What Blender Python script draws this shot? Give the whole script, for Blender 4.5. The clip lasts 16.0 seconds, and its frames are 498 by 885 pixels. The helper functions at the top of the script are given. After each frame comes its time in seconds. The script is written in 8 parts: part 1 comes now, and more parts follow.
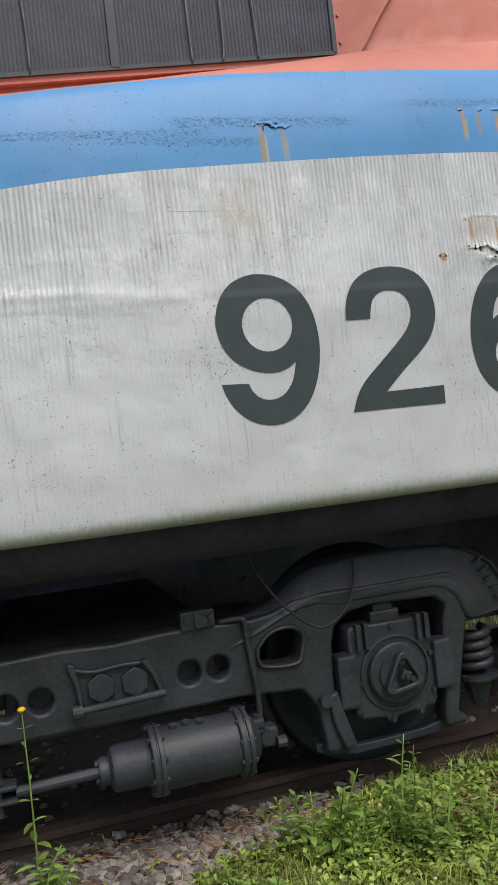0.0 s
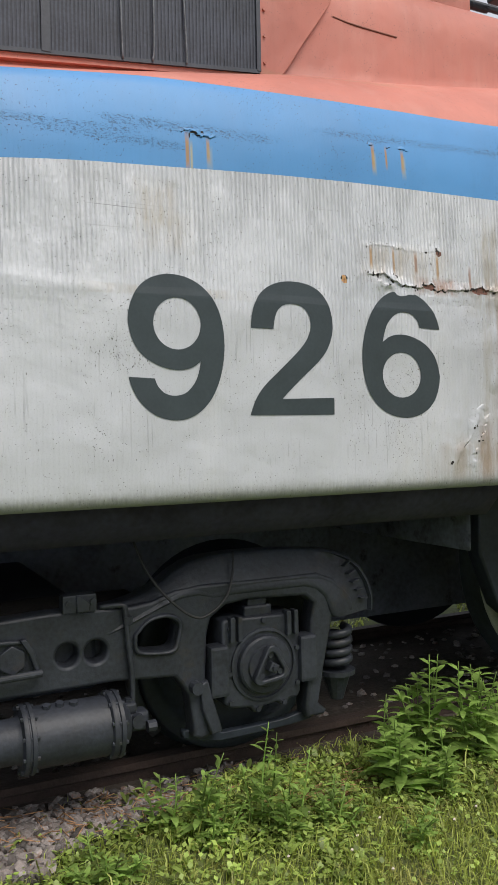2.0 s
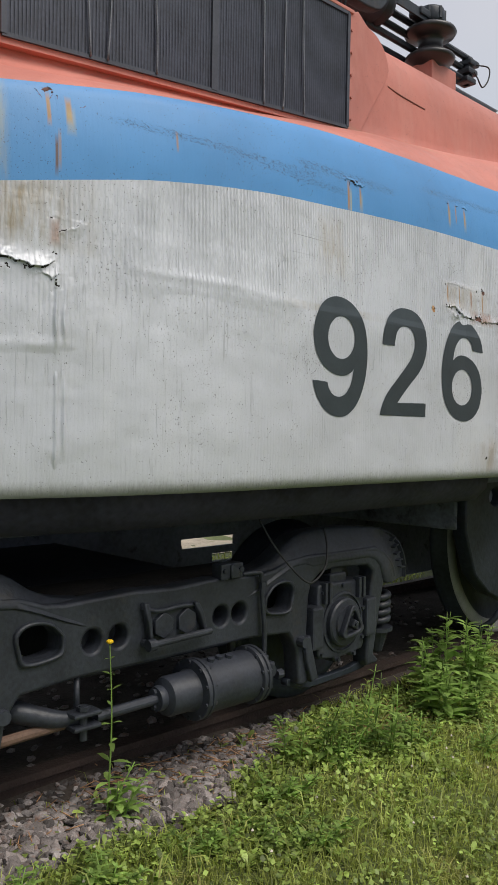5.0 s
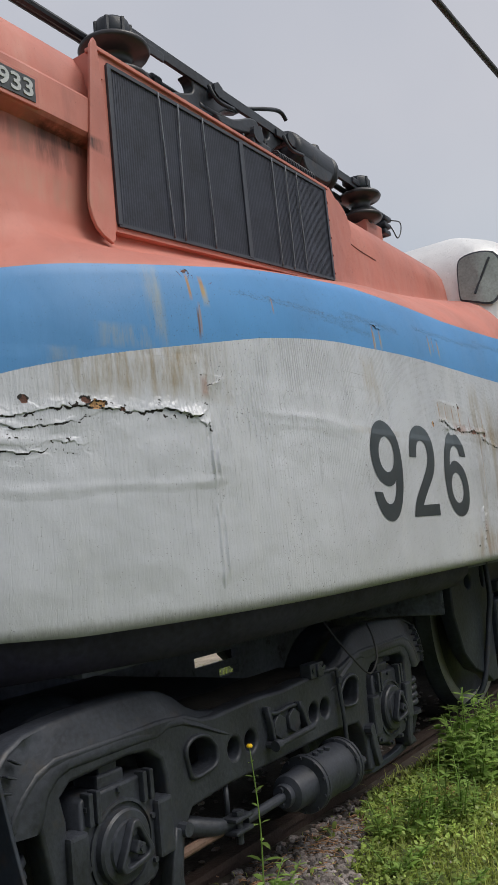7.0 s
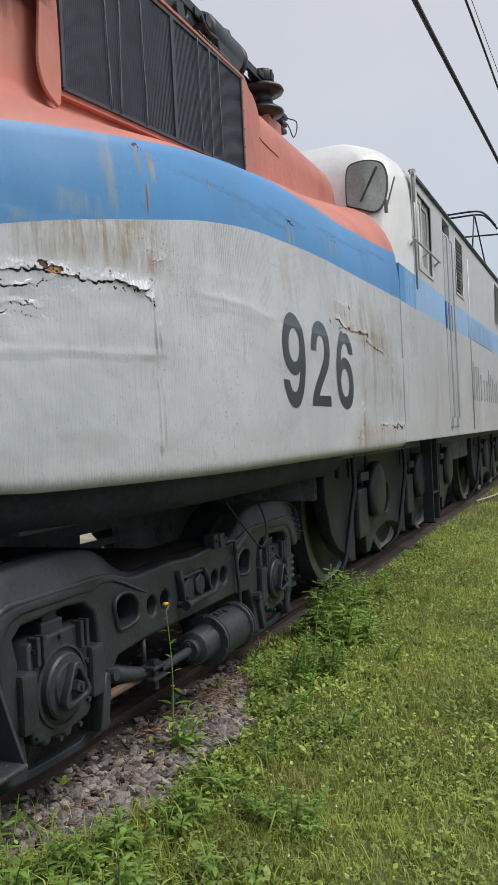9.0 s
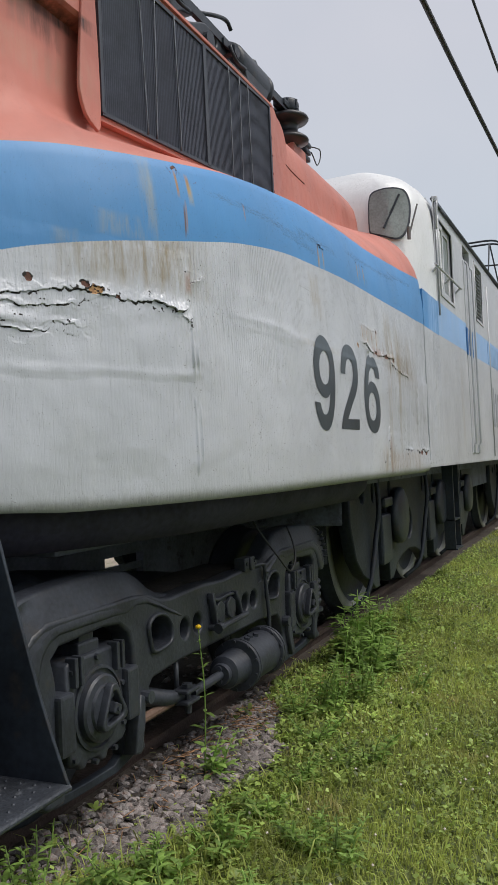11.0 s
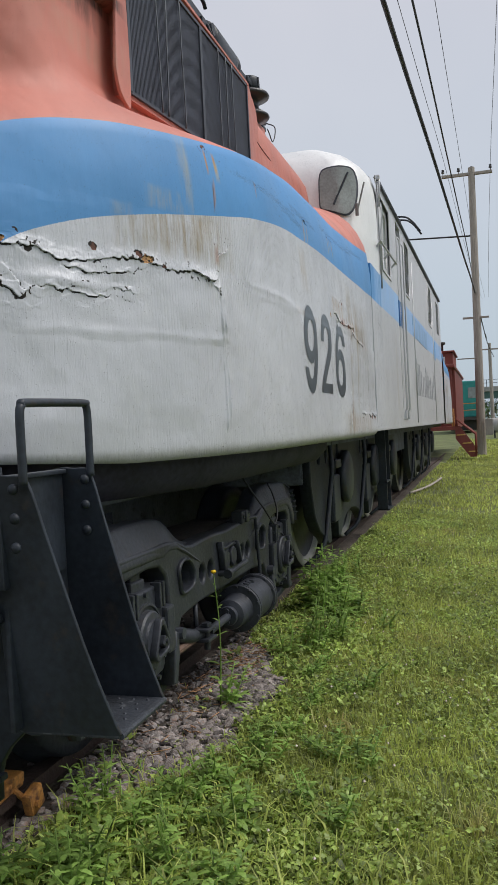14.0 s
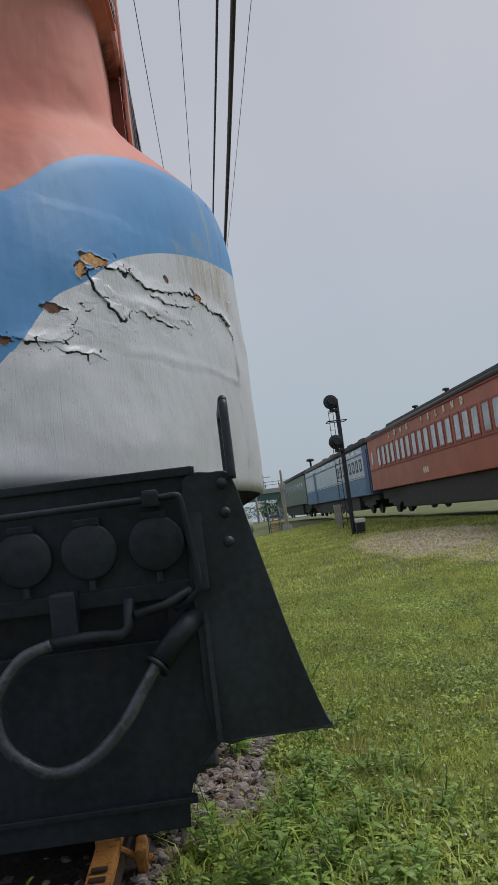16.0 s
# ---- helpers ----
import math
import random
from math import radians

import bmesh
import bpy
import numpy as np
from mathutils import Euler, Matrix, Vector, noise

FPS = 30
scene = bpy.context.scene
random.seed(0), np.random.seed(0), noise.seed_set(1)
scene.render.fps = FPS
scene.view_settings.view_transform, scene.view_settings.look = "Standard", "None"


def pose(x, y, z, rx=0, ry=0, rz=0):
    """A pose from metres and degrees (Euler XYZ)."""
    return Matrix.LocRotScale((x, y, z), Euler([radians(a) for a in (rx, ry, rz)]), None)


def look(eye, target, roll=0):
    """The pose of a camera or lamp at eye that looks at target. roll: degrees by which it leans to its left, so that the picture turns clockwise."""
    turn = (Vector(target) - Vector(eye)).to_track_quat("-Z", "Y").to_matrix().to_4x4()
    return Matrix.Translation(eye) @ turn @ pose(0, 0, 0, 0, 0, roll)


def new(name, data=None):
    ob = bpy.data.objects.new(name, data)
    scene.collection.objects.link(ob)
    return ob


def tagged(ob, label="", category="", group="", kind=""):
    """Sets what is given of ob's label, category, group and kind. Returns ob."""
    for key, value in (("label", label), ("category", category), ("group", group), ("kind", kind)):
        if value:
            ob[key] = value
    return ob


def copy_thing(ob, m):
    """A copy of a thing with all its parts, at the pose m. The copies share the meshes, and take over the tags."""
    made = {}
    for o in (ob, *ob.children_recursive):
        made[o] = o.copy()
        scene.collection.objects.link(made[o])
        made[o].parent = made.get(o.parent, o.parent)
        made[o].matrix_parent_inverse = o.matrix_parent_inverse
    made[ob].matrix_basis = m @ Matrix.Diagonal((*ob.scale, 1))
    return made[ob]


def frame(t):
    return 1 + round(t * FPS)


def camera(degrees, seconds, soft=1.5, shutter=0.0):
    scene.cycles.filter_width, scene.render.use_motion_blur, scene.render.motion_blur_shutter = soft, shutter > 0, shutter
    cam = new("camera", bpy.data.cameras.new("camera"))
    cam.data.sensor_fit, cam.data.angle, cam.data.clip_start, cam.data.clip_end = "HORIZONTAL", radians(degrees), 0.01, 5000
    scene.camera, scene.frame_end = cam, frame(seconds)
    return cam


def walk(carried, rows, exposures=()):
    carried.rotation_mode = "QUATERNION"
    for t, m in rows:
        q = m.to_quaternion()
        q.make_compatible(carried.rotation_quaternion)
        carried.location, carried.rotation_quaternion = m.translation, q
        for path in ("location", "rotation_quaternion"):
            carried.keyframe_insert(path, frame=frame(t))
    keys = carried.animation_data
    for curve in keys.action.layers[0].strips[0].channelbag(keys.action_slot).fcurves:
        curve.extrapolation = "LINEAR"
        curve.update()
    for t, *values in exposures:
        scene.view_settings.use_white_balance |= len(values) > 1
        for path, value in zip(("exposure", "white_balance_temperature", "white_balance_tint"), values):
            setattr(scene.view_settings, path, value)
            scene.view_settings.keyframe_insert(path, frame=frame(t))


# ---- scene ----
cam = camera(33.8, 16.0)
PATH = [
    (0, (0.056, 0.012, 1.611), (0.645, 1.923, 1.612), -6.3),
    (0.5, (-0.005, -0.043, 1.608), (0.763, 1.804, 1.594), -6.3),
    (1, (-0.024, -0.046, 1.597), (0.916, 1.718, 1.53), -5.0),
    (1.5, (-0.045, -0.045, 1.601), (0.875, 1.729, 1.511), -2.6),
    (2, (-0.098, -0.06, 1.609), (0.796, 1.728, 1.588), -1.1),
    (2.5, (-0.26, -0.047, 1.61), (0.729, 1.686, 1.747), 0.1),
    (3, (-0.551, 0.033, 1.596), (0.373, 1.798, 1.772), 0.1),
    (3.5, (-0.853, 0.036, 1.595), (0.094, 1.798, 1.573), 0.4),
    (4, (-1.13, 0.155, 1.551), (-0.071, 1.843, 1.376), 2.0),
    (4.2, (-1.249, 0.211, 1.554), (-0.102, 1.841, 1.384), 2.6),
    (6.3, (-2.477, 0.709, 1.649), (-0.886, 1.899, 1.875), -5.2),
    (6.5, (-2.567, 0.784, 1.648), (-0.953, 1.938, 1.901), -5.5),
    (7, (-2.832, 0.893, 1.611), (-1.183, 1.997, 1.859), -5.5),
    (7.5, (-3.029, 1.069, 1.571), (-1.398, 2.208, 1.778), -4.1),
    (8, (-3.129, 1.173, 1.532), (-1.491, 2.315, 1.651), -3.6),
    (8.3, (-3.167, 1.142, 1.54), (-1.446, 2.160, 1.561), -3.4),
    (8.5, (-3.185, 1.149, 1.533), (-1.405, 2.06, 1.524), -3.2),
    (9, (-3.197, 1.149, 1.534), (-1.354, 1.926, 1.513), -2.8),
    (9.5, (-3.194, 1.15, 1.532), (-1.345, 1.913, 1.528), -2.9),
    (10, (-3.205, 1.155, 1.534), (-1.375, 1.963, 1.552), -3.0),
    (10.2, (-3.203, 1.159, 1.532), (-1.383, 1.987, 1.56), -3.0),
    (12.3, (-3.452, 1.484, 1.455), (-1.58, 2.182, 1.542), -1.9),
    (12.5, (-3.513, 1.512, 1.453), (-1.624, 2.167, 1.502), -2.3),
    (13, (-3.633, 1.545, 1.474), (-1.722, 2.134, 1.444), -3.1),
    (13.5, (-3.686, 1.573, 1.475), (-1.764, 2.126, 1.42), -3.3),
    (14, (-3.725, 1.632, 1.469), (-1.808, 2.2, 1.438), -2.9),
    (14.5, (-3.755, 1.814, 1.419), (-1.841, 2.392, 1.442), -2.8),
    (14.8, (-3.781, 2.025, 1.391), (-1.857, 2.57, 1.44), -3.1),
    (15, (-3.864, 2.165, 1.327), (-1.918, 2.618, 1.411), -3.9),
    (15.5, (-3.96, 2.503, 1.289), (-1.975, 2.695, 1.437), -5.8),
    (16, (-4.027, 2.931, 1.222), (-2.04, 2.812, 1.416), -7.2),
]
EXPOSURES = [(0.0, 0.39, 6700, 10), (3.0, 0.44, 6700, 10), (4.2, 0.4, 6700, 10), (6.3, 0.06, 6610, 10), (7.3, 0.08, 6600, 10), (8.0, 0.48, 6590, 10), (8.4, 0.42, 6580, 10), (9.0, 0.27, 6530, 10), (10.2, 0.18, 6510, 10), (12.3, 0.26, 6500, 10), (13.0, 0.30, 6500, 10), (14.5, 0.19, 6500, 10), (15.0, 0.25, 6500, 10), (15.5, 0.16, 6500, 10), (16.0, -0.06, 6500, 10)]
walk(cam, [(t, look(eye, target, roll)) for t, eye, target, roll in PATH], EXPOSURES)

# ---- world, sun ----
world = bpy.data.worlds.new("overcast_sky")
scene.world = world
world.use_nodes = True
wn, wl = world.node_tree.nodes, world.node_tree.links
wn.clear()
sky = wn.new("ShaderNodeTexSky")
sky.sky_type, sky.sun_disc = "NISHITA", False
sky.sun_elevation, sky.sun_rotation = radians(58), radians(200)
sky.air_density, sky.dust_density = 1.2, 3.0
coord, split = wn.new("ShaderNodeTexCoord"), wn.new("ShaderNodeSeparateXYZ")
wl.new(coord.outputs["Generated"], split.inputs["Vector"])
low = wn.new("ShaderNodeMapRange")
low.inputs["From Min"].default_value, low.inputs["From Max"].default_value = 0.0, 0.45
low.inputs["To Min"].default_value, low.inputs["To Max"].default_value = 0.85, 0.0
wl.new(split.outputs["Z"], low.inputs["Value"])
haze = wn.new("ShaderNodeMix")
haze.data_type = "RGBA"
haze.inputs["B"].default_value = (0.46, 0.58, 0.68, 1)
cloud = wn.new("ShaderNodeTexNoise")
cloud.inputs["Scale"].default_value, cloud.inputs["Detail"].default_value = 2.2, 4.0
ramp = wn.new("ShaderNodeValToRGB")
ramp.color_ramp.elements[0].position, ramp.color_ramp.elements[0].color = 0.3, (0.60, 0.625, 0.70, 1)
ramp.color_ramp.elements[1].position, ramp.color_ramp.elements[1].color = 0.75, (0.72, 0.72, 0.77, 1)
dim = wn.new("ShaderNodeVectorMath")
dim.operation = "SCALE"
dim.inputs["Scale"].default_value = 0.10
blend = wn.new("ShaderNodeMix")
blend.data_type = "RGBA"
blend.inputs["Factor"].default_value = 0.82
out, bg = wn.new("ShaderNodeOutputWorld"), wn.new("ShaderNodeBackground")
wl.new(cloud.outputs["Fac"], ramp.inputs["Fac"])
wl.new(sky.outputs["Color"], dim.inputs[0])
wl.new(dim.outputs["Vector"], blend.inputs["A"])
wl.new(low.outputs["Result"], haze.inputs["Factor"])
wl.new(ramp.outputs["Color"], haze.inputs["A"])
wl.new(haze.outputs["Result"], blend.inputs["B"])
wl.new(blend.outputs["Result"], bg.inputs["Color"])
wl.new(bg.outputs["Background"], out.inputs["Surface"])
bg.inputs["Strength"].default_value = 0.9

sun = new("sun", bpy.data.lights.new("sun", "SUN"))
sun.data.energy, sun.data.angle, sun.data.color = 2.3, radians(35), (1.0, 0.96, 0.9)
sun.matrix_world = look((2, -8, 12), (0, 0, 0))

# ---- materials ----
def mat(name, color, rough=0.5, metal=0.0, vary=0.25, scale=6.0, bump=0.0, bump_scale=60.0, second=None, amount=0.5,
        stretch=(1, 1, 1), spec=0.5, contrast=(0.35, 0.65), island=0.0, thin=0.0):
    """A painted or natural surface: base colour with broad and fine variation, optional second colour in patches, fine relief."""
    m = bpy.data.materials.new(name)
    m.use_nodes = True
    n, l = m.node_tree.nodes, m.node_tree.links
    b = n["Principled BSDF"]
    b.inputs["Roughness"].default_value, b.inputs["Metallic"].default_value = rough, metal
    b.inputs["Specular IOR Level"].default_value = spec
    co = n.new("ShaderNodeTexCoord")
    mp = n.new("ShaderNodeMapping")
    mp.inputs["Scale"].default_value = stretch
    l.new(co.outputs["Object"], mp.inputs["Vector"])
    big = n.new("ShaderNodeTexNoise")
    big.inputs["Scale"].default_value, big.inputs["Detail"].default_value = scale, 6.0
    fine = n.new("ShaderNodeTexNoise")
    fine.inputs["Scale"].default_value, fine.inputs["Detail"].default_value = scale * 11, 3.0
    l.new(mp.outputs["Vector"], big.inputs["Vector"])
    l.new(mp.outputs["Vector"], fine.inputs["Vector"])
    both = n.new("ShaderNodeMath")
    both.operation = "MULTIPLY_ADD"
    both.inputs[1].default_value, both.inputs[2].default_value = 0.4, 0.0
    l.new(fine.outputs["Fac"], both.inputs[0])
    add = n.new("ShaderNodeMath")
    add.operation = "MULTIPLY_ADD"
    add.inputs[1].default_value = 0.6
    l.new(big.outputs["Fac"], add.inputs[0])
    l.new(both.outputs[0], add.inputs[2])
    r = n.new("ShaderNodeValToRGB")
    dark = tuple(c * (1 - vary) for c in color)
    light = tuple(min(1, c * (1 + vary)) for c in color)
    r.color_ramp.elements[0].position, r.color_ramp.elements[0].color = contrast[0], (*dark, 1)
    r.color_ramp.elements[1].position, r.color_ramp.elements[1].color = contrast[1], (*light, 1)
    l.new(add.outputs[0], r.inputs["Fac"])
    last = r.outputs["Color"]
    if second:
        patch = n.new("ShaderNodeTexNoise")
        patch.inputs["Scale"].default_value, patch.inputs["Detail"].default_value = scale * 2.3, 8.0
        patch.inputs["Roughness"].default_value = 0.65
        l.new(mp.outputs["Vector"], patch.inputs["Vector"])
        lim = n.new("ShaderNodeMapRange")
        lim.inputs["From Min"].default_value, lim.inputs["From Max"].default_value = 0.68 - 0.25 * amount, 0.78 - 0.15 * amount
        l.new(patch.outputs["Fac"], lim.inputs["Value"])
        mix = n.new("ShaderNodeMix")
        mix.data_type = "RGBA"
        mix.inputs["B"].default_value = (*second, 1)
        l.new(lim.outputs["Result"], mix.inputs["Factor"])
        l.new(last, mix.inputs["A"])
        last = mix.outputs["Result"]
    if island:
        geo = n.new("ShaderNodeNewGeometry")
        info = n.new("ShaderNodeObjectInfo")
        s = n.new("ShaderNodeMath")
        s.operation = "ADD"
        l.new(geo.outputs["Random Per Island"], s.inputs[0])
        l.new(info.outputs["Random"], s.inputs[1])
        w = n.new("ShaderNodeMath")
        w.operation = "FRACT"
        l.new(s.outputs[0], w.inputs[0])
        mr = n.new("ShaderNodeMapRange")
        mr.inputs["To Min"].default_value, mr.inputs["To Max"].default_value = 1 - island, 1 + island
        l.new(w.outputs[0], mr.inputs["Value"])
        hs = n.new("ShaderNodeHueSaturation")
        l.new(mr.outputs["Result"], hs.inputs["Value"])
        l.new(last, hs.inputs["Color"])
        last = hs.outputs["Color"]
    l.new(last, b.inputs["Base Color"])
    if thin:
        tr, ms = n.new("ShaderNodeBsdfTranslucent"), n.new("ShaderNodeMixShader")
        ms.inputs["Fac"].default_value = thin
        l.new(last, tr.inputs["Color"])
        l.new(b.outputs["BSDF"], ms.inputs[1])
        l.new(tr.outputs["BSDF"], ms.inputs[2])
        l.new(ms.outputs["Shader"], n["Material Output"].inputs["Surface"])
    if bump:
        t = n.new("ShaderNodeTexNoise")
        t.inputs["Scale"].default_value, t.inputs["Detail"].default_value = bump_scale, 5.0
        l.new(mp.outputs["Vector"], t.inputs["Vector"])
        bp = n.new("ShaderNodeBump")
        bp.inputs["Strength"].default_value, bp.inputs["Distance"].default_value = bump, 0.01
        l.new(t.outputs["Fac"], bp.inputs["Height"])
        l.new(bp.outputs["Normal"], b.inputs["Normal"])
    return m


def node(n, kind, **values):
    """A new node with its inputs set by name."""
    x = n.new(kind)
    for k, v in values.items():
        x.inputs[k.replace("_", " ")].default_value = v
    return x


def weathered(name, color, rough, metal, stains, flakes=(), scratches=0.0, pit=(0.06, 0.055, 0.05), dent=0.0, rib=0.0, pits=0.5, drip=0.3, moss=False, chalk=(0.6, 0.6, 0.6), chalk_amount=0.15, blotch=0.12, coat=0.0):
    """Old paint on dented sheet: broad blotches, fine vertical ribs and drips, dark pits, and stains of rust and other
    tints, each (x, z, half width, half height, strength).
    """
    m = bpy.data.materials.new(name)
    m.use_nodes = True
    n, l = m.node_tree.nodes, m.node_tree.links
    b = n["Principled BSDF"]
    b.inputs["Metallic"].default_value = metal
    b.inputs["Coat Weight"].default_value, b.inputs["Coat Roughness"].default_value = coat, 0.42
    co = n.new("ShaderNodeTexCoord")

    def noise_at(scale, sx=1.0, sz=1.0, detail=5.0, roughness=0.55):
        mp = n.new("ShaderNodeMapping")
        mp.inputs["Scale"].default_value = (sx, sx, sz)
        l.new(co.outputs["Object"], mp.inputs["Vector"])
        t = node(n, "ShaderNodeTexNoise", Scale=scale, Detail=detail, Roughness=roughness)
        l.new(mp.outputs["Vector"], t.inputs["Vector"])
        return t.outputs["Fac"]

    def span(src, a, b2, lo=0.0, hi=1.0):
        r = n.new("ShaderNodeMapRange")
        r.inputs["From Min"].default_value, r.inputs["From Max"].default_value = a, b2
        r.inputs["To Min"].default_value, r.inputs["To Max"].default_value = lo, hi
        l.new(src, r.inputs["Value"])
        return r.outputs["Result"]

    def calc(op, a, b2=None, c=None):
        r = n.new("ShaderNodeMath")
        r.operation = op
        for k, v in enumerate((a, b2, c)):
            if v is None:
                continue
            if isinstance(v, (int, float)):
                r.inputs[k].default_value = v
            else:
                l.new(v, r.inputs[k])
        return r.outputs[0]

    def over(base, factor, tint):
        x = n.new("ShaderNodeMix")
        x.data_type = "RGBA"
        l.new(factor, x.inputs["Factor"])
        l.new(base, x.inputs["A"])
        x.inputs["B"].default_value = (*tint, 1)
        return x.outputs["Result"]

    blot = noise_at(1.6, 1.0, 0.7, 6.0)
    ramp = n.new("ShaderNodeValToRGB")
    ramp.color_ramp.elements[0].position, ramp.color_ramp.elements[0].color = 0.3, (*[c * (1 - blotch) for c in color], 1)
    ramp.color_ramp.elements[1].position, ramp.color_ramp.elements[1].color = 0.72, (*[min(1, c * (1 + blotch)) for c in color], 1)
    l.new(blot, ramp.inputs["Fac"])
    col = ramp.outputs["Color"]
    col = over(col, calc("MULTIPLY", span(noise_at(3.1, 1.4, 0.35, 6.0, 0.65), 0.52, 0.72), chalk_amount), chalk)
    runs = noise_at(14.0, 3.0, 0.12, 4.0)
    col = over(col, calc("MULTIPLY", span(runs, 0.56, 0.74), drip), [c * 0.55 for c in color])
    wave = node(n, "ShaderNodeTexWave", Scale=19.0, Distortion=3.0, Detail=3.0)
    wave.inputs["Detail Scale"].default_value = 1.6
    wm = n.new("ShaderNodeMapping")
    wm.inputs["Scale"].default_value = (1.0, 0.6, 0.05)
    l.new(co.outputs["Object"], wm.inputs["Vector"])
    l.new(wm.outputs["Vector"], wave.inputs["Vector"])
    sep = n.new("ShaderNodeSeparateXYZ")
    l.new(co.outputs["Object"], sep.inputs["Vector"])
    px, pz = sep.outputs["X"], sep.outputs["Z"]
    ribbed = calc("MULTIPLY", span(calc("ADD", pz, noise_at(4.0, 1.0, 0.7)), 2.38, 2.95, 0.10, 1.0), span(noise_at(7.0, 1.5, 0.5, 4.0), 0.35, 0.6, 0.5, 1.0))
    ribbed = calc("MULTIPLY", ribbed, span(pz, 2.75, 2.95, 1.0, 0.0))
    fine = calc("MULTIPLY", calc("MULTIPLY", wave.outputs["Fac"], ribbed), span(px, -1.0, -0.2, 0.35, 1.0))
    if rib:
        col = over(col, calc("MULTIPLY", span(fine, 0.45, 0.75), 0.44 * rib), [c * 0.50 for c in color])
    side = span(px, -0.9, 0.1, 0.25, 1.0)
    grain = noise_at(230.0, 1.0, 0.8, 3.0, 0.6)
    col = over(col, calc("MULTIPLY", span(grain, 0.52, 0.66, 0.0, 0.20 * min(1.0, rib + 0.15)), side), [c * 0.6 for c in color])
    threads = calc("MULTIPLY", span(noise_at(60.0, 2.2, 0.05, 3.0), 0.61, 0.66), span(noise_at(4.5, 1.2, 0.8, 4.0), 0.45, 0.6))
    col = over(col, calc("MULTIPLY", calc("MULTIPLY", threads, side), 0.36 * min(1.0, rib + 0.1)), [c * 0.45 for c in color])
    if scratches:
        lines = calc("MULTIPLY", span(noise_at(90.0, 0.012, 1.6, 2.0, 0.5), 0.66, 0.69), span(noise_at(2.2, 0.8, 2.5, 3.0), 0.52, 0.6))
        high = span(pz, 2.28, 2.40)
        col = over(col, calc("MULTIPLY", calc("MULTIPLY", lines, high), scratches), [c * 0.3 for c in color])
    where = span(noise_at(3.4, 1.0, 0.8, 5.0, 0.7), 0.42, 0.66, 0.0, 0.075)
    spot = calc("MULTIPLY", span(calc("ADD", noise_at(185.0, 1.0, 0.75, 2.5, 0.5), where), 0.710, 0.738), pits)
    for fx_, fz, hw, hh, slope in flakes:
        off = calc("SUBTRACT", pz, calc("MULTIPLY_ADD", calc("SUBTRACT", px, fx_), slope, fz))
        near = calc("MULTIPLY", span(calc("ABSOLUTE", calc("SUBTRACT", px, fx_)), hw * 0.6, hw, 1.0, 0.0), span(calc("ABSOLUTE", off), hh * 0.2, hh, 1.0, 0.0))
        chips = calc("ADD", calc("MULTIPLY", noise_at(105.0, 0.8, 1.7, 6.0, 0.8), 0.8), calc("MULTIPLY", near, 0.21))
        chips = calc("MULTIPLY", span(chips, 0.612, 0.68), span(near, 0.0, 0.1))
        spot = calc("MAXIMUM", spot, calc("MULTIPLY", chips, 0.75))
    spot = calc("MULTIPLY", spot, span(px, -0.9, 0.1, 0.4, 1.0))
    col = over(col, spot, pit)
    ragged = noise_at(9.0, 2.2, 0.35, 6.0, 0.7)
    for sx, sz, hw, hh, strength, tint in stains:
        dx = calc("DIVIDE", calc("ABSOLUTE", calc("SUBTRACT", px, sx)), hw)
        dz = calc("DIVIDE", calc("ABSOLUTE", calc("SUBTRACT", pz, sz)), hh)
        near = span(calc("MAXIMUM", dx, dz), 0.45, 1.05, 1.0, 0.0)
        worn = span(ragged, 0.36, 0.62) if hw > 0.03 else span(ragged, 0.2, 0.45, 0.6, 1.0)
        col = over(col, calc("MULTIPLY", calc("MULTIPLY", near, worn), strength), tint)
    if moss:
        edge = span(calc("ADD", pz, calc("MULTIPLY", noise_at(45.0, 2.0, 0.5, 5.0, 0.75), -0.05)), 1.352, 1.396, 1.0, 0.0)
        col = over(col, calc("MULTIPLY", edge, 0.55), (0.078, 0.080, 0.052))
    l.new(col, b.inputs["Base Color"])
    l.new(span(blot, 0.3, 0.7, rough - 0.08, rough + 0.1), b.inputs["Roughness"])
    h = calc("MULTIPLY", fine, rib * -1.0)
    h = calc("ADD", h, calc("MULTIPLY", calc("ADD", calc("MULTIPLY", noise_at(38.0, 1.0, 0.5, 6.0, 0.7), 0.45), calc("MULTIPLY", noise_at(125.0, 1.0, 0.32, 2.0, 0.5), min(0.75, 0.75 * rib))), span(pz, 1.8, 2.3, 0.35, 1.0)))
    h = calc("SUBTRACT", h, calc("MULTIPLY", calc("ADD", calc("MULTIPLY", threads, 0.35), calc("MULTIPLY", grain, 0.22)), min(0.7, rib)))
    h = calc("SUBTRACT", h, calc("MULTIPLY", spot, 1.2))
    if rib > 0.5:
        h = calc("ADD", h, calc("MULTIPLY", noise_at(5.0, 0.7, 1.1, 2.0, 0.5), 1.6))
        h = calc("ADD", h, calc("MULTIPLY", calc("MULTIPLY", noise_at(48.0, 1.0, 0.7, 5.0, 0.8), span(noise_at(3.0, 1.0, 1.0, 4.0), 0.48, 0.6)), 0.30))
    h = calc("MULTIPLY", h, span(px, -1.6, -0.6, 0.6, 1.0))
    bp = node(n, "ShaderNodeBump", Strength=0.62 if rib > 0.2 else 0.3, Distance=0.006)
    l.new(h, bp.inputs["Height"])
    wavy = node(n, "ShaderNodeBump", Strength=dent or (0.45 if rib > 0.2 else 0.22), Distance=0.05)
    l.new(noise_at(2.7, 1.0, 0.8, 3.0), wavy.inputs["Height"])
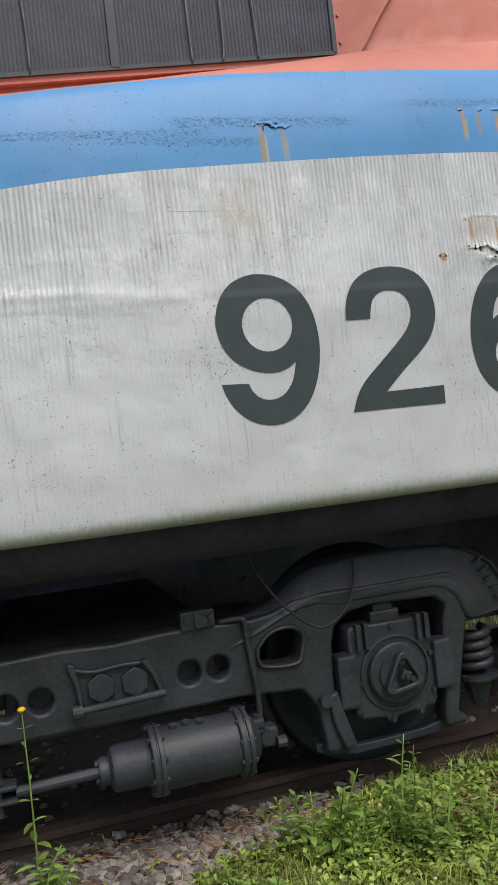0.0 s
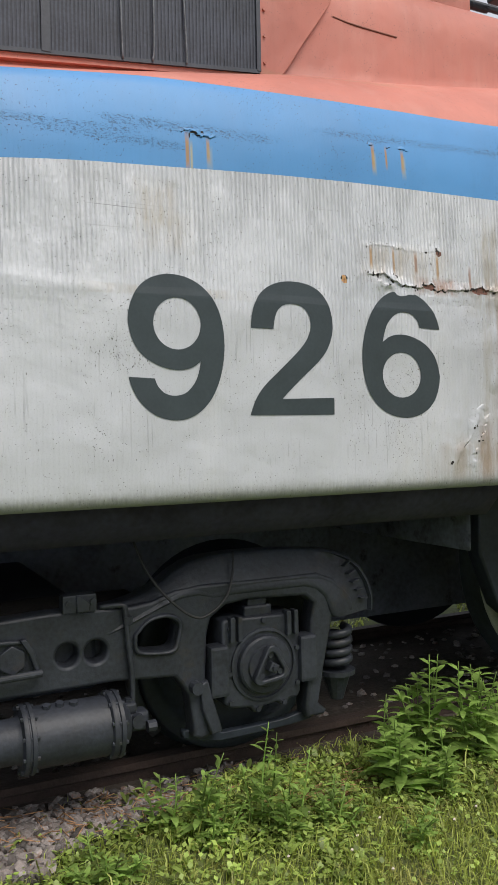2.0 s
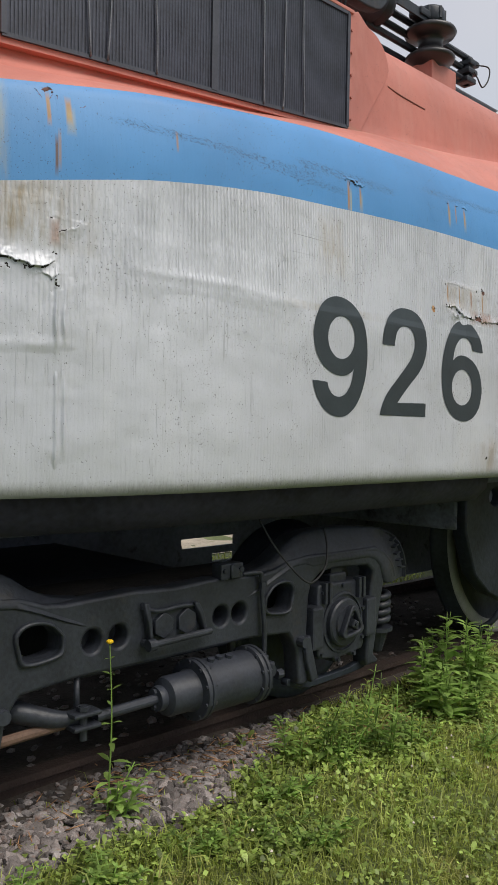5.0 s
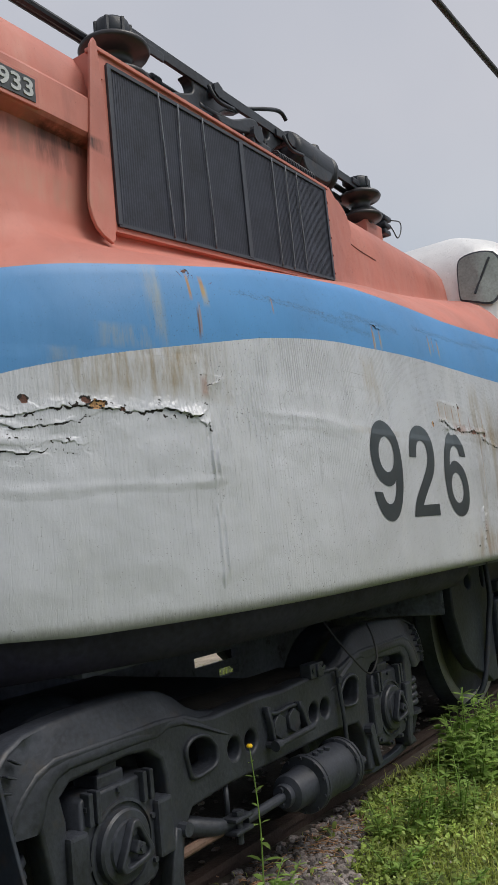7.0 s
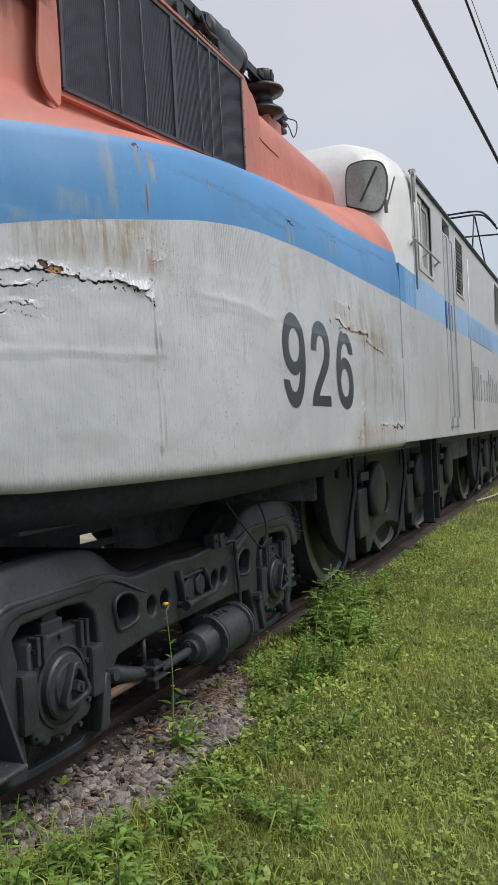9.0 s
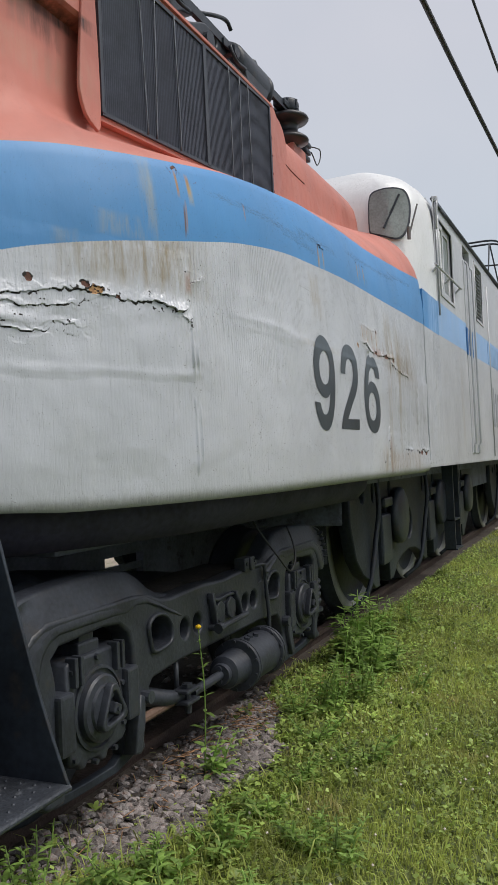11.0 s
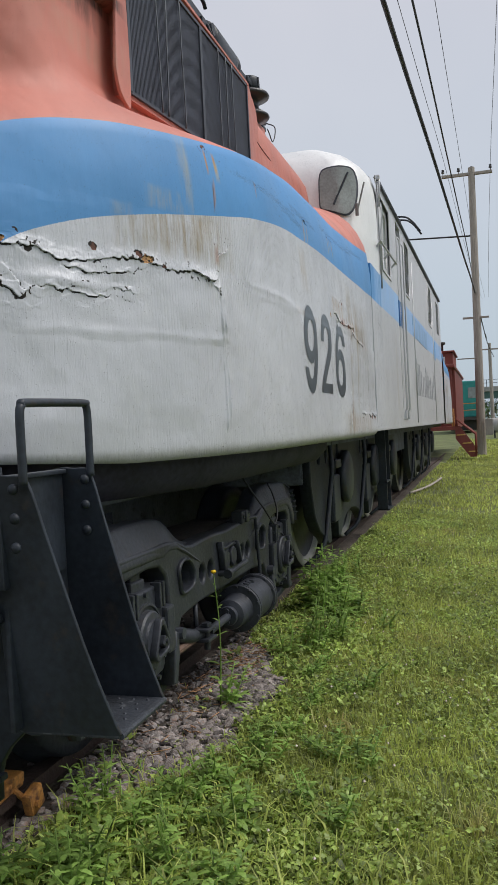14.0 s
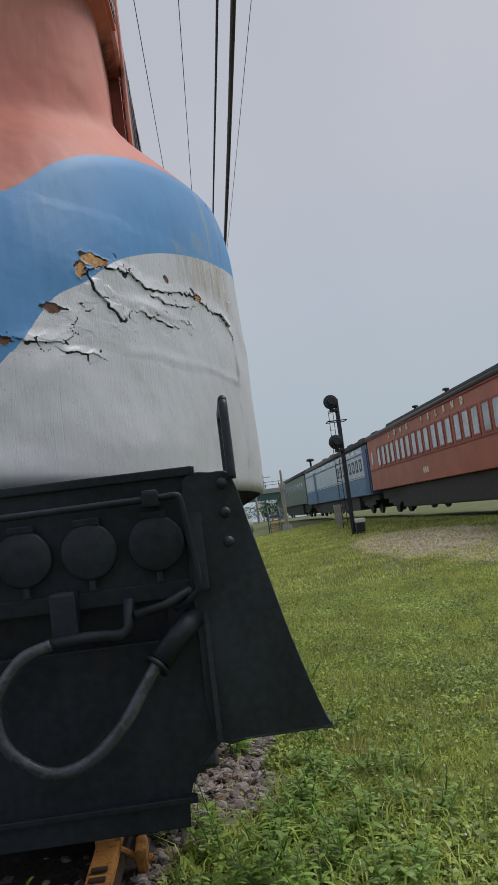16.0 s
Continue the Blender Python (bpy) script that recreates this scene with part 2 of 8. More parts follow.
    l.new(wavy.outputs["Normal"], bp.inputs["Normal"])
    l.new(bp.outputs["Normal"], b.inputs["Normal"])
    return m


RUST, TAN, OCHRE, DRIP = (0.26, 0.10, 0.03), (0.33, 0.27, 0.18), (0.42, 0.36, 0.16), (0.36, 0.19, 0.05)
SILVER = weathered("aluminium_paint", (0.53, 0.547, 0.588), 0.46, 0.22, [
    (0.90, 2.41, 0.09, 0.10, 0.55, TAN), (0.93, 2.32, 0.12, 0.08, 0.35, TAN), (-0.60, 2.29, 0.40, 0.13, 0.9, (0.29, 0.235, 0.15)), (1.95, 2.28, 0.22, 0.09, 0.35, TAN), (1.80, 2.30, 0.008, 0.05, 0.8, DRIP), (1.91, 2.29, 0.007, 0.06, 0.8, DRIP), (2.02, 2.29, 0.009, 0.05, 0.7, RUST), (2.13, 2.28, 0.008, 0.06, 0.8, DRIP), (2.3, 2.24, 0.008, 0.06, 0.7, RUST), (2.55, 2.26, 0.010, 0.08, 0.7, DRIP), (2.44, 2.33, 0.12, 0.2, 0.7, TAN),
    (2.12, 2.20, 0.12, 0.04, 0.9, RUST), (2.4, 1.85, 0.06, 0.35, 0.5, TAN), (2.9, 2.2, 0.5, 0.25, 0.45, TAN), (2.0, 2.29, 0.30, 0.07, 0.25, (0.38, 0.29, 0.18)), (2.5, 2.2, 0.35, 0.03, 0.4, RUST), (2.45, 2.0, 0.012, 0.3, 0.35, DRIP), (2.37, 1.52, 0.05, 0.14, 0.5, RUST), (-0.35, 2.23, 0.02, 0.05, 0.5, RUST),
    (0.95, 2.11, 0.35, 0.02, 0.4, TAN), (2.35, 1.5, 0.2, 0.1, 0.5, TAN),
    (3.1, 1.95, 0.95, 0.5, 0.55, (0.36, 0.365, 0.38)), (2.75, 2.17, 0.5, 0.09, 0.8, (0.26, 0.21, 0.15)), (2.7, 2.0, 0.05, 0.5, 0.5, TAN), (3.3, 1.75, 0.06, 0.5, 0.45, (0.30, 0.29, 0.28)), (2.75, 1.47, 0.8, 0.09, 0.6, (0.34, 0.27, 0.22)), (6.0, 1.9, 2.6, 0.7, 0.6, (0.38, 0.39, 0.41))], scratches=0.7, rib=1.0, pits=0.85, drip=0.07, moss=True, chalk=(0.64, 0.645, 0.66), chalk_amount=0.4, blotch=0.07)
BLUE = weathered("blue_paint", (0.060, 0.235, 0.51), 0.52, 0, [
    (1.03, 2.615, 0.009, 0.075, 0.9, DRIP), (1.045, 2.59, 0.006, 0.07, 0.7, OCHRE), (1.11, 2.63, 0.008, 0.05, 0.8, DRIP), (1.115, 2.60, 0.014, 0.05, 0.3, OCHRE), (1.835, 2.705, 0.009, 0.06, 0.9, DRIP), (1.84, 2.68, 0.012, 0.05, 0.4, OCHRE), (1.90, 2.71, 0.006, 0.05, 0.9, DRIP), (1.98, 2.705, 0.009, 0.05, 0.9, DRIP), (1.985, 2.68, 0.012, 0.05, 0.4, OCHRE),
    (-0.365, 2.63, 0.008, 0.06, 0.9, DRIP), (-0.30, 2.635, 0.012, 0.05, 0.9, DRIP), (-0.295, 2.60, 0.018, 0.05, 0.4, OCHRE), (-0.345, 2.48, 0.006, 0.07, 0.9, (0.13, 0.065, 0.03)), (-0.335, 2.50, 0.006, 0.07, 0.6, DRIP), (-0.53, 2.54, 0.045, 0.2, 0.42, OCHRE), (-0.66, 2.40, 0.12, 0.05, 0.5, OCHRE), (-0.90, 2.32, 0.06, 0.035, 0.3, OCHRE),
    (4.15, 2.8, 0.25, 0.4, 0.9, (0.26, 0.43, 0.70)), (0.1, 2.62, 0.006, 0.04, 0.7, DRIP)], flakes=[(0.35, 2.650, 0.75, 0.05, 0.02), (1.05, 2.70, 0.5, 0.06, 0.02), (2.2, 2.80, 0.9, 0.05, 0.04), (0.75, 2.63, 0.4, 0.05, 0.0), (3.0, 2.86, 0.5, 0.05, 0.03)], pit=(0.022, 0.055, 0.10), rib=0.05, pits=1.0, drip=0.08, chalk=(0.10, 0.30, 0.60), chalk_amount=0.2, blotch=0.14, coat=0.15)
# near-black band below the brow: dark rust with the brow's shade painted in
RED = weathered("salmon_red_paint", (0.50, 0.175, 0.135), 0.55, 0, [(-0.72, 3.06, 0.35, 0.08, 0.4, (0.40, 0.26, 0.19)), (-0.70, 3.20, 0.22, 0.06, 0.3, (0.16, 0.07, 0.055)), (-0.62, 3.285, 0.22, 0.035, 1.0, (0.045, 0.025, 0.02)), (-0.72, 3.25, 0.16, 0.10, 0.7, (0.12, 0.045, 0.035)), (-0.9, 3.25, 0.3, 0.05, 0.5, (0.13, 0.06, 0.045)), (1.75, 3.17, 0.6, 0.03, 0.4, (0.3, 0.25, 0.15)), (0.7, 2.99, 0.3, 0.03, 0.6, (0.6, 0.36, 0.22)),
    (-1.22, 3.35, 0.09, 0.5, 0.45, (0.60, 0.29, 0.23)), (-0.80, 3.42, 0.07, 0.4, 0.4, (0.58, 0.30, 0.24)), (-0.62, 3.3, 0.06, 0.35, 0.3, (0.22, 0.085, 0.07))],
    dent=0.6, rib=0.1, pits=0.6, drip=0.09, chalk=(0.56, 0.27, 0.22), chalk_amount=0.4, blotch=0.2)
CHAR = mat("charcoal_lettering", (0.036, 0.048, 0.054), 0.32, 0, 0.15, 8)
BLACK = mat("black_frame_paint", (0.020, 0.0255, 0.035), 0.45, 0, 0.45, 4, 0.13, 45, (0.045, 0.036, 0.033), 0.45, spec=0.4)
GRIME = mat("greasy_black_paint", (0.018, 0.023, 0.031), 0.5, 0, 0.5, 3, 0.2, 40, (0.022, 0.021, 0.024), 0.35, spec=0.3)
UNDER = mat("sooty_underframe", (0.15, 0.16, 0.20), 0.7, 0, 0.35, 3, 0.2, 40, (0.022, 0.022, 0.026), 0.35, spec=0.2)
STEEL = mat("worn_steel", (0.16, 0.15, 0.14), 0.45, 0.6, 0.3, 9)
TREAD = mat("worn_tread_plate", (0.035, 0.040, 0.050), 0.5, 0.2, 0.4, 9, 0.5, 60, (0.17, 0.18, 0.20), 0.45)
TYRE = mat("white_painted_rim", (0.26, 0.26, 0.25), 0.6, 0, 0.2, 8)
GRILLE = mat("dark_grille", (0.024, 0.028, 0.043), 0.55, 0.1, 0.3, 8)
GREYFRAME = mat("grey_frame", (0.044, 0.050, 0.066), 0.5, 0.1, 0.2, 8)
RIB = mat("grille_rib_paint", (0.040, 0.047, 0.069), 0.55, 0.1, 0.3, 8)
GLASSY = mat("dusty_cab_glass", (0.24, 0.27, 0.265), 0.25, 0, 0.25, 5)
RAILRUST = mat("rusty_rail", (0.048, 0.031, 0.026), 0.75, 0.2, 0.3, 9, 0.5, 60)
STONE = mat("ballast_stone", (0.200, 0.182, 0.176), 0.85, 0, 0.4, 14, 0.5, 80, (0.17, 0.105, 0.08), 0.75, island=0.65)
SOIL = mat("soil_and_grass", (0.10, 0.12, 0.040), 0.95, 0, 0.4, 1.4, 0.8, 30, (0.15, 0.12, 0.07), 0.35)
GRASS = mat("grass_blades", (0.40, 0.455, 0.115), 0.5, 0, 0.4, 0.9, second=(0.45, 0.39, 0.16), amount=0.5, island=0.5, thin=0.5)
WEED = mat("weed_leaves", (0.28, 0.42, 0.11), 0.4, 0, 0.35, 2, island=0.45, thin=0.5)
DIRT = mat("oily_track_dirt", (0.060, 0.048, 0.040), 0.95, 0, 0.4, 5, 0.8, 40, (0.10, 0.085, 0.07), 0.5)
CLOVER = mat("clover_leaves", (0.285, 0.375, 0.095), 0.45, 0, 0.45, 2, island=0.7, thin=0.45)
YELLOW = mat("yellow_petals", (0.85, 0.5, 0.01), 0.6)
WOOD = mat("weathered_pole_wood", (0.33, 0.30, 0.265), 0.85, 0, 0.25, 5, 0.5, 40, stretch=(6, 6, 0.5))
WIRE = mat("black_wire", (0.02, 0.02, 0.022), 0.6)
COACH = mat("orange_coach_paint", (0.42, 0.125, 0.065), 0.5, 0, 0.18, 1.2, second=(0.36, 0.14, 0.085), amount=0.5)
NAVY = mat("dark_blue_car_paint", (0.05, 0.10, 0.22), 0.5, 0, 0.15, 2)
PALE = mat("pale_blue_car_paint", (0.52, 0.59, 0.67), 0.5, 0, 0.15, 1.5)
OLIVE = mat("olive_green_car_paint", (0.14, 0.19, 0.15), 0.5, 0, 0.15, 2)
ROOF = mat("dark_car_roof", (0.04, 0.038, 0.036), 0.7, 0, 0.25, 3)
MAROON = mat("maroon_caboose_paint", (0.18, 0.04, 0.03), 0.6, 0, 0.2, 3)
TEAL = mat("teal_locomotive_paint", (0.02, 0.24, 0.22), 0.5, 0, 0.15, 3)
SAFETY = mat("safety_yellow_paint", (0.50, 0.235, 0.06), 0.6, 0, 0.3, 9, 0.2, 60, (0.13, 0.055, 0.03), 0.75)
CONCRETE = mat("grey_concrete", (0.34, 0.34, 0.33), 0.9, 0, 0.2, 2)
PANE = mat("coach_window_pane", (0.45, 0.50, 0.54), 0.12, 0, 0.3, 1.5)
LEAF = mat("tree_leaves", (0.055, 0.11, 0.03), 0.7, 0, 0.3, 2, island=0.3)
CREAM = mat("cream_lettering", (0.85, 0.78, 0.62), 0.6)
GRAVEL = mat("pale_gravel", (0.40, 0.34, 0.26), 0.95, 0, 0.3, 3, 0.8, 40, (0.16, 0.18, 0.07), 0.45)


# ---- shape helpers ----
def bm_object(name, bm, material=None, parent=None, label="", smooth=False):
    me = bpy.data.meshes.new(name)
    bm.to_mesh(me)
    bm.free()
    if material:
        for m in material if isinstance(material, (list, tuple)) else [material]:
            me.materials.append(m)
    if smooth:
        me.shade_smooth()
    ob = new(name, me)
    if parent:
        ob.parent = parent
    if label:
        ob["label"] = label
    return ob


def part(name, bm, material, parent, label="", smooth=False):
    return bm_object(name, bm, material, parent, label, smooth)


def thing(name, label, category, group="", kind="", at=(0, 0, 0)):
    ob = new(name)
    ob.location = at
    ob.empty_display_size = 0.2
    return tagged(ob, label, category, group, kind)


def box(bm, lo, hi, bevel=0.0, m=None, mat_index=0):
    lo, hi = Vector(lo), Vector(hi)
    r = bmesh.ops.create_cube(bm, size=1.0)
    vs = r["verts"]
    for v in vs:
        v.co = Vector([(lo[i] + hi[i]) / 2 + v.co[i] * (hi[i] - lo[i]) for i in range(3)])
    fs = {f for v in vs for f in v.link_faces}
    if bevel:
        es = {e for v in vs for e in v.link_edges}
        g = bmesh.ops.bevel(bm, geom=list(es), offset=bevel, segments=2, affect="EDGES", profile=0.6)
        vs, fs = g["verts"], g["faces"]
        vs = list({v for f in fs for v in f.verts})
    if m is not None:
        bmesh.ops.transform(bm, matrix=m, verts=list(vs))
    for f in fs:
        if f.is_valid:
            f.material_index = mat_index
    return vs


def rod(bm, a, b, r, seg=12, r2=None, caps=True):
    a, b = Vector(a), Vector(b)
    d = b - a
    q = d.to_track_quat("Z", "Y").to_matrix().to_4x4()
    g = bmesh.ops.create_cone(bm, cap_ends=caps, segments=seg, radius1=r, radius2=r if r2 is None else r2, depth=d.length,
                              matrix=Matrix.Translation((a + b) / 2) @ q)
    return g["verts"]


def tube(bm, pts, r, seg=8):
    """A round bar along a line of points."""
    pts = [Vector(p) for p in pts]
    rings, up = [], None
    for i, p in enumerate(pts):
        d = (pts[min(i + 1, len(pts) - 1)] - pts[max(i - 1, 0)]).normalized()
        if up is None:
            up = d.orthogonal().normalized()
        up = (up - d * up.dot(d)).normalized()
        side = d.cross(up)
        rr = r[i] if isinstance(r, (list, tuple)) else r
        rings.append([bm.verts.new(p + (up * math.cos(k * math.tau / seg) + side * math.sin(k * math.tau / seg)) * rr) for k in range(seg)])
    for a, b in zip(rings, rings[1:]):
        for k in range(seg):
            f = bm.faces.new((a[k], a[(k + 1) % seg], b[(k + 1) % seg], b[k]))
            f.smooth = True
    bm.faces.new(rings[0][::-1])
    bm.faces.new(rings[-1])


def bend(pts, n=6):
    """A smooth line through points (Catmull-Rom)."""
    pts = [Vector(p) for p in pts]
    ps = [2 * pts[0] - pts[1], *pts, 2 * pts[-1] - pts[-2]]
    res = []
    for i in range(1, len(ps) - 2):
        p0, p1, p2, p3 = ps[i - 1:i + 3]
        for k in range(n):
            t = k / n
            res.append(0.5 * (2 * p1 + (p2 - p0) * t + (2 * p0 - 5 * p1 + 4 * p2 - p3) * t * t + (3 * p1 - p0 - 3 * p2 + p3) * t ** 3))
    res.append(pts[-1])
    return res


def lathe(bm, prof, centre, axis="y", seg=32):
    """A turned shape: prof is a list of (radius, height along the axis)."""
    rings = []
    for r, h in prof:
        ring = []
        for k in range(seg):
            a = k * math.tau / seg
            c, s = math.cos(a) * r, math.sin(a) * r
            p = {"y": (c, h, s), "z": (c, s, h), "x": (h, c, s)}[axis]
            ring.append(bm.verts.new(Vector(centre) + Vector(p)))
        rings.append(ring)
    for a, b in zip(rings, rings[1:]):
        for k in range(seg):
            f = bm.faces.new((a[k], a[(k + 1) % seg], b[(k + 1) % seg], b[k]))
            f.smooth = True
    bm.faces.new(rings[0])
    bm.faces.new(rings[-1][::-1])
    bmesh.ops.recalc_face_normals(bm, faces=bm.faces[:])


def crisp(bm, angle=0.5):
    """Splits the edges that are sharper than an angle, so that smooth faces keep hard edges."""
    bmesh.ops.split_edges(bm, edges=[e for e in bm.edges if len(e.link_faces) == 2 and e.calc_face_angle(0.0) > angle])
    return bm


def plate(outlines, y, thick, bevel=0.008, n=1):
    """A bmesh of a plate in the x-z plane with holes, its near face at y, with rounded edges."""
    cu = bpy.data.curves.new("plate", "CURVE")
    cu.dimensions, cu.fill_mode = "2D", "BOTH"
    cu.extrude, cu.bevel_depth, cu.bevel_resolution = thick / 2 - bevel, bevel, n
    cu.offset = -bevel
    for pts in outlines:
        s = cu.splines.new("POLY")
        s.points.add(len(pts) - 1)
        for p, q in zip(s.points, pts):
            p.co = (q[0], q[1], 0, 1)
        s.use_cyclic_u = True
    ob = bpy.data.objects.new("plate", cu)
    me = bpy.data.meshes.new_from_object(ob)
    bm = bmesh.new()
    bm.from_mesh(me)
    bmesh.ops.transform(bm, matrix=Matrix(((1, 0, 0, 0), (0, 0, -1, y + thick / 2), (0, 1, 0, 0), (0, 0, 0, 1))), verts=bm.verts[:])
    bpy.data.objects.remove(ob)
    bpy.data.curves.remove(cu)
    bpy.data.meshes.remove(me)
    return bm


def ring(cx, cz, r, n=20, sz=1.0):
    return [(cx + r * math.cos(i * math.tau / n), cz + r * sz * math.sin(i * math.tau / n)) for i in range(n)]


def text_bm(body, size, depth=0.003, bold=0.0):
    """A bmesh of lettering in the x-z plane, facing -y."""
    cu = bpy.data.curves.new("text", "FONT")
    cu.body, cu.size, cu.extrude, cu.offset = body, size, depth / 2, bold
    cu.align_x = "CENTER"
    ob = bpy.data.objects.new("text", cu)
    me = bpy.data.meshes.new_from_object(ob)
    bm = bmesh.new()
    bm.from_mesh(me)
    bmesh.ops.transform(bm, matrix=Matrix.Rotation(radians(90), 4, "X"), verts=bm.verts[:])
    bpy.data.objects.remove(ob)
    bpy.data.curves.remove(cu)
    bpy.data.meshes.remove(me)
    return bm


def smooth(x, keys):
    """A smooth curve (cubic) through (x, value) keys."""
    if x <= keys[0][0]:
        return keys[0][1]
    for i in range(len(keys) - 1):
        (a, u), (b, v) = keys[i], keys[i + 1]
        if x <= b:
            sl = (v - u) / (b - a)
            m0 = sl if i == 0 else (v - keys[i - 1][1]) / (b - keys[i - 1][0])
            m1 = sl if i + 2 == len(keys) else (keys[i + 2][1] - u) / (keys[i + 2][0] - a)
            t, h = (x - a) / (b - a), b - a
            return u * (2 * t ** 3 - 3 * t * t + 1) + m0 * h * (t ** 3 - 2 * t * t + t) + v * (3 * t * t - 2 * t ** 3) + m1 * h * (t ** 3 - t * t)
    return keys[-1][1]


def table(x, keys):
    if x <= keys[0][0]:
        return keys[0][1]
    for (a, u), (b, v) in zip(keys, keys[1:]):
        if x <= b:
            s = (x - a) / (b - a)
            return u + (v - u) * s
    return keys[-1][1]

# ---- ground and track ----
YC = 4.13        # centre line of the locomotive's track
RAIL = 0.19      # top of its rails


def ground_z(x, y):
    bank = 0.0
    if y > 1.6:
        s = min(1.0, (y - 1.6) / 1.3)
        bank = 0.09 * s * s * (3 - 2 * s)
    s = min(1.0, max(0.0, x - 1.0) / 13.0)
    t = min(1.0, max(0.0, 1.0 - y) / 5.0)
    rise = 0.52 * s * t + 0.006 * max(0.0, min(x, 120.0) - 12.0)
    return bank + rise + 0.02 * noise.noise((x * 0.5, y * 0.5, 0)) + 0.012 * noise.noise((x * 2.1, y * 2.1, 3))


def axis_steps(edges):
    vals = []
    for a, b, n in edges:
        vals += [a + (b - a) * i / n for i in range(n)]
    return vals + [edges[-1][1]]


gx = axis_steps([(-600, -40, 8), (-40, -8, 10), (-8, 12, 90), (12, 45, 60), (45, 120, 25), (120, 900, 10)])
gy = axis_steps([(-600, -60, 8), (-60, -12, 20), (-12, 8, 100), (8, 40, 16), (40, 600, 8)])
bm = bmesh.new()
grid = [[bm.verts.new((x, y, ground_z(x, y))) for y in gy] for x in gx]
for i in range(len(gx) - 1):
    for j in range(len(gy) - 1):
        bm.faces.new((grid[i][j], grid[i + 1][j], grid[i + 1][j + 1], grid[i][j + 1])).smooth = True
tagged(bm_object("ground", bm, SOIL), "grassy ground with clover, soil and worn patches", "ground", kind="structure")


def rail_bm(x0, x1, y, top=RAIL):
    prof = [(-.036, 0), (.036, 0), (.037, -.03), (.010, -.045), (.009, -.125), (.06, -.145), (.065, -.16), (-.065, -.16), (-.06, -.145), (-.009, -.125), (-.010, -.045), (-.037, -.03)]
    bm = bmesh.new()
    a = [bm.verts.new((x0, y + p, top + q)) for p, q in prof]
    b = [bm.verts.new((x1, y + p, top + q)) for p, q in prof]
    for k in range(len(prof)):
        bm.faces.new((a[k], a[(k + 1) % len(prof)], b[(k + 1) % len(prof)], b[k]))
    bm.faces.new(a)
    bm.faces.new(b[::-1])
    bmesh.ops.recalc_face_normals(bm, faces=bm.faces[:])
    return bm


track = thing("railway_track", "rusty steel rails on half-buried wooden sleepers", "track", kind="structure")
part("rail", rail_bm(-12, 60, YC - 0.7525), RAILRUST, track)
part("rail", rail_bm(-12, 60, YC + 0.7525), RAILRUST, track)
sleeper = None
for i in range(60):
    x = -8.1 + i * 0.55
    if sleeper is None:
        bm = bmesh.new()
        box(bm, (-0.11, YC - 1.05, 0.0), (0.11, YC + 1.05, 0.045), 0.01)
        sleeper = part("sleeper", bm, mat("old_sleeper_wood", (0.06, 0.045, 0.035), 0.9, 0, 0.3, 6, 0.5, 40, stretch=(3, 0.5, 3)), track)
        sleeper.location.x = x
    else:
        s = sleeper.copy()
        scene.collection.objects.link(s)
        s.location.x = x

# ---- locomotive: body ----
loco = thing("electric_locomotive", "streamlined electric locomotive, peeling silver with blue band and salmon-red hood", "locomotive", at=(0, 0, 0))
ZB = 1.40
X0, XA, HALF = 0.56, 2.41, 1.515          # plan ellipse of the nose
HX0, HXA, HHALF = -0.85, 0.40, 0.98      # plan ellipse of the hood on top of it
WHITE_TOP = [(-1.85, 1.264), (-1.72, 1.585), (-1.57, 1.857), (-1.49, 1.993), (-1.39, 2.069), (-1.28, 2.161), (-1.14, 2.226), (-0.97, 2.277), (-0.65, 2.344),
             (-0.32, 2.403), (0.03, 2.465), (0.49, 2.520), (0.92, 2.550), (1.74, 2.590), (2.6, 2.600), (5.8, 2.630)]
BLUE_TOP = [(-1.85, 2.05), (-1.58, 2.29), (-1.47, 2.395), (-1.40, 2.477), (-1.25, 2.567), (-0.95, 2.643), (-0.6, 2.689), (-0.3, 2.728), (0.0, 2.773), (0.55, 2.845), (1.0, 2.890),
            (1.86, 2.930), (2.76, 2.955), (4.3, 3.010)]
RISE = [(-1.85, 0.30), (-0.4, 0.20), (1.68, 0.265), (3.0, 0.38), (3.65, 0.46), (4.3, 0.50)]
FILLET = ((0.24, 0.10), (0.36, 0.24), (0.50, 0.38), (0.64, 0.51), (0.77, 0.64), (0.87, 0.78), (0.94, 0.95), (0.98, 1.2))
SHOULDER = ((0.24, 0.18), (0.38, 0.42), (0.53, 0.62), (0.68, 0.79), (0.82, 0.92), (0.93, 1.0), (0.974, 1.03), (0.981, 1.06))
SECTION = 3.72                           # where the nose meets the cab


def plan_points():
    """Pairs of plan points (nose, hood) from the near rear corner round the front to the far one."""
    res = []
    for i in range(36):
        x = SECTION + (X0 - SECTION) * i / 36
        s = (x - X0) / (SECTION - X0)
        hx = HX0 + (3.98 - HX0) * s
        res.append(((x, -HALF), (hx, -HHALF * max(0.03, 1 - max(0.0, (hx - 3.70) / 0.28) ** 2.2) ** 0.5)))
    for i in range(49):
        a = radians(90 - 90 * (i / 48))
        res.append(((X0 - XA * math.cos(a), -HALF * math.sin(a)), (HX0 - HXA * math.cos(a) ** 0.62, -HHALF * math.sin(a) ** 0.62)))
    return res + [((p[0], -p[1]), (h[0], -h[1])) for p, h in res[-2::-1]]


